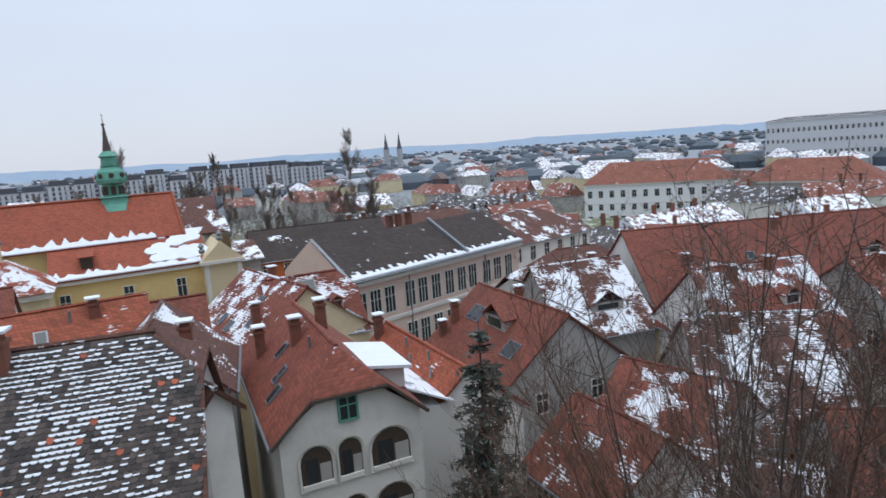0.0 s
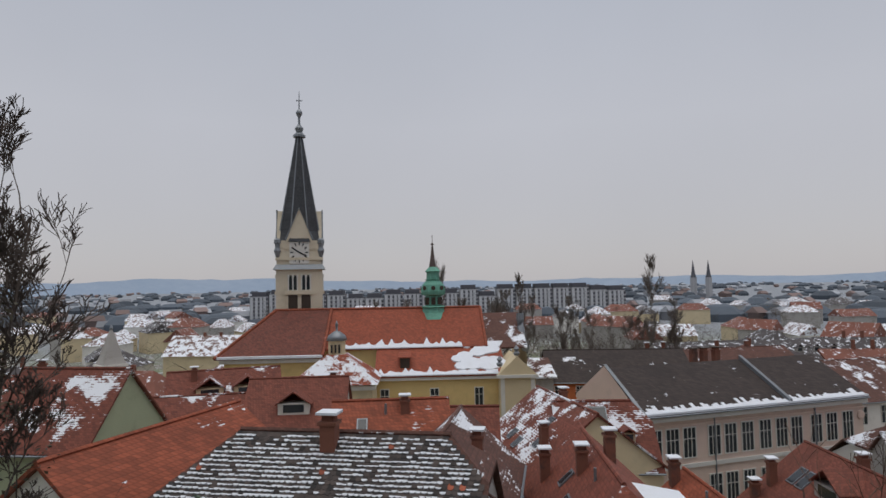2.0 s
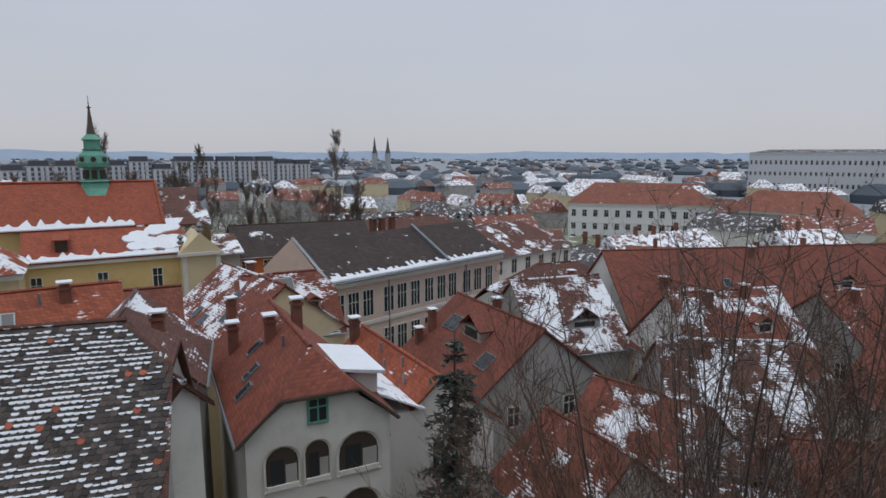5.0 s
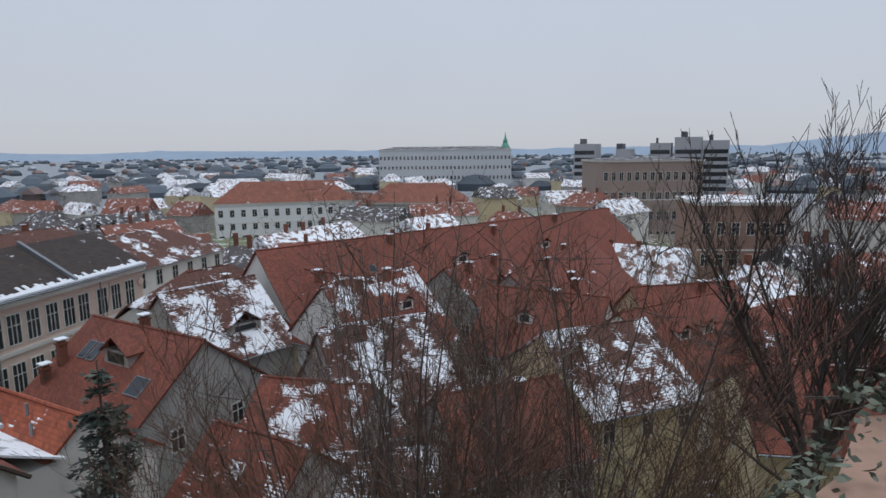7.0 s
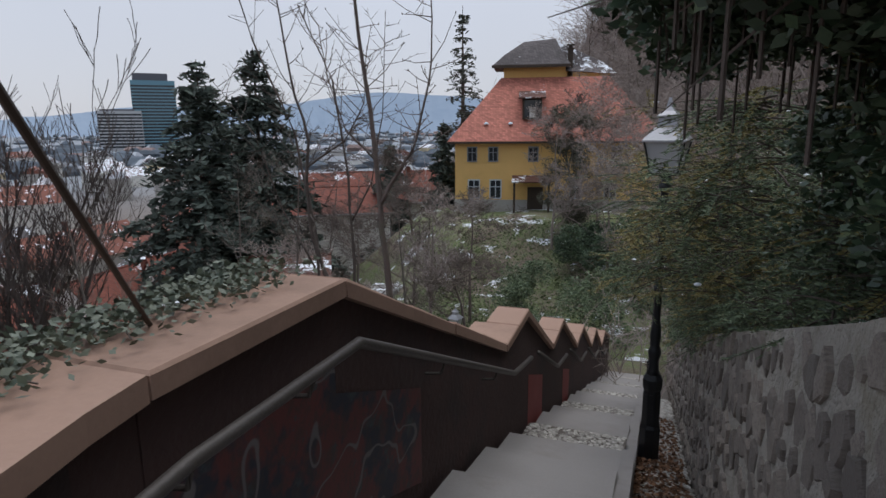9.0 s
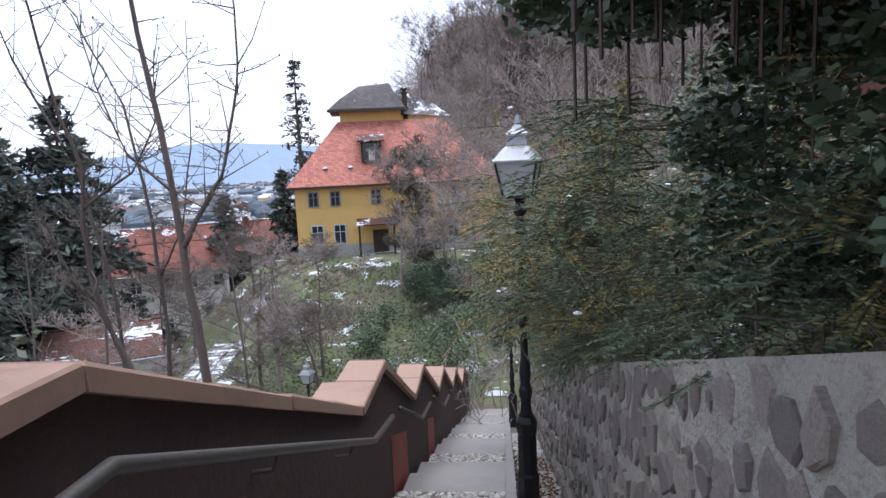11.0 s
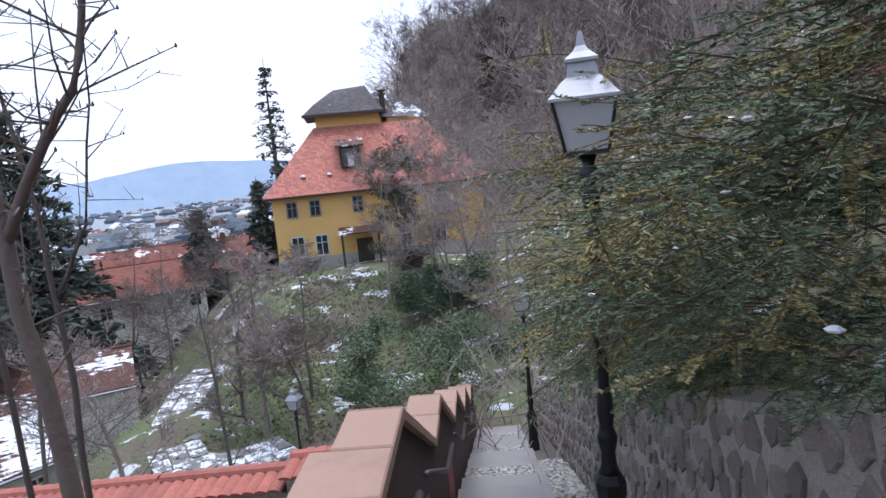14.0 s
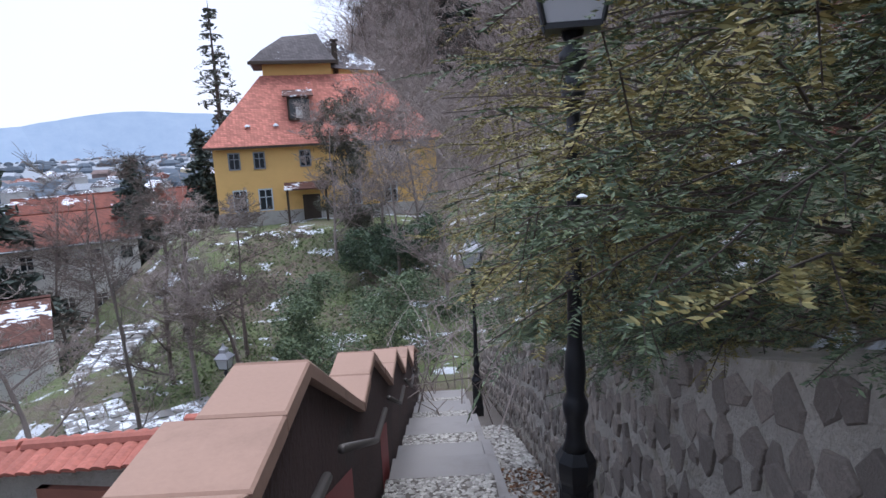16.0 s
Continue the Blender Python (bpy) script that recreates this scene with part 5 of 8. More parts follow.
def stairway():
    o = thing("stairway", pose(0, 0, 0), "stepped ramp of pale slabs with pebble strips", "stairs")
    tagged(o, kind="structure")
    part("landing_slab", Shape().box(X_IN - 0.2, -2.0, 28.6, X_WALL, 1.5, 29.3), slab_mat, o)
    s = Shape()
    ring = [(X_IN, 1.5, 29.3), (X_CURB, 1.5, 29.3), (X_CURB, Y_STEP - 0.006, tread_height(Y_STEP - 0.01)), (X_IN, Y_STEP - 0.006, tread_height(Y_STEP - 0.01))]
    part("slab", s.hull([(x, y, z - 0.7) for x, y, z in ring], ring), slab_mat, o)
    rng = random.Random(5)
    for k in range(7):
        y0 = Y_STEP + PERIOD * k
        for a, b, nm in ((0.0, 1.05, "slab" if k == 0 else "pebble_bed"), (1.05, 2.0, "slab"), (2.0, PERIOD, "slab")):
            za, zb = tread_height(y0 + a + 0.001), tread_height(y0 + b - 0.001)
            ring = [(X_IN, y0 + a, za), (X_CURB, y0 + a, za), (X_CURB, y0 + b - 0.006, zb), (X_IN, y0 + b - 0.006, zb)]
            if nm == "pebble_bed":
                ring = [(x, y, z - 0.02) for x, y, z in ring]
            part(nm, Shape().hull([(x, y, z - 0.7) for x, y, z in ring], ring), bed if nm == "pebble_bed" else slab_mat, o)
        # pale stone edging across and along the steps
        part("edging", Shape().box(X_IN, y0 - 0.12, tread_height(y0 + 0.01) - 0.3, X_CURB, y0 + 0.02, tread_height(y0 + 0.01) + 0.012), slab_mat, o)
        ring = [(X_CURB, y0, tread_height(y0 + 0.01) + 0.02), (X_CURB + 0.12, y0, tread_height(y0 + 0.01) + 0.02), (X_CURB + 0.12, y0 + PERIOD - 0.008, tread_height(y0 + PERIOD - 0.01) + 0.02), (X_CURB, y0 + PERIOD - 0.008, tread_height(y0 + PERIOD - 0.01) + 0.02)]
        part("curb", Shape().hull([(x, y, z - 0.5) for x, y, z in ring], ring), slab_mat, o)
    ring = [(X_CURB, 1.5, 29.32), (X_CURB + 0.12, 1.5, 29.32), (X_CURB + 0.12, Y_STEP - 0.01, 28.55), (X_CURB, Y_STEP - 0.01, 28.55)]
    part("curb", Shape().hull([(x, y, z - 0.5) for x, y, z in ring], ring), slab_mat, o)
    ring = [(X_CURB + 0.12, 1.5, 29.15), (X_WALL, 1.5, 29.15), (X_WALL, 24.4, 21.52), (X_CURB + 0.12, 24.4, 21.52)]
    part("gutter_bed", Shape().hull([(x, y, z - 0.5) for x, y, z in ring], ring), bed, o)
    # pebbles: low rounded stones set in the strips and in the gutter
    ico = [(0, 0, 1), (0.9, 0, 0.45), (0.28, 0.85, 0.45), (-0.72, 0.53, 0.45), (-0.72, -0.53, 0.45), (0.28, -0.85, 0.45)]
    faces = [(0, 1, 2), (0, 2, 3), (0, 3, 4), (0, 4, 5), (0, 5, 1)]

    def stones(n, spot, size):
        s = Shape()
        for _ in range(n):
            x, y, z = spot()
            r, w = size * rng.uniform(0.6, 1.25), rng.uniform(0, 6.28)
            c, d, e = math.cos(w), math.sin(w), rng.uniform(0.6, 1.0)
            b = len(s.v)
            s.v += [(x + r * (p * c - q * e * d), y + r * (p * d + q * e * c), z + r * 0.6 * (h - 0.35)) for p, q, h in ico]
            s.f += [tuple(b + i for i in f) for f in faces]
        return s
    for k in range(1, 6):
        y0 = Y_STEP + PERIOD * k

        def spot():
            y = y0 + rng.uniform(0.03, 1.01)
            return rng.uniform(X_IN + 0.02, X_CURB - 0.02), y, tread_height(y) - 0.012
        tagged(part("pebbles", stones(900, spot, 0.034), pebble, o, "small pale river pebbles"), kind="stuff")

    def gutter():
        y = 1.6 + 14 * rng.random() ** 1.2
        return rng.uniform(X_CURB + 0.14, X_WALL), y, 29.15 - (y - 1.5) * 0.333 + 0.015
    tagged(part("pebbles", stones(2600, gutter, 0.04), pebble, o, "small pale river pebbles"), kind="stuff")
    pts = []
    while len(pts) < 2600:
        y = rng.uniform(1.6, 12)
        if rng.random() < 0.35 + 0.65 * math.exp(-((y - 6.5) / 2.2) ** 2):
            pts.append((X_CURB + 0.14 + 0.5 * rng.random() ** 1.3, y, 29.15 - (y - 1.5) * 0.333 + 0.05))
    lf = new("fallen_leaves", quads("fallen_leaves", np.array(pts), 0.032, litter, 0.15, 1.0, 5))
    tagged(lf, "brown fallen leaves lying in the stone gutter", "leaves", kind="stuff")


stairway()


def parapet():
    o = thing("parapet", pose(0, 0, 0), "reddish rendered parapet with sandstone coping slabs", "wall")
    tagged(o, kind="structure")
    prof = [(2.45, 30.17), (3.65, 30.17)]
    for k in range(5):
        prof += [(6.93 + PERIOD * k, 28.70 - DROP * k), (7.97 + PERIOD * k, 28.76 - DROP * k)]
    prof.append((22.5, 28.76 - DROP * 4 - 1.1))
    t = 0.09
    for (y0, z0), (y1, z1) in zip(prof, prof[1:]):
        ring = [(X_IN - 0.06, y0, z0 - t), (X_IN - 0.06, y1, z1 - t), (X_OUT + 0.06, y1, z1 - t), (X_OUT + 0.06, y0, z0 - t)]
        low = [(x, y, z - 2.9) for x, y, z in ring]
        part("wall_section", Shape().hull(low[::-1], ring[::-1]), parapet_mat, o)
        L = math.hypot(y1 - y0, z1 - z0)
        n = max(1, round(L / 0.95))
        flat = abs(z1 - z0) < 0.1 and y0 > 5
        for i in range(2 if flat else n):
            m = 2 if flat else n
            a, b = i / m, (i + 1) / m
            g = 0.004
            ya, yb = y0 + (y1 - y0) * a + g, y0 + (y1 - y0) * b - g
            za, zb = z0 + (z1 - z0) * a, z0 + (z1 - z0) * b
            xo = X_OUT if y0 < 3 else (-2.99 if flat and i == 0 else -2.86)
            xi = X_IN + random.uniform(-0.006, 0.006)
            dz = random.uniform(-0.004, 0.006)
            c = 0.012
            low = [(xo, ya, za - t + dz), (xi, ya, za - t + dz), (xi, yb, zb - t + dz), (xo, yb, zb - t + dz)]
            mid = [(x, y, z + t - c) for x, y, z in low]
            top = [(xo + c, ya + c, za + dz), (xi - c, ya + c, za + dz), (xi - c, yb - c, zb + dz), (xo + c, yb - c, zb + dz)]
            s = Shape().hull(low, mid)
            k = len(s.v)
            s.f.pop(1)
            s.v += top
            s.f += [(4, 5, k + 1, k), (5, 6, k + 2, k + 1), (6, 7, k + 3, k + 2), (7, 4, k, k + 3), (k, k + 1, k + 2, k + 3)]
            part("coping_slab", s, coping_mat, o)
    # the wall bends round the landing behind: its outer and inner edges
    outer = [(-2.93, 2.446), (-2.92, 2.1), (-2.90, 1.76), (-2.55, 1.45), (-2.37, 1.20), (-2.21, 0.93), (-2.07, 0.62), (-1.96, 0.26), (-1.88, -0.12), (-1.75, -0.52), (-1.42, -0.95), (-0.88, -1.25), (0.57, -1.60), (2.47, -1.90)]
    inner = [(-2.475, 2.446), (-2.43, 2.2), (-2.34, 1.88), (-2.21, 1.57), (-2.06, 1.29), (-1.89, 1.02), (-1.74, 0.70), (-1.64, 0.33), (-1.55, -0.06), (-1.42, -0.42), (-1.17, -0.70), (-0.73, -0.92), (0.64, -1.24), (2.53, -1.54)]
    for i in range(len(outer) - 1):
        p, q, r, u = (Vector(v) for v in (outer[i], outer[i + 1], inner[i + 1], inner[i]))
        for nm, cut, z0, z1, mat in (("wall_section", 0.14, 27.2, 30.08, parapet_mat), ("coping_slab", 0.0, 30.08, 30.17, coping_mat)):
            ring = [p.lerp(u, cut), q.lerp(r, cut), r.lerp(q, cut), u.lerp(p, cut)]
            part(nm, Shape().hull([(*v, z0) for v in ring], [(*v, z1) for v in ring]), mat, o)
    # handrail along the inner face, with brackets
    rail = [(-1.6, 0.62, 29.88), (-1.79, 0.98, 29.88), (-1.97, 1.26, 29.88), (-2.13, 1.54, 29.88), (-2.27, 1.88, 29.88), (-2.35, 2.2, 29.88), (-2.39, 2.5, 29.88), (-2.39, 3.6, 29.88), (-2.39, 6.9, 28.4), (-2.39, 7.75, 28.25)]
    hr = part("handrail", Shape().tube(rail, [0.028] * len(rail), 10), surface("rail_iron", (0.1, 0.088, 0.08), 0.5, 0.3, 5, 40, metal=0.4), o, "worn grey iron handrail", True)
    for k in range(4):
        y = 8.2 + PERIOD * k
        zz = 28.2 - DROP * k
        part("handrail", Shape().tube([(-2.39, y, zz - 0.05), (-2.39, y + 1.6, zz - 0.85), (-2.39, y + 2.5, zz - 1.0)], [0.028] * 3, 8), MATS["rail_iron"], o, "", True)
    for y, z in ((2.5, 29.88), (3.2, 29.88), (4.8, 29.34), (6.2, 28.72)):
        part("bracket", Shape().tube([(-2.39, y, z - 0.02), (-2.42, y, z - 0.1), (-2.55, y, z - 0.12)], [0.012] * 3, 6), MATS["rail_iron"], hr)
    # sprayed paint on the inner face
    m, t, b = nodes("spray_paint")
    raw, vec, rnd = coords(t)
    n1, n2, n3 = noisy(t, raw, 2.6, 4, 0.65), noisy(t, raw, 4.4, 5, 0.7), noisy(t, raw, 14.0, 5, 0.7)
    c = mixc(t, step(t, n1, 0.44, 0.54), (0.016, 0.02, 0.034), (0.11, 0.026, 0.024))
    c = mixc(t, step(t, n2, 0.56, 0.64), c, (0.035, 0.055, 0.06))
    c = mixc(t, math_node(t, "MULTIPLY", step(t, n3, 0.45, 0.65), 0.7), c, (0.045, 0.03, 0.026))
    w = t.nodes.new("ShaderNodeTexWave")
    w.inputs["Scale"].default_value, w.inputs["Distortion"].default_value = 1.6, 14.0
    t.links.new(raw, w.inputs["Vector"])
    c = mixc(t, step(t, w.outputs["Fac"], 0.98, 1.0), c, (0.13, 0.12, 0.12))
    t.links.new(c, b.inputs["Base Color"])
    b.inputs["Roughness"].default_value = 0.6
    for y0, y1, z0, z1, sl in ((2.46, 3.6, 28.95, 29.75, 0.0), (3.6, 4.7, 28.9, 29.6, -0.4), (8.3, 9.3, 26.95, 27.8, -0.4), (11.3, 12.1, 25.9, 26.7, -0.4)):
        d = (y1 - y0) * sl
        part("graffiti", Shape().poly((X_IN - 0.054, y0, z0), (X_IN - 0.054, y1, z0 + d), (X_IN - 0.054, y1, z1 + d), (X_IN - 0.054, y0, z1)), m if y0 < 5 else surface("red_paint", (0.26, 0.04, 0.035), 0.6, 0.3, 3), o, "sprayed paint in dark red and blue")


parapet()


def retaining_wall():
    o = thing("retaining_wall", pose(0, 0, 0), "rubble stone retaining wall with thick pale mortar", "wall")
    tagged(o, kind="structure")

    def top(y):
        return 29.3 + 1.42 - 0.342 * max(0.0, y - 2.0)
    y0, y1 = -1.2, 24.5
    s = Shape()
    # the face is uneven: mortar smeared thick and thin
    ny, nz = 340, 46
    for i in range(ny + 1):
        for j in range(nz + 1):
            y, f = y0 + 0.3 + 16.0 * i / ny, j / nz
            z = top(y) - 2.4 * (1 - f) + 0.05 * noise.noise((y * 1.5, 3, 0)) * f
            lump = 0.03 * noise.noise((y * 2.6, z * 2.6, 0)) + 0.018 * noise.noise((y * 8, z * 8, 4)) + 0.008 * noise.noise((y * 24, z * 24, 7))
            s.v.append((X_WALL + 0.16 * f + 0.012 + 0.8 * lump, y, z))
            if i and j:
                k = i * (nz + 1) + j
                s.f.append((k - nz - 2, k - 1, k, k - nz - 1))
    part("mortar_face", s, mortar, o)
    s = Shape()
    n = 60
    for i in range(n):
        a, b = y0 + (y1 - y0) * i / n, y0 + (y1 - y0) * (i + 1) / n
        ring = [(X_WALL, a, top(a) - 2.4), (X_WALL, b, top(b) - 2.4), (X_WALL + 0.16, b, top(b)), (X_WALL + 0.16, a, top(a))]
        s.hull([(x + 0.7, y, z) for x, y, z in ring], ring)
    part("mortar", s, mortar, o)
    rng = random.Random(11)
    shapes = []
    for k in range(14):
        m = rng.randint(5, 7)
        ring = []
        for i in range(m):
            w = 2 * math.pi * (i + rng.uniform(-0.25, 0.25)) / m
            r = rng.uniform(0.72, 1.18)
            ring.append((math.cos(w) * r * 0.5, math.sin(w) * r * 0.5))
        s = Shape()
        back = [(0.03, a, b) for a, b in ring]
        rim = [(-0.008 - rng.uniform(0, 0.006), a * 0.96, b * 0.96) for a, b in ring]
        face = [(-0.014 - rng.uniform(0, 0.014), a * 0.84, b * 0.84) for a, b in ring]
        s.v = back + rim + face
        for i in range(m):
            j = (i + 1) % m
            s.f += [(j, i, m + i, m + j), (m + j, m + i, 2 * m + i, 2 * m + j)]
        s.f.append(tuple(2 * m + i for i in range(m))[::-1])
        shapes.append(s)
    meshes = [s.mesh("stone", rubble) for s in shapes]
    rest = Shape()
    count = 0
    cell = 0.19
    y = -0.9
    while y < 24:
        h = -2.0
        k = 0
        while h < -0.08:
            dy, dz = rng.uniform(-0.05, 0.05), rng.uniform(-0.05, 0.05)
            yy, zz = y + dy + (0.15 if k % 2 else 0), top(y) + h + dz
            sy, sz = rng.uniform(0.16, 0.28), rng.uniform(0.17, 0.3)
            if rng.random() < 0.25:
                sy, sz = sy * 0.55, sz * 0.55
            x = X_WALL + 0.16 * (1 + (zz - top(yy)) / 2.4) + rng.uniform(-0.01, 0.016)
            i = rng.randrange(14)
            rx = rng.choice((0, 90, 180, 270)) + rng.uniform(-20, 20)
            if count < 300 and y > 1.2 and y < 9 and h > -1.4:
                st = part("stone", meshes[i], None, o, m=pose(x, yy, zz, rx, 0, 0) @ Matrix.Diagonal((1, sy, sz, 1)))
                count += 1
            else:
                mm = pose(x, yy, zz, rx, 0, 0) @ Matrix.Diagonal((1, sy, sz, 1))
                b = len(rest.v)
                rest.v += [tuple(mm @ Vector(v)) for v in shapes[i].v]
                rest.f += [tuple(b + q for q in f) for f in shapes[i].f]
            h += 0.2
            k += 1
        y += cell
    tagged(part("stones", rest, rubble, o), kind="stuff")


retaining_wall()


def street_lamp(x, y, z, label):
    o = thing("street_lamp", pose(x, y, z), label, "street lamp", "stairway lamps")
    part("plinth", Shape().lathe([(0.125, -0.45), (0.125, 0.03), (0.108, 0.07), (0.1, 0.5), (0.112, 0.53), (0.118, 0.58), (0.118, 0.64), (0.085, 0.7)], 8, turn=0.39), iron, o)
    for k in range(8):
        w = math.pi / 4 * k + 0.785
        part("plinth_panel", Shape().box(-0.028, -0.006, 0.12, 0.028, 0.006, 0.46), iron, o, m=pose(0.094 * math.cos(w), 0.094 * math.sin(w), 0, 0, 0, math.degrees(w) + 90))
    part("post", Shape().lathe([(0.08, 0.7), (0.06, 0.75), (0.052, 0.86), (0.07, 0.93), (0.076, 0.98), (0.06, 1.02), (0.05, 1.06), (0.062, 1.16), (0.056, 1.28), (0.044, 1.33), (0.042, 1.36), (0.041, 1.68), (0.055, 1.7), (0.055, 1.74), (0.04, 1.77), (0.036, 2.42), (0.05, 2.44), (0.05, 2.49), (0.036, 2.52), (0.036, 2.64), (0.058, 2.68), (0.064, 2.75), (0.042, 2.79), (0.04, 2.84), (0.07, 2.88), (0.074, 2.92), (0.04, 2.96), (0.06, 3.03)], 16), iron, o, "", True)
    lan = part("lantern_frame", Shape().lathe([(0.2, 3.03), (0.2, 3.06)], 4, turn=0.6), iron, o)
    for k in range(4):
        w = math.pi / 2 * k + 0.6
        part("strut", Shape().tube([(0.2 * math.cos(w), 0.2 * math.sin(w), 3.05), (0.295 * math.cos(w), 0.295 * math.sin(w), 3.4)], [0.012] * 2, 5), iron, lan)
    part("lantern_glass", Shape().lathe([(0.19, 3.06), (0.283, 3.39)], 4, turn=0.6), frost, lan, "pale frosted lantern panes")
    part("lantern_roof", Shape().lathe([(0.325, 3.39), (0.325, 3.41), (0.3, 3.43), (0.2, 3.52), (0.16, 3.545), (0.15, 3.55), (0.13, 3.64), (0.155, 3.65), (0.155, 3.67), (0.08, 3.72), (0.045, 3.76), (0.02, 3.86)], 4, turn=0.6), surface("lantern_tin", (0.36, 0.36, 0.38), 0.45, 0.2, 3, 30, metal=0.4), lan)
    return o


street_lamp(-1.05, 8.32, 27.31, "black cast-iron street lamp with a four-sided lantern against the stone wall")
street_lamp(-1.08, 17.08, 24.15, "black cast-iron street lamp at the lower stone wall")
street_lamp(-8.43, 22.83, 20.1, "black cast-iron street lamp beside the garden path")


# ---------------------------------------------------------------- garden wall with a tiled coping
def garden_wall():
    o = thing("garden_wall", pose(-3.0, 9.75, 0, 0, 0, 171.5), "rubble garden wall with a red tile coping", "wall")
    tagged(o, kind="structure")
    L = 11.0
    z0, z1 = 27.62, 26.0

    def top(x):
        return 27.64 - (0.12 if x > 1.0 else 0) - 0.1 * x
    n = 44
    s = Shape()
    for i in range(n):
        a, b = L * i / n, L * (i + 1) / n
        if 1.5 < (a + b) / 2 < 2.3:
            s.box(a, -0.2, 23.0, b, 0.2, top(b) - 1.05)
            s.box(a, -0.2, top(b) - 0.3, b, 0.2, top(b) - 0.12)
        else:
            s.box(a, -0.2, 22.0, b, 0.2, top(b) - 0.12)
    part("masonry", s, mortar, o)
    rng = random.Random(2)
    st = Shape()
    for i in range(420):
        x, z = rng.uniform(0.1, L - 0.1), rng.uniform(23.5, 27.3)
        if z > top(x) - 0.3 or (1.35 < x < 2.45 and top(x) - 1.2 < z):
            continue
        w, h = rng.uniform(0.12, 0.28), rng.uniform(0.07, 0.14)
        for sg in (1,):
            ring = [(x - w / 2, 0.19, z - h / 2), (x + w / 2, 0.19, z - h / 2 + rng.uniform(-0.02, 0.02)), (x + w / 2, 0.19, z + h / 2), (x - w / 2, 0.19, z + h / 2)]
            st.hull(ring, [(p, 0.235, q) for p, _, q in ring])
    tagged(part("stones", st, rubble, o), kind="stuff")
    zt = top(1.9)
    fr = part("window_frame", Shape().box(1.48, 0.16, zt - 1.08, 1.57, 0.26, zt - 0.27).box(2.2, 0.16, zt - 1.08, 2.29, 0.26, zt - 0.27).box(1.48, 0.16, zt - 0.36, 2.29, 0.27, zt - 0.27), brick_chim, o)
    for k in range(3):
        part("board", Shape().box(1.57, 0.05, zt - 1.0 + 0.24 * k, 2.2, 0.1, zt - 0.9 + 0.24 * k), wood_dark, fr)
    tile = Shape()
    prof = [(0.0, 0.0)]
    t = [(0.075 * math.cos(w), 0.04 * math.sin(w)) for w in np.linspace(0, math.pi, 6)]
    low = [(p, -0.34, q) for p, q in t]
    high = [(p, 0.34, q) for p, q in t]
    tile.hull(low, high)
    me = tile.mesh("coping_tile", varied("coping_tile", (0.37, 0.12, 0.085), 0.25, 0.8))
    k = 0
    x = 0.1
    while x < L:
        for sg in (1, -1):
            part("coping_tile", me, None, o, m=pose(x, sg * 0.15, top(x) - 0.03 + 0.0, sg * -14, 0, 0) @ Matrix.Diagonal((1, 0.52, 1, 1)))
        x += 0.14
    part("ridge_tiles", Shape().tube([(0, 0, top(0) + 0.03), (1.0, 0, top(1.0) + 0.03)], [0.06, 0.06], 8).tube([(1.05, 0, top(1.1) + 0.03), (2.58, 0, top(2.58) + 0.03)], [0.06, 0.06], 8).tube([(2.62, 0, top(2.65) + 0.03), (L, 0, top(L) + 0.03)], [0.06, 0.06], 8), MATS["coping_tile"], o)


garden_wall()


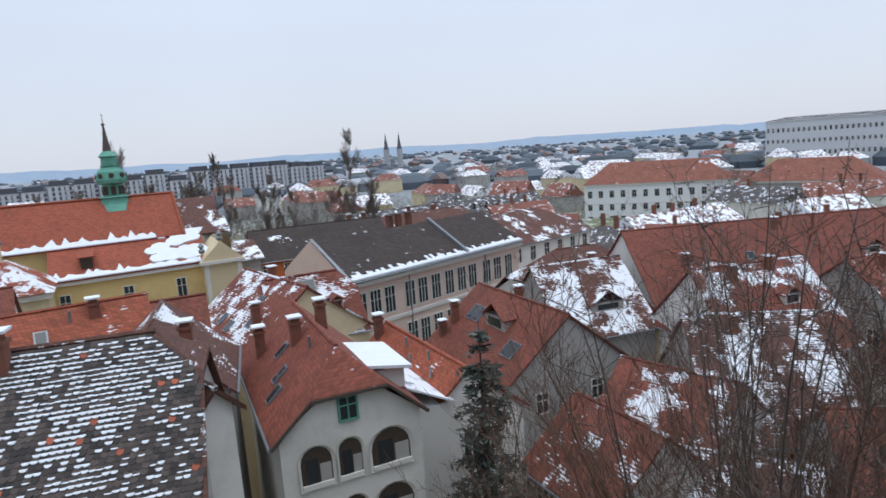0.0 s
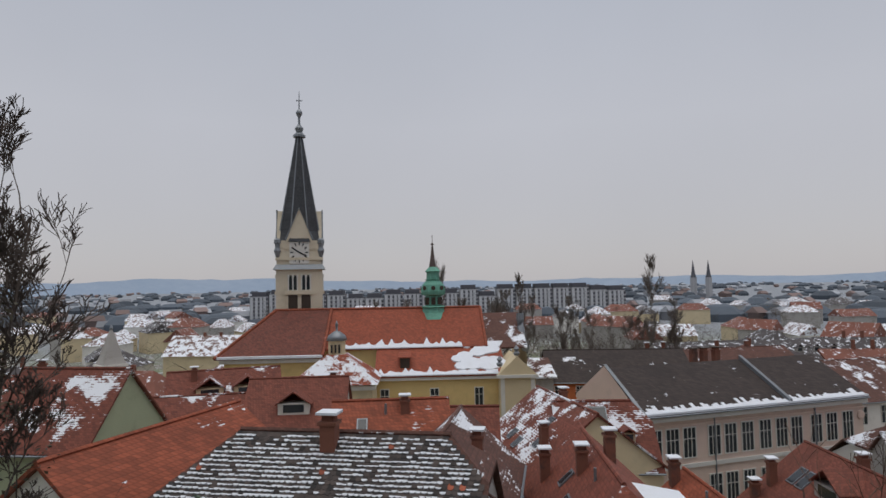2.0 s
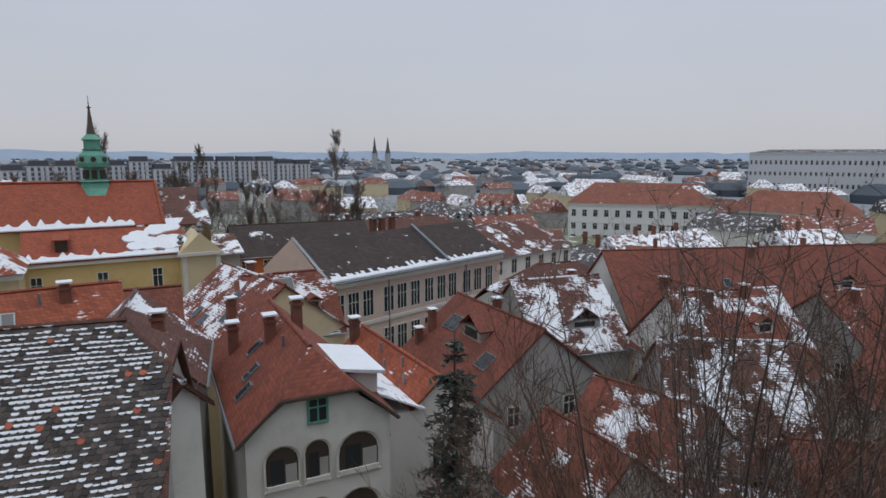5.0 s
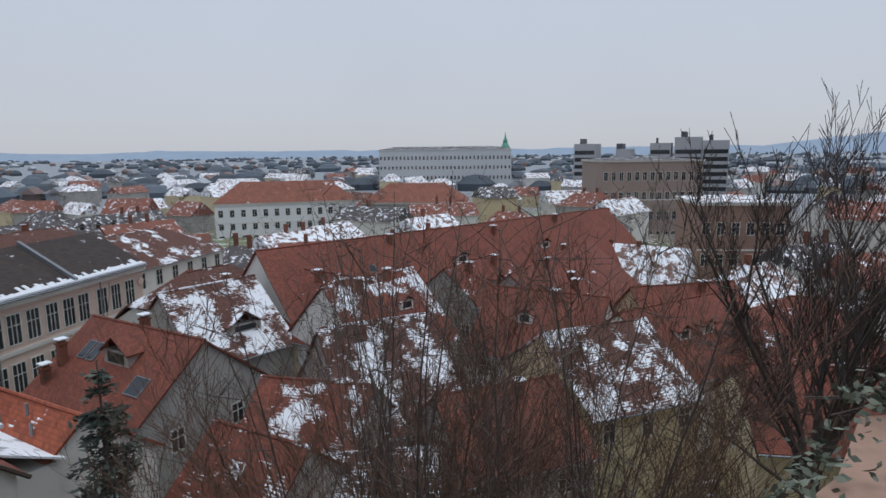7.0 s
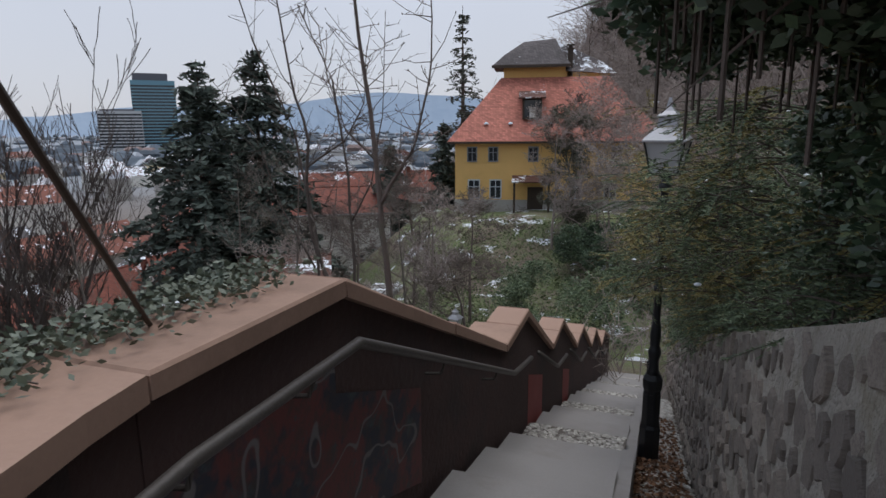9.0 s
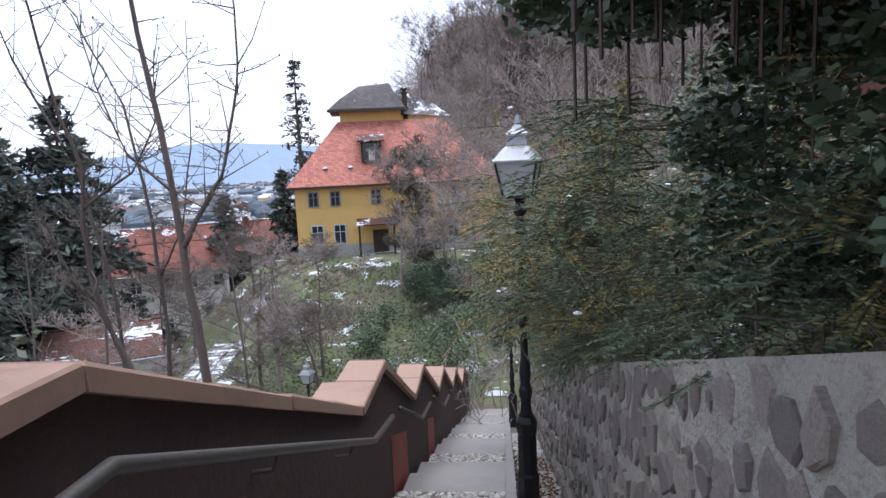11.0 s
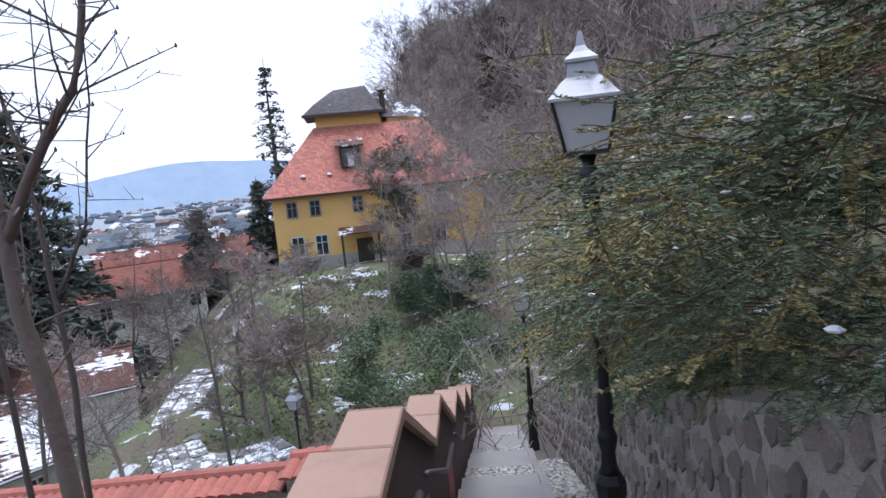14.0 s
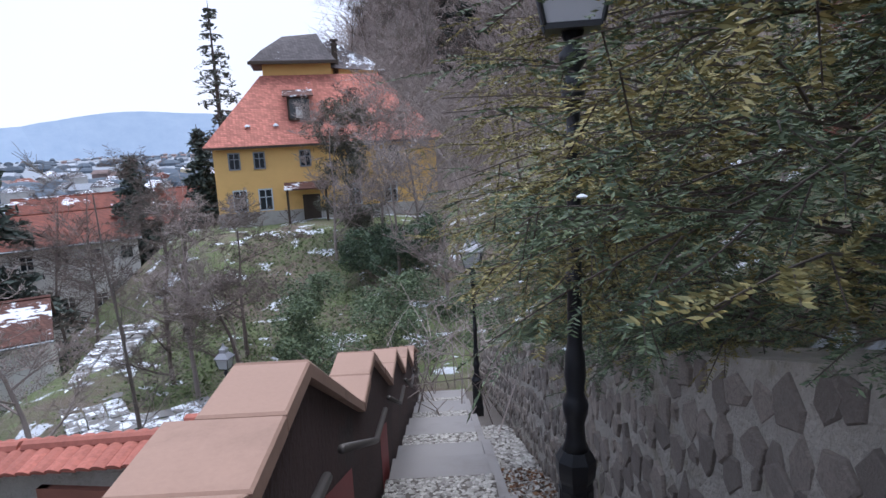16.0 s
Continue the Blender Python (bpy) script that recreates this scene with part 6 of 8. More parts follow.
# ---------------------------------------------------------------- ochre house above the garden
def ochre_house():
    zb = 24.2
    o = thing("ochre_house", pose(-16.6, 47.0, zb, 0, 0, 12), "ochre house with a big pink-red hipped roof and dark upper roof", "house")
    L, D, h = 15.5, 12.0, 5.6
    part("wall", Shape().box(0, 0, -2, L, D, h), plaster_house, o)
    part("wall_base", Shape().box(-0.06, -0.06, -2, L + 0.06, 0.05, 1.0), plaster_grey, o)
    e = 0.55
    low = [(-e, -e, h - 0.05), (L + e, -e, h - 0.05), (L + e, D + e, h - 0.05), (-e, D + e, h - 0.05)]
    i = 3.4
    mid = [(i * 0.45, i * 0.55, h + 2.6), (L - i * 0.45, i * 0.55, h + 2.6), (L - i * 0.45, D - i * 0.55, h + 2.6), (i * 0.45, D - i * 0.55, h + 2.6)]
    top = [(i, i + 0.6, h + 5.0), (L - i, i + 0.6, h + 5.0), (L - i, D - i - 0.6, h + 5.0), (i, D - i - 0.6, h + 5.0)]
    s = Shape()
    s.v = low + mid + top
    for a in (0, 4):
        for k in range(4):
            j = (k + 1) % 4
            s.f.append((a + k, a + j, a + 4 + j, a + 4 + k))
    s.f += [(3, 2, 1, 0), (8, 9, 10, 11)]
    rf = part("roof", s, roof_house, o)
    part("eaves_board", Shape().box(-e, -e - 0.03, h - 0.22, L + e, -e + 0.05, h - 0.06), wood_dark, rf)
    part("attic_wall", Shape().box(3.6, 4.1, h + 4.9, 8.6, 8.2, h + 6.2), plaster_house, o)
    part("attic_wall", Shape().box(8.6, 4.6, h + 4.9, 12.2, 8.0, h + 5.5), plaster_house, o)
    lo = [(2.7, 3.2, h + 5.9), (9.0, 3.2, h + 5.9), (9.0, 9.0, h + 5.9), (2.7, 9.0, h + 5.9)]
    md = [(3.6, 4.1, h + 6.8), (8.4, 4.1, h + 6.8), (8.4, 8.2, h + 6.8), (3.6, 8.2, h + 6.8)]
    tp = [(5.2, 5.6, h + 8.0), (7.8, 5.6, h + 8.2), (7.8, 6.6, h + 8.2), (5.2, 6.6, h + 8.0)]
    s = Shape()
    s.v = lo + md + tp
    for a in (0, 4):
        for k in range(4):
            j = (k + 1) % 4
            s.f.append((a + k, a + j, a + 4 + j, a + 4 + k))
    s.f += [(3, 2, 1, 0), (8, 9, 10, 11)]
    up = part("upper_roof", s, tiled("upper_roof", (0.1, 0.085, 0.085), 0.05, 0.2, 0.22), o, "dark upper roof dusted with snow")
    part("upper_roof", Shape().hull([(8.4, 4.2, h + 5.5), (12.8, 4.2, h + 5.2), (12.8, 8.4, h + 5.2), (8.4, 8.4, h + 5.5)], [(7.6, 5.8, h + 8.1), (11.5, 5.8, h + 6.4), (11.5, 6.6, h + 6.4), (7.6, 6.6, h + 8.1)]), tiled("upper_roof_snowy", (0.12, 0.1, 0.1), 0.15, 0.2, 0.22), o)
    part("eaves_board", Shape().box(2.65, 3.15, h + 5.72, 9.05, 3.3, h + 5.95), wood_dark, up)
    chimney(o, 9.0, 4.8, h + 5.0, h + 7.4, 0.4, 0.4, wood_dark, False)
    for x in (1.35, 3.0, 6.1, 9.4, 12.4):
        window(o, x, -0.02, 4.05, -90, 0.62, 1.0, metal_grey)
    pale_blue = surface("pale_blue_paint", (0.5, 0.56, 0.6), 0.7, 0.1, 2.0, 20)
    for x in (1.5, 3.2, 9.4, 12.0):
        window(o, x, -0.02, 1.15, -90, 0.78, 1.35, pale_blue)
    for y in (2.5, 6, 9):
        window(o, -0.02, y, 3.35, 180, 0.8, 1.25)
    d = part("door", Shape().box(5.7, -0.08, -0.4, 6.9, 0.02, 2.0), wood_dark, o)
    part("porch_roof", Shape().hull([(4.5, -1.5, 2.45), (7.5, -1.5, 2.45), (7.5, 0, 2.8), (4.5, 0, 2.8)], [(4.5, -1.5, 2.55), (7.5, -1.5, 2.55), (7.5, 0, 2.92), (4.5, 0, 2.92)]), roof_brown_m, o)
    for x in (4.7, 7.3):
        part("porch_post", Shape().box(x - 0.08, -1.4, -1.5, x + 0.08, -1.24, 2.45), wood_dark, o)
    dm = part("roof_dormer", Shape().box(5.2, 0.7, h + 1.6, 6.7, 2.7, h + 3.2), wood_dark, rf)
    part("dormer_opening", Shape().box(5.35, 0.64, h + 1.75, 6.55, 0.7, h + 3.05), glass, dm)
    part("dormer_curtain", Shape().box(5.75, 0.6, h + 1.75, 6.2, 0.64, h + 2.5), trim_white, dm)
    part("dormer_roof", Shape().hull([(4.9, 0.1, h + 3.15), (7.0, 0.1, h + 3.15), (7.0, 3.0, h + 3.75), (4.9, 3.0, h + 3.75)], [(4.9, 0.1, h + 3.25), (7.0, 0.1, h + 3.25), (7.0, 3.0, h + 3.87), (4.9, 3.0, h + 3.87)]), roof_brown_m, dm)
    for x in (2.4, 4.3, 7.4, 8.6):
        part("roof_snow", Shape().lathe([(0.2, h + 1.25), (0.16, h + 1.36), (0.05, h + 1.42)], 7, x, 0.55), snow_mat, rf)
    part("terrace_wall", Shape().box(-1.5, -3.4, -2.0, 14, -3.0, -0.2), plaster_grey, o)
    part("snow_ledge", Shape().box(4.5, -3.5, -0.2, 14, -2.9, -0.08), snow_mat, o)


ochre_house()

# a dark-roofed shed above the hedge, and a cable that runs down beside the stairway
o = thing("shed", pose(6.6, 14.0, 30.1, 0, 0, 20), "brown wooden shed with a snow-covered roof in the hedge", "shed")
part("wall", Shape().box(-0.8, -2.2, -3.5, 3.5, 2.2, 2.9), brick_chim, o)
part("roof", Shape().hull([(-1.4, -2.8, 2.75), (4.2, -2.8, 4.4), (4.2, 2.8, 4.4), (-1.4, 2.8, 2.75)], [(-1.4, -2.8, 2.9), (4.2, -2.8, 4.55), (4.2, 2.8, 4.55), (-1.4, 2.8, 2.9)]), snow_mat, o)
o = thing("guy_wire", pose(-1.08, 0.55, 32.05), "dark taut cable running down to an anchor in the slope", "cable")
part("cable", Shape().tube([(5.1, -6.6, 5.5), (0, 0, 0), (-3.57, 4.62, -3.85), (-7.65, 9.9, -8.25)], [0.0095] * 4, 6), wood_dark, o)
part("sleeve", Shape().tube([(-4.6, 5.94, -4.96), (-7.6, 9.8, -8.2)], [0.018, 0.018], 6), iron, o)


# ---------------------------------------------------------------- garden path of snowy slabs
def garden_path():
    o = thing("garden_path", pose(0, 0, 0), "winding path of stone slabs under thin snow", "path")
    tagged(o, kind="structure")
    way = [(-9.3, 23.6), (-10.3, 22.7), (-11.4, 22.3), (-12.5, 22.8), (-13.5, 24.2), (-14.5, 26.2), (-15.4, 28.6), (-16.0, 31.0), (-16.4, 34.0)]
    rng = random.Random(9)
    snowy = surface("path_slab", (0.24, 0.23, 0.22), 0.9, 0.2, 2, 30, snow=0.22)
    for (ax, ay), (bx, by) in zip(way, way[1:]):
        for k in range(5):
            t = k / 5
            x, y = ax + (bx - ax) * t, ay + (by - ay) * t
            yaw = math.degrees(math.atan2(by - ay, bx - ax)) + rng.uniform(-6, 6)
            z = float(ground_height(x, y)) + 0.08
            for q in (-0.62, 0.0, 0.62):
                w, l = 0.29 + rng.uniform(-0.03, 0.01), 0.24 + rng.uniform(-0.03, 0.01)
                part("path_slab", Shape().box(-l, -w, -0.5, l, w, 0.1), snowy, o, m=pose(x, y, z, 0, 0, yaw) @ pose(0, q, rng.uniform(-0.03, 0.03)))


garden_path()

# ---------------------------------------------------------------- trees and bushes
def limbs(seed, height, spread, levels=3, lean=(0, 0), r0=0.1, forks=(5, 9), upright=0.5, start=0.3, droop=0.0, wob=1.0, rmin=0.0035, blen=1.0, thin=0.55):
    """The trunk, and the limbs and twigs, of a bare tree standing at the origin."""
    rng = random.Random(seed)
    trunk, crown, tips = Shape(), Shape(), []

    def branch(p, d, length, r, level):
        n = 5 if level < 2 else 3
        pts, rad = [p], [r]
        q = p
        for i in range(n):
            d = (d + Vector((rng.uniform(-1, 1), rng.uniform(-1, 1), rng.uniform(-0.6, 1) * upright - droop)) * (0.16 + 0.05 * level) * (wob if level == 0 else 1)).normalized()
            q = q + d * length / n
            pts.append(q)
            rad.append(max(rmin, r * (1 - 0.82 * (i + 1) / n)))
        (trunk if level == 0 else crown).tube(pts, rad, 7 if level == 0 else (5 if level == 1 else 3), level == 0)
        if level >= levels:
            tips.append(q)
            return
        for k in range(rng.randint(*forks)):
            f = rng.uniform(start if level == 0 else 0.2, 0.98)
            i = min(n - 1, int(f * n))
            at = pts[i].lerp(pts[i + 1], f * n - i)
            out = Vector((rng.uniform(-1, 1), rng.uniform(-1, 1), rng.uniform(-0.2, 0.5))).normalized()
            branch(at, (d * upright + out * spread).normalized(), length * (blen if level == 0 else 1) * rng.uniform(0.35, 0.6) * (1.15 - 0.4 * f), rad[i] * (thin if level == 0 else 0.55), level + 1)
    branch(Vector((0, 0, -0.4)), Vector((lean[0], lean[1], 1)).normalized(), height, r0, 0)
    return trunk, crown, tips


def bare_tree(label, x, y, z=None, height=6.0, spread=0.8, seed=1, mat=None, group="", **kw):
    z = float(ground_height(x, y)) if z is None else z
    t, c, tips = limbs(seed, height, spread, **kw)
    o = thing("bare_tree", pose(x, y, z), label, "tree", group)
    part("trunk", t, mat or bark, o)
    part("crown", c, mat or bark, o)
    return o, tips


def copies(proto, spots, group, rng):
    for x, y, s in spots:
        c = copy_thing(proto, pose(x, y, float(ground_height(x, y)), 0, 0, rng.uniform(0, 360)) @ Matrix.Scale(s, 4))
        c.scale = (s, s, s)


SHOOTS = []
rng = random.Random(21)
# brushwood on the slope below the parapet: thin upright saplings
brush = []
for k in range(6):
    o, _ = bare_tree("thin reddish bare sapling in the brushwood", -7.0 - 0.6 * k, 3.0 + 1.3 * k, height=5.2 + 0.3 * k, spread=0.55, seed=40 + k, mat=bark_red, group="brushwood saplings", levels=3, r0=0.034, forks=(4, 6), upright=0.95, start=0.25)
    brush.append(o)
spots = []
while len(spots) < 90:
    a, d = radians(rng.uniform(68, 122)), rng.uniform(6.5, 17)
    x, y = -1.2 - math.sin(a) * d, 0.5 + math.cos(a) * d
    if math.degrees(a) > 108 and rng.random() < 0.6:
        continue
    g = float(ground_height(x, y))
    want = 30.6 - d * math.tan(radians(rng.uniform(2, 13))) if math.degrees(a) < 104 else 30.6 - d * math.tan(radians(rng.uniform(13, 22)))
    s = (want - g) / 8.2
    if 0.35 < s < 1.7:
        spots.append((x, y, s))
for i, q in enumerate(spots):
    copies(brush[i % 6], [q], "brushwood saplings", rng)

# upright dark stems that stand out above the brushwood
shoots = random.Random(64)
for k in range(30):
    a, d = radians(shoots.uniform(72, 103)), shoots.uniform(4.5, 10)
    x, y = -1.2 - math.sin(a) * d, 0.5 + math.cos(a) * d
    z = float(ground_height(x, y)) - 0.2
    top = 31.0 - d * math.tan(radians(shoots.uniform(3, 11)))
    lean = Vector((shoots.uniform(-0.12, 0.12), shoots.uniform(-0.16, 0.16), 0))
    pts = [(x, y, z)]
    for q in (0.3, 0.55, 0.8, 1.0):
        h = (top - z) * q
        pts.append((x + lean.x * h * q + shoots.uniform(-0.06, 0.06), y + lean.y * h * q + shoots.uniform(-0.06, 0.06), z + h))
    f = shoots.uniform(0.45, 0.7)
    i = 2
    fork = [pts[i], tuple(Vector(pts[i]) + Vector((shoots.uniform(-0.4, 0.4), shoots.uniform(-0.4, 0.4), (top - z) * 0.18))), tuple(Vector(pts[i]) + Vector((shoots.uniform(-0.7, 0.7), shoots.uniform(-0.7, 0.7), (top - z) * 0.4)))]
    SHOOTS.append(([(pts, 0.02 * shoots.uniform(0.7, 1.2)), (fork, 0.01)], 300 + k))

# tangled undergrowth on the slope
def thicket(label, n, area, size, seed, mat, hgt=1.2, name="undergrowth", thick=1.0):
    r = random.Random(seed)
    s = Shape()
    for _ in range(n):
        x, y = area(r)
        z = float(ground_height(x, y))
        d = Vector((r.uniform(-1, 1), r.uniform(-1, 1), r.uniform(0.4, 2.0))).normalized()
        p = Vector((x, y, z - 0.1))
        L = size * r.uniform(0.5, 1.4) * hgt
        m1 = p + d * L * 0.5 + Vector((r.uniform(-0.1, 0.1), r.uniform(-0.1, 0.1), 0.05)) * L
        e = p + d * L + Vector((r.uniform(-0.3, 0.3), r.uniform(-0.3, 0.3), -0.15)) * L
        s.tube([p, m1, e], [0.012 * thick, 0.008 * thick, 0.004 * thick], 3, False)
        for k in range(3):
            b = m1.lerp(e, r.random())
            s.tube([b, b + Vector((r.uniform(-1, 1), r.uniform(-1, 1), r.uniform(-0.3, 1))) * L * 0.3], [0.006 * thick, 0.003 * thick], 3, False)
    ob = new(name, s.mesh(name, mat))
    tagged(ob, label, "undergrowth", kind="stuff")


def slope_area(r):
    a, d = radians(r.uniform(60, 128)), r.uniform(5, 24)
    return -1.2 - math.sin(a) * d, 0.5 + math.cos(a) * d


def garden_area(r):
    return r.uniform(-22, -3.5), r.uniform(11, 42)


def wood_area(r):
    return r.uniform(-3, 30), r.uniform(14, 80)


thicket("dense reddish brown winter undergrowth on the slope", 5600, slope_area, 1.3, 3, bark_red, 1.3)
thicket("grey winter undergrowth round the garden", 2200, garden_area, 0.9, 4, twig_grey)
thicket("dense grey-brown wood on the hill behind the house", 8500, lambda r: (r.uniform(-24, 60), r.uniform(64, 130)), 5.0, 6, twig_grey, 1.3, "hill_brushwood", 5.0)
thicket("brown winter undergrowth under the wooded hill", 3600, wood_area, 2.4, 5, twig_grey, 1.3, "undergrowth", 1.8)
def town_area(r):
    a, d = radians(r.uniform(18, 185) if r.random() < 0.5 else r.gauss(137, 9)), r.uniform(95, 330)
    return -math.sin(a) * d, math.cos(a) * d


thicket("brown bare trees standing between the town houses", 2600, town_area, 7.0, 15, bark, 1.2, "town_trees", 5.5)
# litter leaves and ground ivy on the slopes
for nm, area, n, size, mat, lab, seed in (("ground_ivy", lambda r: (r.uniform(-14, -3.4), r.uniform(24, 44)), 12000, 0.09, varied("moss_leaf", (0.11, 0.15, 0.06), 0.4, 0.8, (0.2, 0.24, 0.1)), "dark green ivy covering the garden bank", 7), ("dead_leaves", slope_area, 9000, 0.08, litter, "dead brown leaves hanging in the brushwood", 8), ("ground_ivy", garden_area, 6000, 0.07, MATS["moss_leaf"], "low green plants and moss in the garden", 9)):
    r = random.Random(seed)
    pts = []
    for _ in range(n):
        x, y = area(r)
        pts.append((x, y, float(ground_height(x, y)) + abs(r.gauss(0, 0.35 if nm == "dead_leaves" else 0.16))))
    tagged(new(nm, quads(nm, np.array(pts), size, mat, 0.4, 1.0, seed)), lab, "ground cover", kind="stuff")

# single trees


def fan_tree(label, x, y, z, height, seed, mat, stems=7, open_by=0.42):
    """A broad tree whose trunk divides low into many rising limbs, with a fine upright crown."""
    r = random.Random(seed)
    o = thing("bare_tree", pose(x, y, z), label, "tree")
    part("trunk", Shape().tube([(0, 0, -1), (0.05, 0, height * 0.12), (0.1, 0.05, height * 0.27)], [0.42, 0.34, 0.26], 9), mat, o)
    twig = Shape()

    def grow(p, d, L, rad, level, sh):
        n = 5
        pts, rr2 = [p], [rad]
        for i in range(n):
            d = (d + Vector((r.uniform(-1, 1), r.uniform(-1, 1), r.uniform(-0.2, 0.9))) * 0.13).normalized()
            pts.append(pts[-1] + d * L / n)
            rr2.append(max(0.012, rad * (1 - 0.8 * (i + 1) / n)))
        sh.tube(pts, rr2, 6 if level == 0 else 3, False)
        if level < 3:
            for _ in range((11, 7, 5)[level]):
                f = r.uniform(0.22, 0.98) * n
                i = min(n - 1, int(f))
                w = r.uniform(0, 6.283)
                out = Vector((math.cos(w), math.sin(w), 0.25))
                grow(pts[i].lerp(pts[i + 1], f - i), (d * 0.75 + out * 0.62 + Vector((0, 0, 0.35))).normalized(), L * r.uniform(0.32, 0.5), rr2[i] * 0.5, level + 1, twig)
    for k in range(stems):
        w = 6.283 * k / stems + r.uniform(-0.3, 0.3)
        t = open_by * r.uniform(0.5, 1.25)
        limb = Shape()
        grow(Vector((0.08, 0.03, height * r.uniform(0.17, 0.27))), Vector((math.cos(w) * t, math.sin(w) * t, 1)).normalized(), height * r.uniform(0.6, 0.76), 0.17, 0, limb)
        part("limb", limb, mat, o)
    part("crown", twig, mat, o)


fan_tree("broad bare tree dividing low into many rising limbs", -22.6, 15.0, 14.0, 15.9, 3, surface("dark_bark", (0.075, 0.058, 0.052), 0.95, 0.35, 3.0, 35))
bare_tree("second bare tree with many twigs on the slope", -26.5, 17.5, None, 12.0, 0.95, 13, bark, levels=4, rmin=0.011, r0=0.26, forks=(6, 8), upright=0.6, start=0.25)


def stem_tree(label, stems, seed, mat, twigs=1.0, reach=0.35):
    """A young tree: bent tapering stems, each given as points with the radius at its foot, and short budded side twigs."""
    r = random.Random(seed)
    x, y, z = stems[0][0][0]
    o = thing("bare_tree", pose(x, y, z), label, "tree")
    foot = Vector((x, y, z))
    for k, (pts, r0) in enumerate(stems):
        pts = [Vector(p) - foot for p in pts]
        fine = []
        for a, b in zip(pts, pts[1:]):
            fine += [a.lerp(b, q / 3) + Vector((r.uniform(-1, 1), r.uniform(-1, 1), 0)) * (0.012 if q else 0.0) for q in range(3)]
        fine.append(pts[-1])
        n = len(fine)
        rad = [max(0.004, r0 * (1 - 0.8 * i / (n - 1))) for i in range(n)]
        part("trunk" if k == 0 else "stem", Shape().tube(fine, rad, 8), mat, o, "", True)
        tw = Shape()
        for i in range(1 if k else n // 3, n - 1):
            for _ in range(int(3 * twigs + r.random())):
                a = fine[i].lerp(fine[i + 1], r.random())
                d = Vector((r.uniform(-1, 1), r.uniform(-1, 1), r.uniform(-0.1, 0.9))).normalized()
                L = reach * r.uniform(0.3, 1.3)
                m = a + d * L * 0.5 + Vector((0, 0, 0.04 * L))
                e = a + d * L + Vector((r.uniform(-0.1, 0.1), r.uniform(-0.1, 0.1), r.uniform(0, 0.3))) * L
                tw.tube([a, m, e], [0.005, 0.0035, 0.002], 4, False)
                for q in range(r.randint(1, 4)):
                    c = a.lerp(e, r.uniform(0.3, 1.0))
                    tw.tube([c, c + Vector((r.uniform(-1, 1), r.uniform(-1, 1), r.uniform(-0.2, 1))) * L * 0.3], [0.003, 0.0015], 3, False)
                tw.lathe([(0.002, e.z - 0.006), (0.006, e.z), (0.001, e.z + 0.012)], 5, e.x, e.y)
        tagged(part("twig_growth", tw, mat, o), kind="stuff")


young_bark = surface("young_bark", (0.15, 0.115, 0.1), 0.95, 0.35, 6.0, 45, (0.12, 0.13, 0.08), 0.4, relief=0.7)
stem_tree("young bare tree with a forked pale brown stem beside the parapet", [
    ([(-3.2, 5.95, 26.0), (-3.27, 5.92, 28.4), (-3.31, 5.9, 29.51), (-3.37, 5.9, 30.24), (-3.44, 5.9, 31.04), (-3.55, 5.9, 31.9), (-3.62, 5.95, 33.2)], 0.042),
    ([(-3.37, 5.9, 30.22), (-3.2, 5.88, 30.48), (-3.06, 5.9, 30.68), (-2.98, 5.9, 30.96), (-2.89, 5.92, 31.4), (-2.87, 5.9, 32.4)], 0.02),
    ([(-3.4, 5.9, 30.6), (-3.62, 5.8, 30.85), (-3.75, 5.75, 31.3), (-3.78, 5.7, 31.7)], 0.01)], 5, young_bark, 0.8)
stem_tree("dark leaning bare sapling with a few yellow leaves at the parapet", [
    ([(-3.3, 6.45, 26.2), (-3.97, 6.4, 28.85), (-4.17, 6.4, 29.23), (-4.38, 6.4, 29.83), (-4.42, 6.4, 30.35), (-4.37, 6.4, 30.75), (-4.54, 6.4, 31.4), (-4.6, 6.3, 32.2)], 0.034),
    ([(-4.4, 6.4, 30.5), (-3.95, 6.35, 30.75), (-3.7, 6.3, 31.1), (-3.65, 6.3, 31.6)], 0.012)], 8, bark, 0.9, 0.45)
stem_tree("slender bare sapling with crooked twigs on the slope", [
    ([(-4.9, 8.1, 25.5), (-4.85, 8.0, 27.6), (-4.78, 8.0, 29.1), (-4.82, 8.0, 30.26), (-5.02, 8.05, 31.46), (-5.5, 8.1, 32.4)], 0.032),
    ([(-4.8, 8.0, 29.7), (-4.5, 8.0, 30.2), (-4.3, 7.95, 31.0), (-4.2, 7.9, 32.2)], 0.014)], 9, bark, 1.0, 0.5)
stem_tree("thin bare sapling with a bent top on the slope", [
    ([(-5.6, 8.4, 25.2), (-5.5, 8.3, 27.5), (-5.45, 8.2, 29.4), (-5.7, 8.2, 30.8), (-6.2, 8.1, 32.0), (-6.5, 8.1, 33.0)], 0.03),
    ([(-5.5, 8.2, 29.0), (-5.9, 8.1, 29.8), (-6.2, 8.0, 30.8), (-6.9, 8.0, 31.6)], 0.014)], 10, bark, 1.1, 0.6)
for stems, seed in SHOOTS:
    stem_tree("dark upright bare shoot above the brushwood", stems, seed, bark, 0.8, 0.55)
for k, (x, y, h, z) in enumerate(((-8.6, 12.2, 7.6, 24.2), (-7.0, 14.8, 6.6, 24.0), (-11.4, 14.0, 8.0, 23.2), (-12.2, 10.5, 8.0, 23.0))):
    bare_tree("thin bare tree with pale twigs in the garden", x, y, z, h * 0.85, 0.6, 60 + k, bark_grey, levels=3, r0=0.05, forks=(7, 10), upright=0.55, start=0.25, blen=0.45, wob=0.4, thin=0.32)
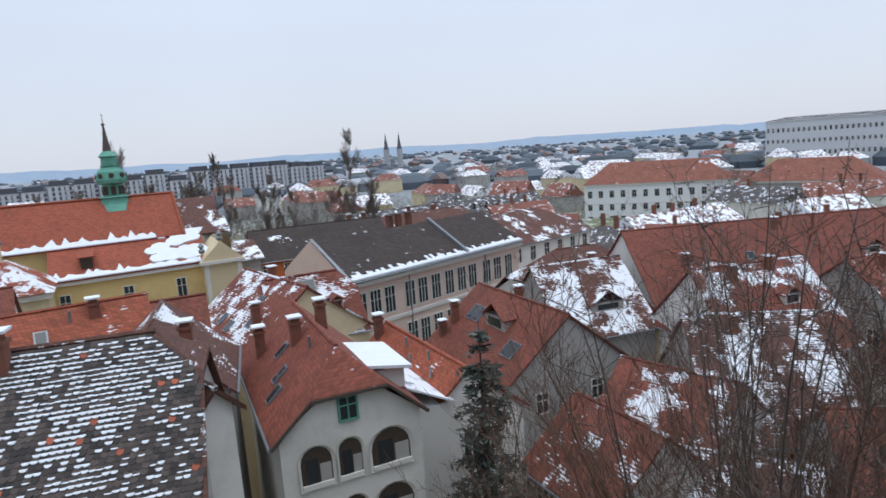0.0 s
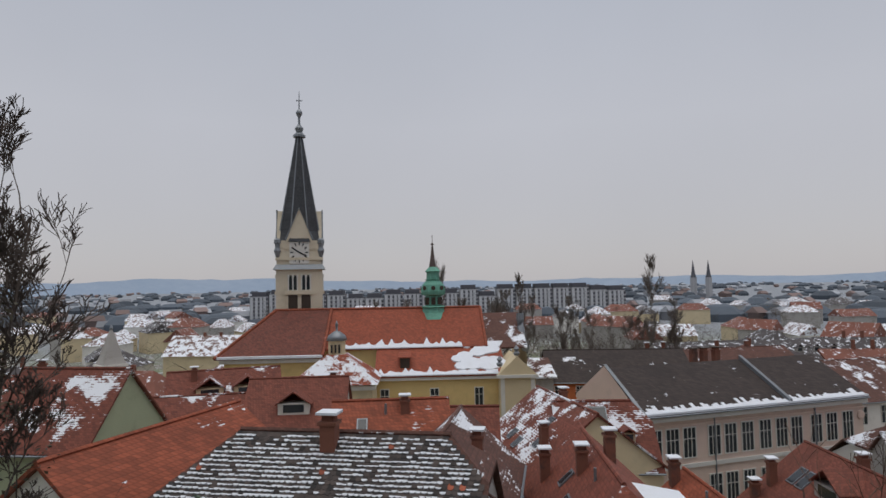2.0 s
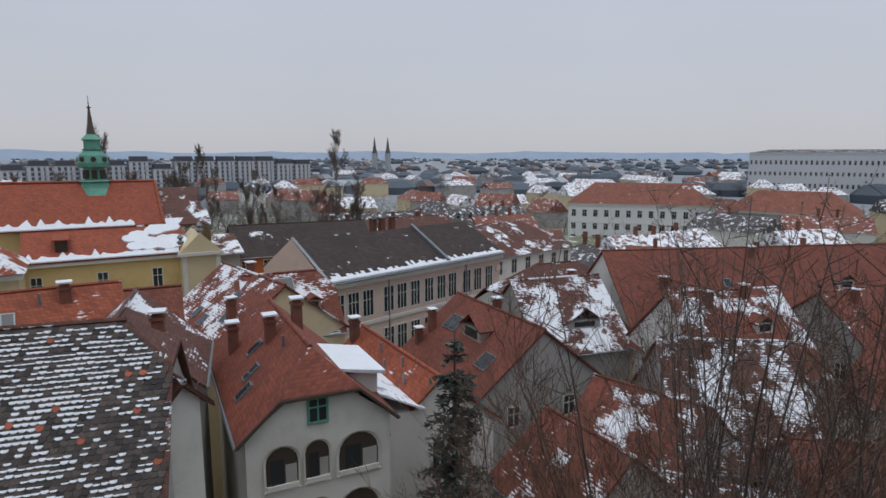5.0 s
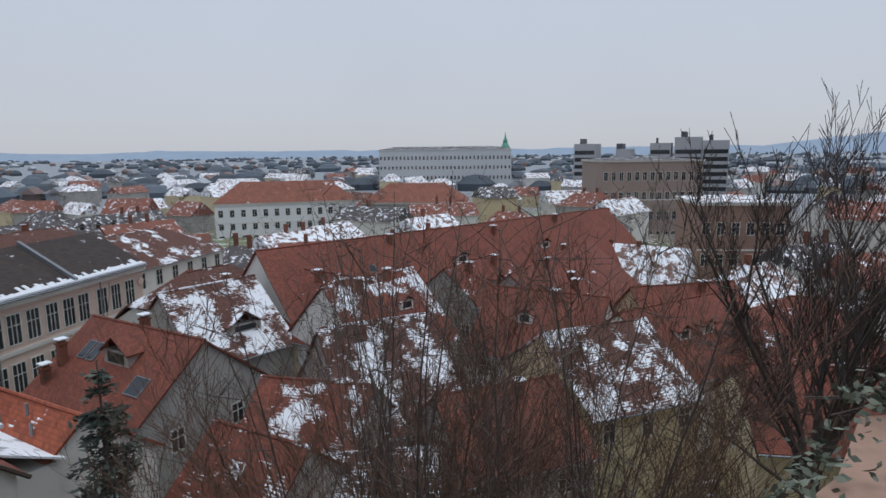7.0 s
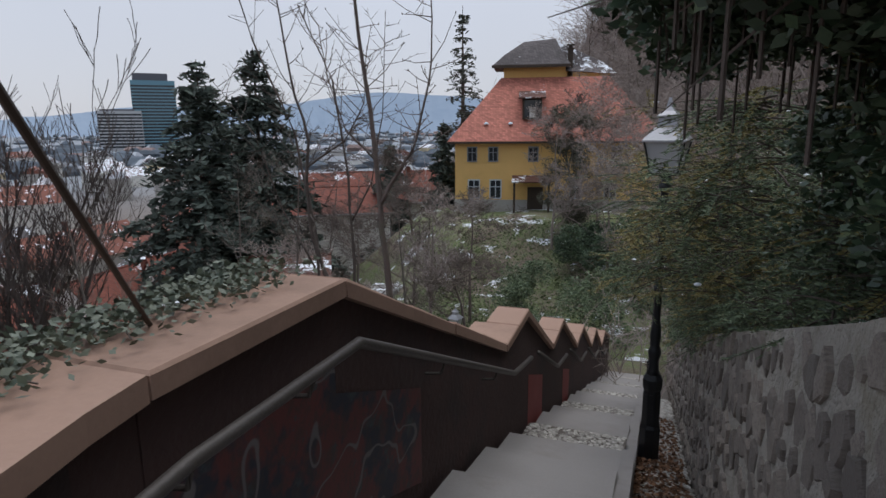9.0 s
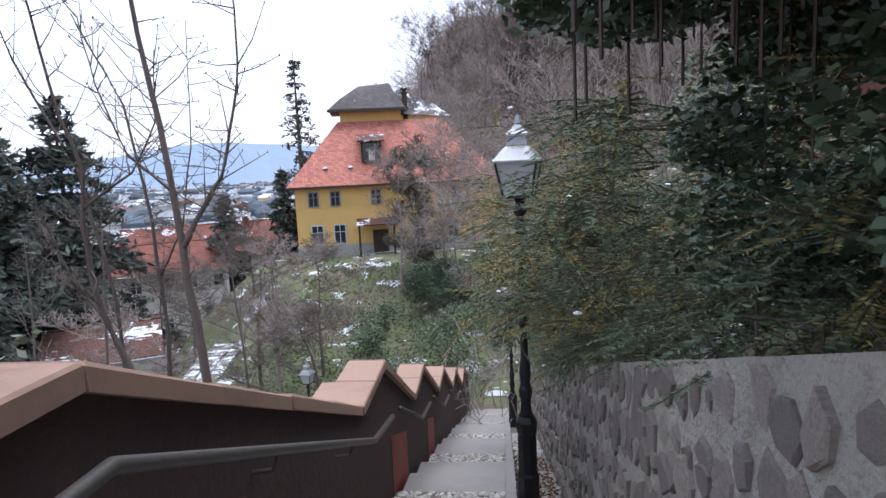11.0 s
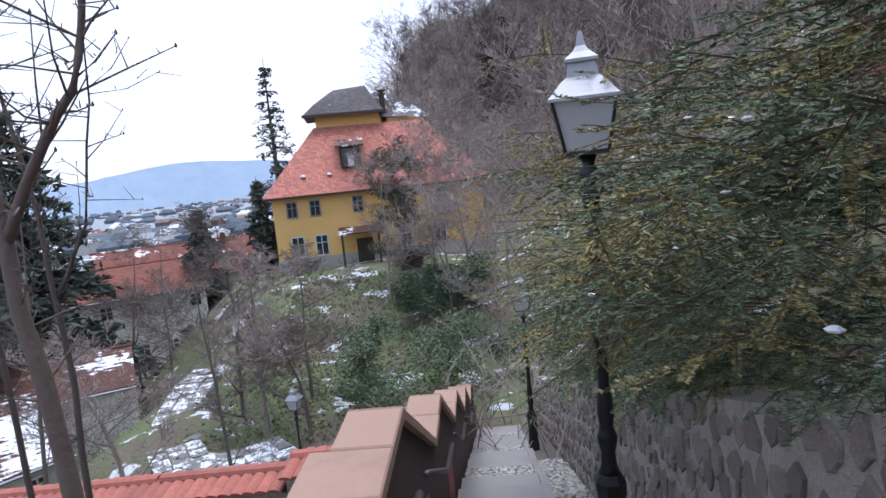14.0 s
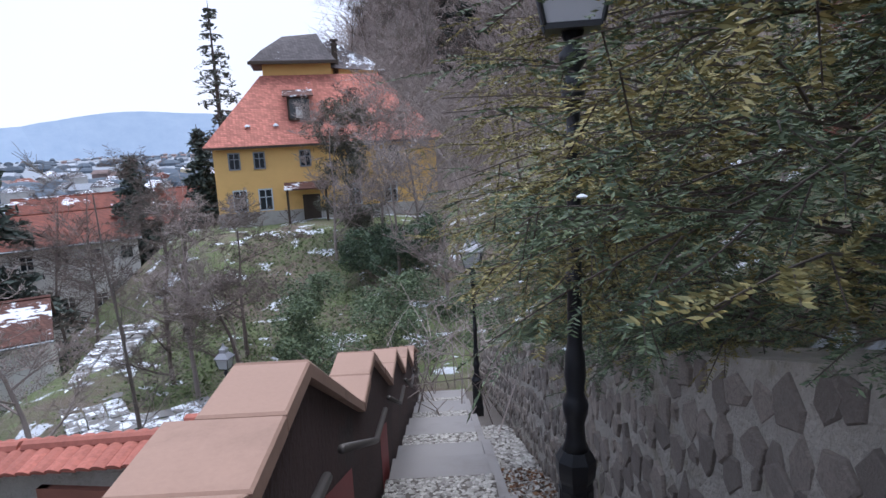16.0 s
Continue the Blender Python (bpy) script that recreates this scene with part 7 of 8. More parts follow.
for k, (x, y, h) in enumerate(((-11.5, 26.0, 6.0), (-9.6, 28.5, 5.6), (-13.5, 33.0, 6.5), (-8.5, 24.2, 4.5), (-20.0, 36.0, 9.0), (-24.0, 40.0, 9.5), (-17.5, 40.0, 6.5))):
    bare_tree("bushy bare garden tree below the ochre house", x, y, None, h, 1.0, 80 + k, young_bark, levels=4, rmin=0.008, r0=0.1, forks=(6, 8), upright=0.45, start=0.12)
for k, (x, y, h) in enumerate(((-5.0, 40.0, 9.5), (-2.8, 42.0, 10.5), (-3.8, 36.0, 8.5), (-0.8, 38.0, 10.5), (-7.6, 40.0, 8.0), (-1.5, 33.0, 8.0), (0.6, 29.0, 8.5), (-10.2, 24.8, 6.4), (-13.0, 20.5, 6.0))):
    bare_tree("twiggy bare tree on the garden bank", x, y, None, h, 0.9, 140 + k, twig_grey, levels=4, rmin=0.008, r0=0.1, forks=(6, 8), upright=0.55, start=0.15)
bare_tree("bare tree with rusty leaves in front of the ochre house", -6.6, 44.0, None, 7.2, 0.8, 91, bark, levels=4, rmin=0.01, r0=0.12, forks=(6, 8), upright=0.6, start=0.15)


def leafy(name, label, centres, size, mat, seed, category="bush", stem=None, up=0.4, stretch=1.2):
    """A bush: woody stems, and leaves gathered in clumps. centres: (x, y, z, radius, number of leaves)."""
    r = np.random.RandomState(seed)
    x0, y0 = centres[0][0], centres[0][1]
    z0 = float(ground_height(x0, y0))
    o = thing(name, pose(0, 0, 0), label, category)
    pts = []
    for x, y, z, rad, n in centres:
        d = r.normal(size=(n, 3))
        d /= np.linalg.norm(d, axis=1)[:, None]
        pts.append(np.array((x, y, z)) + d * (rad * r.uniform(0.35, 1.0, n) ** 0.6)[:, None] * np.array((1, 1, 0.8)))
    part("foliage", quads("foliage", np.concatenate(pts), size, mat, up, stretch, seed), None, o)
    s = Shape()
    for x, y, z, rad, n in centres:
        g = Vector((x, y, z - rad * 1.6))
        s.tube([g, Vector((x, y, z))], [0.006, 0.004], 4, False)
        for k in range(4):
            s.tube([Vector((x, y, z - rad * 0.3)), Vector((x, y, z)) + Vector(r.normal(size=3)) * rad * 0.6], [0.006, 0.002], 3, False)
    tagged(part("stemwork", s, bark, o), kind="stuff")
    return o


# the yew hedge that hangs over the retaining wall, and ivy on the trunks beside it
rr = random.Random(77)


def yew_boughs(name, label, roots, seed, mats):
    """Yew: arching boughs with side twigs, and needles in flat rows along each twig. roots: (x, y, z, length, towards)."""
    r = random.Random(seed)
    o = thing(name, pose(0, 0, 0), label, "hedge")
    wood = Shape()
    pts = [[] for _ in mats]
    dirs = [[] for _ in mats]
    for x, y, z, length, tone in roots:
        w = math.pi + r.gauss(0, 0.7 if length < 1.4 else 0.35)
        d = Vector((math.cos(w), math.sin(w), r.uniform(-0.1, 0.6))).normalized()
        p = Vector((x, y, z))
        bough = [p]
        for k in range(4):
            d = (d + Vector((r.uniform(-0.2, 0.2), r.uniform(-0.2, 0.2), -0.11))).normalized()
            p = p + d * length / 4
            bough.append(p)
        wood.tube(bough, [0.009, 0.007, 0.005, 0.004, 0.002], 4, False)
        for k in range(int(4 + 12 * length)):
            f = r.uniform(0.1, 1.0) * 3.999
            i = int(f)
            a = bough[i].lerp(bough[i + 1], f - i)
            along = (bough[i + 1] - bough[i]).normalized()
            side = Vector((r.uniform(-1, 1), r.uniform(-1, 1), r.uniform(-0.35, 0.3)))
            t = (along * 0.7 + side).normalized()
            L = r.uniform(0.14, 0.34)
            b = a + t * L + Vector((0, 0, -0.05))
            if k % 3 == 0:
                wood.tube([a, b], [0.004, 0.002], 3, False)
            across = t.cross(Vector((0, 0, 1))).normalized()
            n = int(L / 0.0115)
            for q in range(n):
                c = a.lerp(b, (q + 0.5) / n)
                for sg in (-1, 1):
                    nd = (across * sg + t * 0.6 + Vector((0, 0, r.uniform(-0.25, 0.25)))).normalized()
                    pts[tone].append(c + nd * 0.013)
                    dirs[tone].append(nd * 3.0)
    tagged(part("branchwork", wood, bark, o), kind="stuff")
    for k, m in enumerate(mats):
        if pts[k]:
            part("foliage", quads("foliage", np.array(pts[k]), 0.0078, m, 1.0, 2.1, seed + k, np.array(dirs[k])), None, o)


roots = []
for c in range(120):
    y = rr.uniform(2.8, 16) if c % 3 else rr.uniform(5.5, 11)
    base = 30.72 - 0.342 * max(0, y - 2)
    tall = 0.9 if y < 6 else (2.4 if y < 8.6 else 3.2)
    x = 0.12 + abs(rr.gauss(0, 0.7)) - (0.2 if y > 8.8 else 0.0)
    z = base + 0.1 + rr.random() * tall * min(1.0, 0.5 + 0.4 * (x + 0.3))
    tone = 1 if rr.random() < (0.3 if y > 7.5 and x < 0.4 else 0.06) else 0
    for k in range(rr.randint(4, 7)):
        roots.append((x + rr.gauss(0, 0.1), y + rr.gauss(0, 0.16), z + rr.gauss(0, 0.09), rr.uniform(0.5, 0.85) if y < 8 else rr.uniform(0.6, 1.15), tone if rr.random() < 0.85 else 1 - tone))
# long tiers reaching out over the stairway round the lamp, and low ones lying over the top of the wall
for c in range(22):
    y = rr.uniform(8.6, 13.5)
    z = 30.72 - 0.342 * (y - 2) + 0.45 + rr.random() * 2.0
    tone = 1 if rr.random() < 0.45 else 0
    for k in range(4):
        roots.append((rr.uniform(-0.4, 0.2), y + rr.gauss(0, 0.2), z + rr.gauss(0, 0.07), rr.uniform(1.1, 1.75), tone))
for k in range(18):
    roots.append((-0.5 + rr.uniform(-0.15, 0.15), rr.uniform(6.15, 6.7), rr.uniform(30.05, 30.4), rr.uniform(0.85, 1.05), 1 if rr.random() < 0.4 else 0))
for k in range(40):
    roots.append((-0.2 + rr.uniform(-0.3, 0.15), rr.uniform(6.9, 8.1), rr.uniform(29.35, 29.95), rr.uniform(1.0, 1.45), 1 if rr.random() < 0.6 else 0))
for k in range(26):
    roots.append((-0.42 + rr.uniform(-0.06, 0.2), rr.uniform(5.7, 6.3), rr.uniform(30.25, 31.1), rr.uniform(0.55, 0.72), 1 if rr.random() < 0.3 else 0))
for k in range(150):
    y = rr.uniform(3.6, 16)
    base = 30.72 - 0.342 * (y - 2)
    roots.append((-0.22 + rr.uniform(-0.1, 0.3), y, base + rr.uniform(0.05, 0.35), rr.uniform(0.25, 0.42) if y < 8 else rr.uniform(0.35, 0.7), 1 if rr.random() < 0.15 else 0))
yew_boughs("yew_hedge", "dense dark green yew hedge hanging over the stone wall", roots, 5, (yew_leaf, yew_light))
# snow caught on the boughs
s = Shape()
for k in range(110):
    x, y, z, L, _ = rr.choice(roots)
    if y < 5:
        continue
    x, y, z = x - rr.random() * 0.9, y + rr.gauss(0, 0.2), z + 0.04
    n = rr.uniform(0.012, 0.026)
    s.lathe([(n, z), (n * 1.2, z + n * 0.3), (n * 0.5, z + n * 0.7)], 6, x, y, rr.random())
tagged(new("bough_snow", s.mesh("bough_snow", snow_mat)), "small lumps of snow caught on the boughs", "snow", kind="stuff")
inner = []
for k in range(90):
    y = rr.uniform(2.8, 17)
    base = 30.6 - 0.342 * max(0, y - 2)
    inner.append((0.75 + abs(rr.gauss(0, 1.2)), y, base + 0.2 + rr.random() * (1.0 if y < 6 else 2.8), rr.uniform(0.3, 0.5), 520))
leafy("evergreen_hedge", "dark inner growth of the evergreen hedge", inner, 0.024, yew_leaf, 6, "hedge", stretch=1.6)
ivy = []
for k in range(190):
    ivy.append((-1.12 + abs(rr.gauss(0, 0.6)), rr.uniform(2.5, 4.4), 31.28 + abs(rr.gauss(0, 0.8)), rr.uniform(0.16, 0.32), 520))
for k in range(260):
    y = rr.uniform(2.0, 5.4)
    z = 30.75 + rr.random() * 3.2 - 0.2 * (y - 2)
    x = (-0.85 if z > 31.3 else -0.35) + abs(rr.gauss(0, 0.7))
    ivy.append((x, y, z, rr.uniform(0.18, 0.38), 620))
leafy("ivy_tree", "tree trunk thickly grown with glossy dark ivy", ivy, 0.029, ivy_leaf, 7, "tree", stretch=0.9)
for x, y in ((2.6, 11.0), (3.4, 14.0), (2.0, 15.5), (4.4, 18.0), (1.6, 13.0), (2.8, 16.5), (1.2, 18.5)):
    bare_tree("pale bare tree in the hedge above the wall", x, y, 30.6 - 0.3 * y + 0.8 * x, 7.5, 0.7, int(10 * x + y), twig_grey, levels=4, rmin=0.005, r0=0.045, forks=(5, 7), upright=0.7, start=0.2)
# ivy lying on the parapet coping
pts = []
for _ in range(2600):
    y = rr.choice((rr.gauss(2.7, 0.25), rr.gauss(3.3, 0.22), rr.gauss(2.1, 0.15)))
    x = -2.95 + abs(rr.gauss(0, 0.14)) * (1.2 if y > 2 else 0.6)
    if 1.3 < y < 3.8 and x < -2.55 - 0.0 * y:
        pts.append((x - rr.random() * 0.12, y, 30.2 + abs(rr.gauss(0, 0.03)) - (0.25 * rr.random() if x < -2.95 else 0)))
edge = [(-2.9, 1.76), (-2.55, 1.45), (-2.37, 1.2), (-2.21, 0.93), (-2.07, 0.62)]
for _ in range(380):
    k = rr.randrange(4)
    f = rr.random()
    x, y = (edge[k][q] + (edge[k + 1][q] - edge[k][q]) * f for q in (0, 1))
    out = rr.gauss(-0.03, 0.07)
    pts.append((x + out, y + out * 0.7, 30.2 - max(0, -out) * 1.2 + abs(rr.gauss(0, 0.02))))
o = thing("ivy", pose(0, 0, 0), "pale-edged ivy creeping over the parapet coping", "ivy")
part("foliage", quads("foliage", np.array(pts), 0.021, ivy_pale, 0.5, 0.9, 3), None, o)
s = Shape()
for k in range(14):
    y = rr.uniform(1.7, 3.5)
    s.tube([(-3.1, y, 30.15), (-2.95, y + 0.1, 30.21), (-2.75 + rr.uniform(-0.1, 0.1), y + rr.uniform(-0.2, 0.3), 30.2)], [0.006, 0.005, 0.003], 4, False)
tagged(part("stemwork", s, bark, o), kind="stuff")
# evergreen shrubs: at the garden wall, below the house, and beside the first view
leafy("round_shrub", "round dark green ivy shrub at the garden wall", [(-5.75 + rr.uniform(-0.3, 0.3), 9.45 + rr.uniform(-0.3, 0.2), 26.55 + rr.uniform(-0.6, 0.3), 0.3, 480) for _ in range(11)], 0.045, ivy_leaf, 8)
leafy("round_shrub", "small clipped green shrub beside the wall window", [(-4.28 + rr.uniform(-0.1, 0.1), 9.55, 26.65 + rr.uniform(-0.5, 0.22), 0.2, 320) for _ in range(6)], 0.04, ivy_leaf, 9)
leafy("evergreen_bush", "dark evergreen bush below the ochre house", [(rr.uniform(-6.5, -1.5), rr.uniform(33, 40), 23.2 + rr.random() * 2.4, rr.uniform(0.6, 1.0), 900) for _ in range(26)], 0.06, ivy_leaf, 10)
leafy("evergreen_bush", "grey-green evergreen hedge at the end of the stairway", [(rr.uniform(-7.5, 1.5), rr.uniform(24.5, 30), 22.3 + rr.random() * 1.8, rr.uniform(0.5, 0.9), 900) for _ in range(34)], 0.05, yew_leaf, 11)
leafy("evergreen_tree", "tall evergreen in front of the ochre house wall", [(-6.6 + rr.gauss(0, 1.0), 41.5 + rr.gauss(0, 0.8), 24.6 + rr.random() * 7.2, rr.uniform(0.5, 0.9), 520) for _ in range(52)], 0.055, varied("olive_leaf", (0.11, 0.11, 0.075), 0.4, 0.8, (0.19, 0.18, 0.13)), 12, "tree")
dry = []
for _ in range(120):
    z = 28.6 + 4.6 * rr.random()
    dry.append((rr.uniform(-1.2 + 0.27 * (z - 28.6), 0.5), -4.6 + rr.gauss(0, 0.3), z, 0.26, 75))
leafy("ivy_bush", "twiggy bush with small dry leaves beside the landing", dry, 0.021, varied("dry_leaf", (0.075, 0.066, 0.043), 0.4, 0.7, (0.13, 0.11, 0.065)), 13)
for k, (x, h) in enumerate(((0.2, 5.8), (-0.35, 4.8), (-0.8, 3.6), (0.5, 6.4))):
    bare_tree("leafless shrub with fine twigs beside the landing", x, -4.6, 27.2, h, 0.55, 31 + k, bark, levels=4, r0=0.035, forks=(6, 8), upright=0.8, start=0.2, blen=0.45)
leafy("evergreen_bush", "dark bush below the landing", [(-1.5 + rr.gauss(0, 0.5), -9.0 + rr.gauss(0, 0.5), 26.2 + rr.random() * 1.6, 0.4, 260) for _ in range(12)], 0.05, ivy_leaf, 14)


def conifer(label, x, y, z, height, width, seed, mat, n=26, needles=150, size=0.16, bare=0.12):
    """A spruce: straight trunk, whorls of drooping boughs, needles along each bough."""
    r = random.Random(seed)
    o = thing("conifer", pose(x, y, z), label, "tree")
    part("trunk", Shape().tube([(0, 0, -1), (0, 0, height * 0.5), (0, 0, height)], [height * 0.016, height * 0.01, 0.02], 7), bark, o)
    s = Shape()
    pts = []
    for i in range(n):
        f = bare + (1 - bare) * (i + r.uniform(-0.8, 0.6)) / n
        reach = width * (1 - f) ** 0.8 * r.uniform(0.75, 1.1) + 0.15
        for k in range(6):
            w = r.uniform(0, 6.283)
            rc = reach * r.uniform(0.6, 1.1)
            p0 = Vector((0, 0, height * f))
            p1 = p0 + Vector((math.cos(w) * rc * 0.55, math.sin(w) * rc * 0.55, -0.05 * rc))
            p2 = p0 + Vector((math.cos(w) * rc, math.sin(w) * rc, -0.28 * rc + 0.1))
            s.tube([p0, p1, p2], [0.035, 0.02, 0.008], 3, False)
            for q in range(max(6, int(needles * rc / width / 6 * 2))):
                t = r.random() ** 0.7
                c = p0.lerp(p1, t * 2) if t < 0.5 else p1.lerp(p2, t * 2 - 1)
                pts.append(c + Vector((r.gauss(0, 0.11), r.gauss(0, 0.11), -abs(r.gauss(0, 0.17)))) * (0.6 + 0.15 * width))
    tagged(part("branchwork", s, bark, o), kind="stuff")
    part("foliage", quads("foliage", np.array(pts), size, mat, 0.5, 1.5, seed), None, o)


conifer("dark spruce with drooping boughs", -26.1, 29.8, 17.5, 17.2, 7.6, 1, spruce_leaf, 38, 520, 0.2)
conifer("dark slender spruce with drooping boughs", -25.0, 33.5, 17.5, 18.2, 7.0, 2, spruce_leaf, 38, 520, 0.2)
conifer("small dark spruce between the houses", -23.34, -12.26, 9.0, 14.4, 3.0, 3, spruce_leaf, 30, 240, 0.13)
conifer("dark yew-like conifer beside the ochre house", -22.0, 46.5, 20.0, 9.8, 3.0, 4, spruce_leaf, 34, 320, 0.16)
conifer("tall thin-crowned pine behind the ochre house", -20.5, 61.0, 22.0, 20.5, 4.2, 5, pine_leaf, 26, 90, 0.17, 0.35)
conifer("spruce beside the ochre house corner", -19.0, 51.0, 20.0, 11.5, 2.8, 6, spruce_leaf, 36, 260, 0.17)

# wooded hill to the right: bare trees, built in a few shapes and repeated
protos = []
for k in range(5):
    o, _ = bare_tree("bare deciduous tree on the wooded hill", 6.0 + 3 * k, 60.0 + 5 * k, None, 12.0 + k, 0.75, 120 + k, bark if k % 2 else bark_grey, group="hill trees", levels=4, rmin=0.014, r0=0.12, forks=(5, 7), upright=0.75, start=0.25)
    protos.append(o)
spots = []
while len(spots) < 120:
    x, y = rng.uniform(-12, 60), rng.uniform(32, 125)
    if x < -0.05 * (y - 20) + (4.5 if y < 62 else -14) or (-17.5 < x < 2.5 and 44 < y < 66):
        continue
    if any(math.hypot(x - p, y - q) < 2.4 for p, q, _ in spots):
        continue
    spots.append((x, y, rng.uniform(0.6, 1.1)))
for i, q in enumerate(spots):
    copies(protos[i % 5], [q], "hill trees", rng)
for k, (x, y) in enumerate(((1, 86), (3.5, 88))):
    conifer("dark fir on the wooded hill", x, y, float(ground_height(x, y)), 13, 2.6, 30 + k, fir_far, 18, 120, 0.3)

# poplars and bare trees on the plain
def poplar(x, y, z, h, seed):
    t, c, tips = limbs(seed, h, 0.4, levels=3, r0=h * 0.005, forks=(12, 15), upright=1.7, start=0.08, blen=0.5, rmin=0.022, wob=0.1)
    o = thing("poplar", pose(x, y, z), "tall slim bare poplar above the roofs", "tree", "poplars")
    part("trunk", t, bark, o), part("crown", c, bark_grey, o)
    return o


pp = poplar(-128.47, -110.49, 5, 27.5, 200)
p2 = poplar(-72.92, -125.02, 5, 28, 201)
p3 = poplar(-97.0, -125.2, 5, 24, 202)
town = random.Random(31)
for i in range(26):
    a, d = radians(town.uniform(128, 157)), town.uniform(95, 240)
    x, y = -math.sin(a) * d, math.cos(a) * d
    if math.hypot(x + 40, y + 71) < 24 or math.hypot(x + 65, y + 62) < 14:
        continue
    c = copy_thing((pp, p2, p3)[i % 3], pose(x, y, float(ground_height(x, y)), 0, 0, town.uniform(0, 360)))
    s = town.uniform(0.35, 0.7)
    c.scale = (s * 1.1, s * 1.1, s)
for i in range(70):
    a, d = radians(town.uniform(20, 190)), 110 + 500 * town.random()
    x, y = -math.sin(a) * d, math.cos(a) * d
    c = copy_thing(protos[i % 5], pose(x, y, float(ground_height(x, y)), 0, 0, town.uniform(0, 360)))
    s = town.uniform(0.6, 1.1)
    c.scale = (s, s, s * 0.9)

# far woods and suburbs on the plain, one uncounted mass each
def far_mass(name, label, category, n, seed, mat, kind):
    r = random.Random(seed)
    s = Shape()
    for _ in range(n):
        a, d = radians(r.uniform(12, 200)), 420 + 2600 * r.random() ** 1.6
        x, y = -math.sin(a) * d, math.cos(a) * d
        if kind == "wood":
            w, h = r.uniform(5, 16), r.uniform(5, 12)
            s.lathe([(w, 3), (w * 1.05, 3 + h * 0.5), (w * 0.6, 3 + h * 0.9), (w * 0.15, 3 + h)], 7, x, y, r.random())
        else:
            w, h, l = r.uniform(3, 6), r.uniform(4, 7), r.uniform(4, 10)
            c, q = math.cos(r.random() * 3), math.sin(r.random() * 3)
            s.box(x - l, y - w, 3, x + l, y + w, 3 + h)
            if kind == "roofs":
                s.hull([(x - l - 1, y - w - 1, 3 + h), (x + l + 1, y - w - 1, 3 + h), (x + l + 1, y + w + 1, 3 + h), (x - l - 1, y + w + 1, 3 + h)], [(x - l, y - 0.2, 6.5 + h), (x + l, y - 0.2, 6.5 + h), (x + l, y + 0.2, 6.5 + h), (x - l, y + 0.2, 6.5 + h)])
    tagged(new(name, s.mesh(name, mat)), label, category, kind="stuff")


# distance haze is mixed into these three base colours, greyer and flatter
far_mass("far_woods", "winter woods on the plain, tinted grey-blue by painted haze", "woods", 1700, 1, varied("far_wood_hazed", (0.1, 0.12, 0.145), 0.35, 1.0), "wood")
far_mass("far_suburb", "far houses of the suburbs, paled by painted haze", "houses", 420, 2, varied("far_suburb", (0.3, 0.31, 0.33), 0.3, 1.0, (0.52, 0.55, 0.6)), "roofs")
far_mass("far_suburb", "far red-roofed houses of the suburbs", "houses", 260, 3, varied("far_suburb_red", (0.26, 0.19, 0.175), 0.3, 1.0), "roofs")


def hills():
    """Hills on the horizon, with the bluish haze put into their colour."""
    s = Shape()
    n = 160
    for i in range(n + 1):
        yaw = 5 + 195 * i / n
        a = radians(yaw)
        d = 2900
        k = max(0.0, 1 - abs(yaw - 24) / 26)
        h = 40 + 158 * (k * k * (3 - 2 * k)) + 85 * max(0, 1 - abs(yaw - 47) / 14) + 34 * max(0, 1 - abs(yaw - 176) / 24) + 16 * noise.noise((yaw * 0.13, 0, 0)) + 6 * noise.noise((yaw * 0.7, 3, 0))
        x, y = -math.sin(a), math.cos(a)
        s.v += [(x * d, y * d, -20), (x * (d + 250), y * (d + 250), max(26, h))]
        if i:
            b = len(s.v) - 4
            s.f.append((b, b + 2, b + 3, b + 1))
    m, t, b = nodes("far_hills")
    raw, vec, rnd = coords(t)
    # both blues carry the haze of distance, not the woods' own colour
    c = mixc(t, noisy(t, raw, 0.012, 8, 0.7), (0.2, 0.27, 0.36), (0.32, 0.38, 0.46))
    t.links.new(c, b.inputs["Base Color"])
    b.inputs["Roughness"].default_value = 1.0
    tagged(new("backdrop", s.mesh("backdrop", m)), "wooded hills on the horizon, coloured bluish for haze", "hills", kind="structure")


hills()


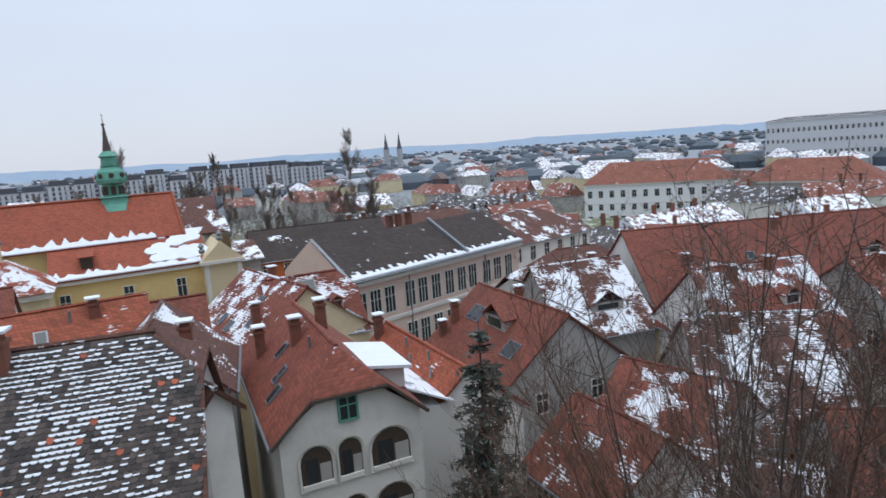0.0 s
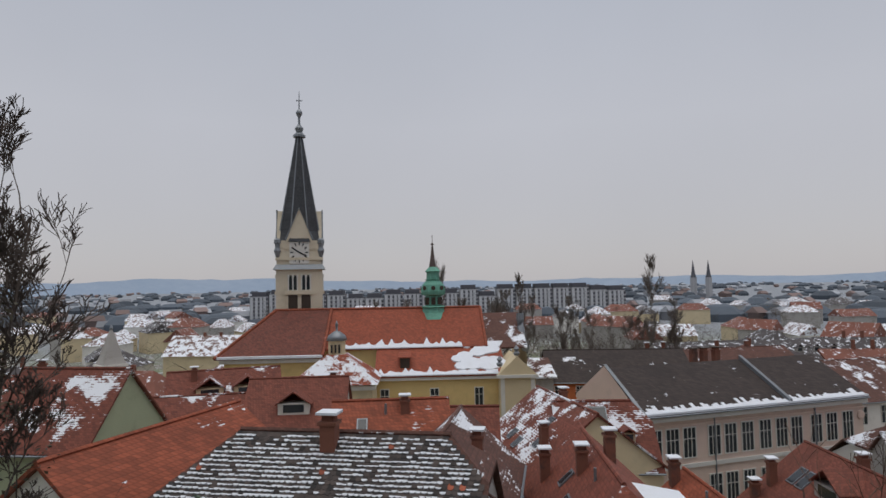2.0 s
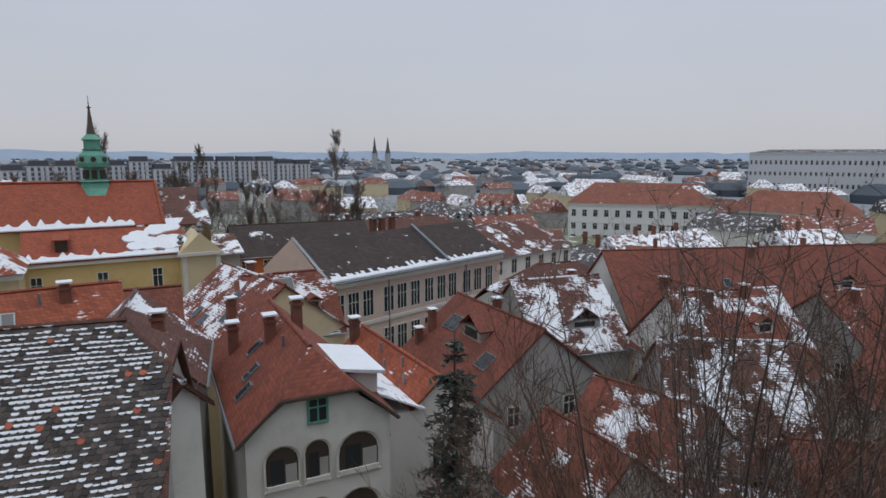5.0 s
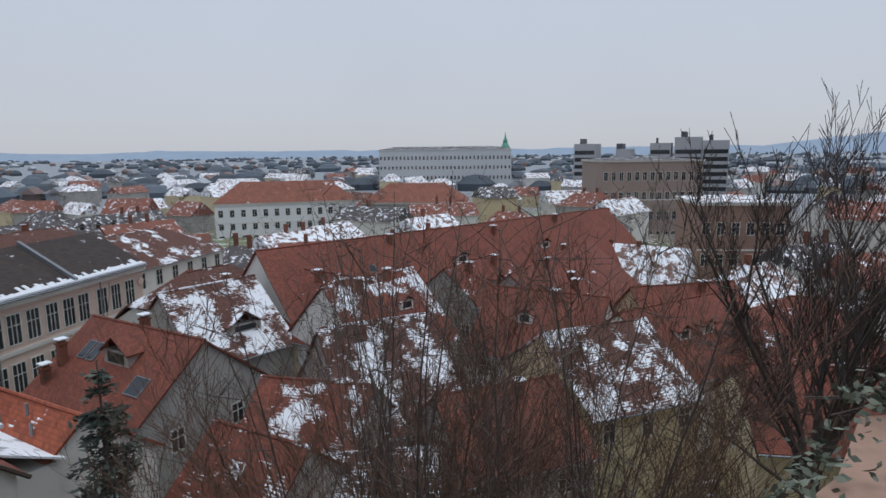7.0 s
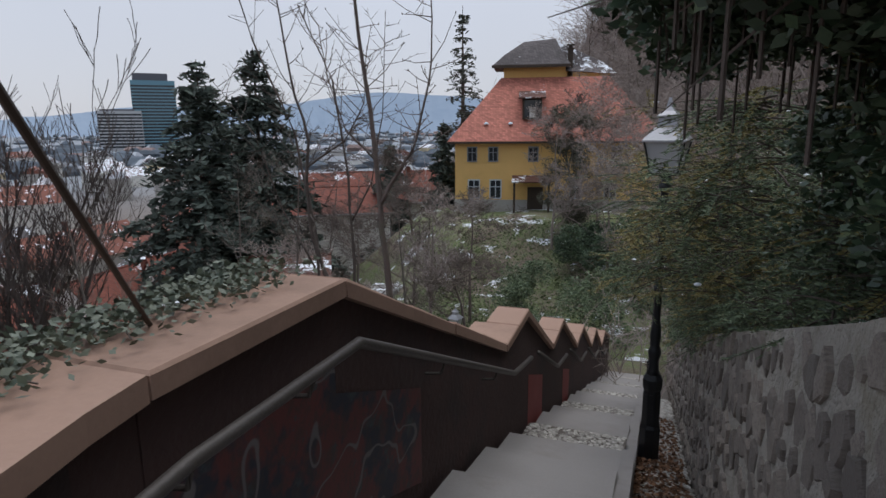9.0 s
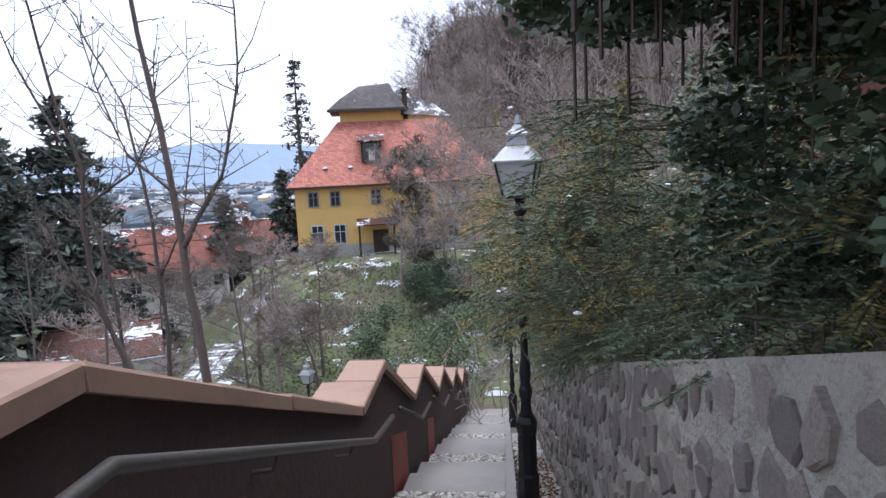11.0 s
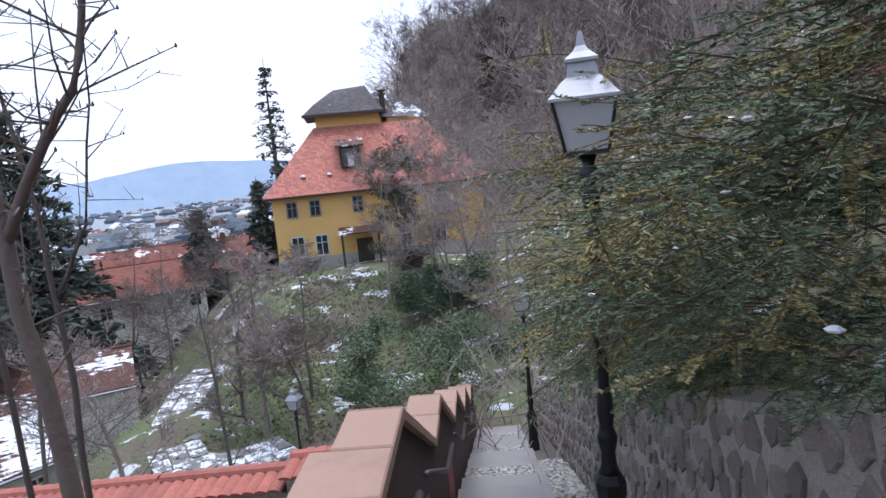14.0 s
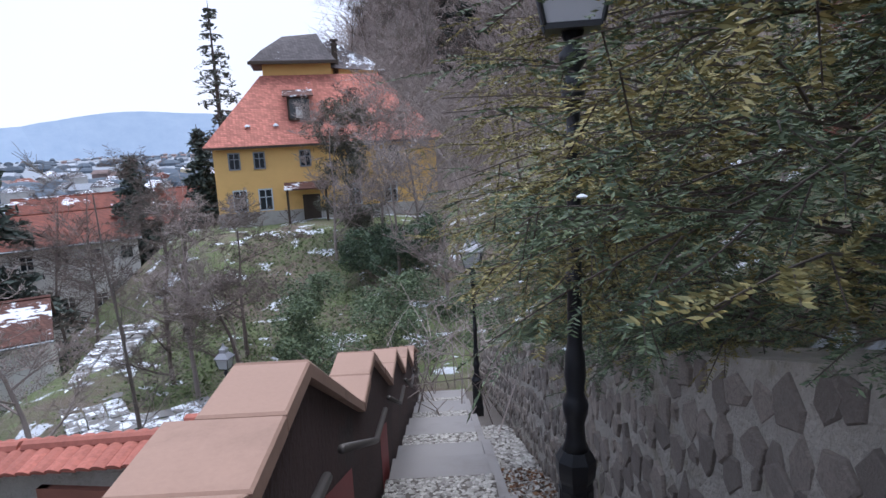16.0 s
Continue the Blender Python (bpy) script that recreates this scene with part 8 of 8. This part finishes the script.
# ---------------------------------------------------------------- beaver-tail tiles with snow on the nearest roof
def near_tiles():
    roof = next(ob for ob in bpy.data.objects if ob.name == "roof")
    w, zl, zh, h = 5.2, 6.9, 11.2, 6.25
    pitch = math.atan2(zh - zl, w)
    rng = random.Random(6)
    tw, exposed = 0.18, 0.165
    ring = [(-0.09, 0.0), (0.09, 0.0), (0.09, -0.17), (0.05, -0.225), (0.0, -0.24), (-0.05, -0.225), (-0.09, -0.17)]
    tile = Shape().hull([(x, y, -0.008) for x, y in ring][::-1], [(x, y, 0.012) for x, y in ring][::-1])
    cap = Shape()
    lo = [(-0.09, -0.125), (0.09, -0.125), (0.09, -0.185), (0.05, -0.225), (0.0, -0.233), (-0.05, -0.225), (-0.09, -0.185)]
    cap.hull([(x, y, 0.012) for x, y in lo][::-1], [(x * 0.95, -0.18 + (y + 0.18) * 0.75, 0.036) for x, y in lo][::-1])
    dark_tile = varied("old_tile", (0.05, 0.045, 0.045), 0.45, 0.9, (0.11, 0.085, 0.075))
    red_tile = varied("new_tile", (0.36, 0.1, 0.055), 0.3, 0.85)
    me_d, me_r, me_s = tile.mesh("roof_tile", dark_tile), tile.mesh("roof_tile", red_tile), cap.mesh("snow_cap", snow_mat)
    rest = {"dark": Shape(), "red": Shape(), "snow": Shape()}
    base = pose(0, 0, 0)
    n = 0
    slope = math.hypot(w, zh - zl)
    for i in range(int(slope / exposed)):
        d = 0.1 + i * exposed
        f = d / slope
        left = -h + 4.0 - 4.0 * f / 0.77 + 0.1
        x = max(-h + 0.05, left) + (tw / 2 if i % 2 else 0)
        while x < h - 1.4 + 1.3 * min(1.0, f / 0.25):
            y, z = -w * f, zh - (zh - zl) * f + 0.02
            sag = 0.015 * noise.noise((x * 0.6, d * 0.6, 0))
            m = pose(x + rng.uniform(-0.006, 0.006), y, z + sag, math.degrees(pitch) - 4.5 + rng.uniform(-1.2, 1.2), 0, rng.uniform(-1.5, 1.5))
            patch = noise.noise((x * 0.42 + 3, d * 0.42, 2.0)) + 0.5 * noise.noise((x * 1.3, d * 1.3, 5.0)) + 0.5 * noise.noise((x * 1.6, d * 9.0, 8.0)) - (0.3 if x > 1.6 else 0.0) * min(1.0, (x - 1.6) / 1.5)
            is_red = rng.random() < (0.035 if patch < -0.3 else 0.006)
            snowy = rng.random() < (0.97 if patch > 0.0 else 0.78 if patch > -0.3 else 0.32) and not is_red
            pick = 2.2 < d < 4.4 and -1.0 < x < 4.0
            if pick and n < 290:
                t = part("roof_tile", me_r if is_red else me_d, None, roof, m=m)
                if snowy:
                    part("snow_cap", me_s, None, t)
                n += 1
            else:
                for key, src, use in (("red" if is_red else "dark", tile, True), ("snow", cap, snowy)):
                    if use:
                        sh = rest[key]
                        b = len(sh.v)
                        k = pose(0, -0.225, 0) @ Matrix.Diagonal((rng.uniform(0.9, 1.02), rng.uniform(0.45, 1.05), rng.uniform(0.6, 1.1), 1)) @ pose(0, 0.225, 0) if key == "snow" else Matrix.Identity(4)
                        sh.v += [tuple(m @ k @ Vector(v)) for v in src.v]
                        sh.f += [tuple(b + q for q in fc) for fc in src.f]
            x += tw
    for key, mat, nm in (("dark", dark_tile, "roof_tiles"), ("red", red_tile, "roof_tiles"), ("snow", snow_mat, "snow_cover")):
        tagged(part(nm, rest[key], mat, roof), kind="stuff")
    hs = roof.parent
    chimney(hs, 1.05, -0.45, 10.0, 11.75, 0.5, 0.45)
    chimney(hs, 1.25, -6.0, 4.0, 10.45, 0.62, 0.5, brick_chim, False)


near_tiles()
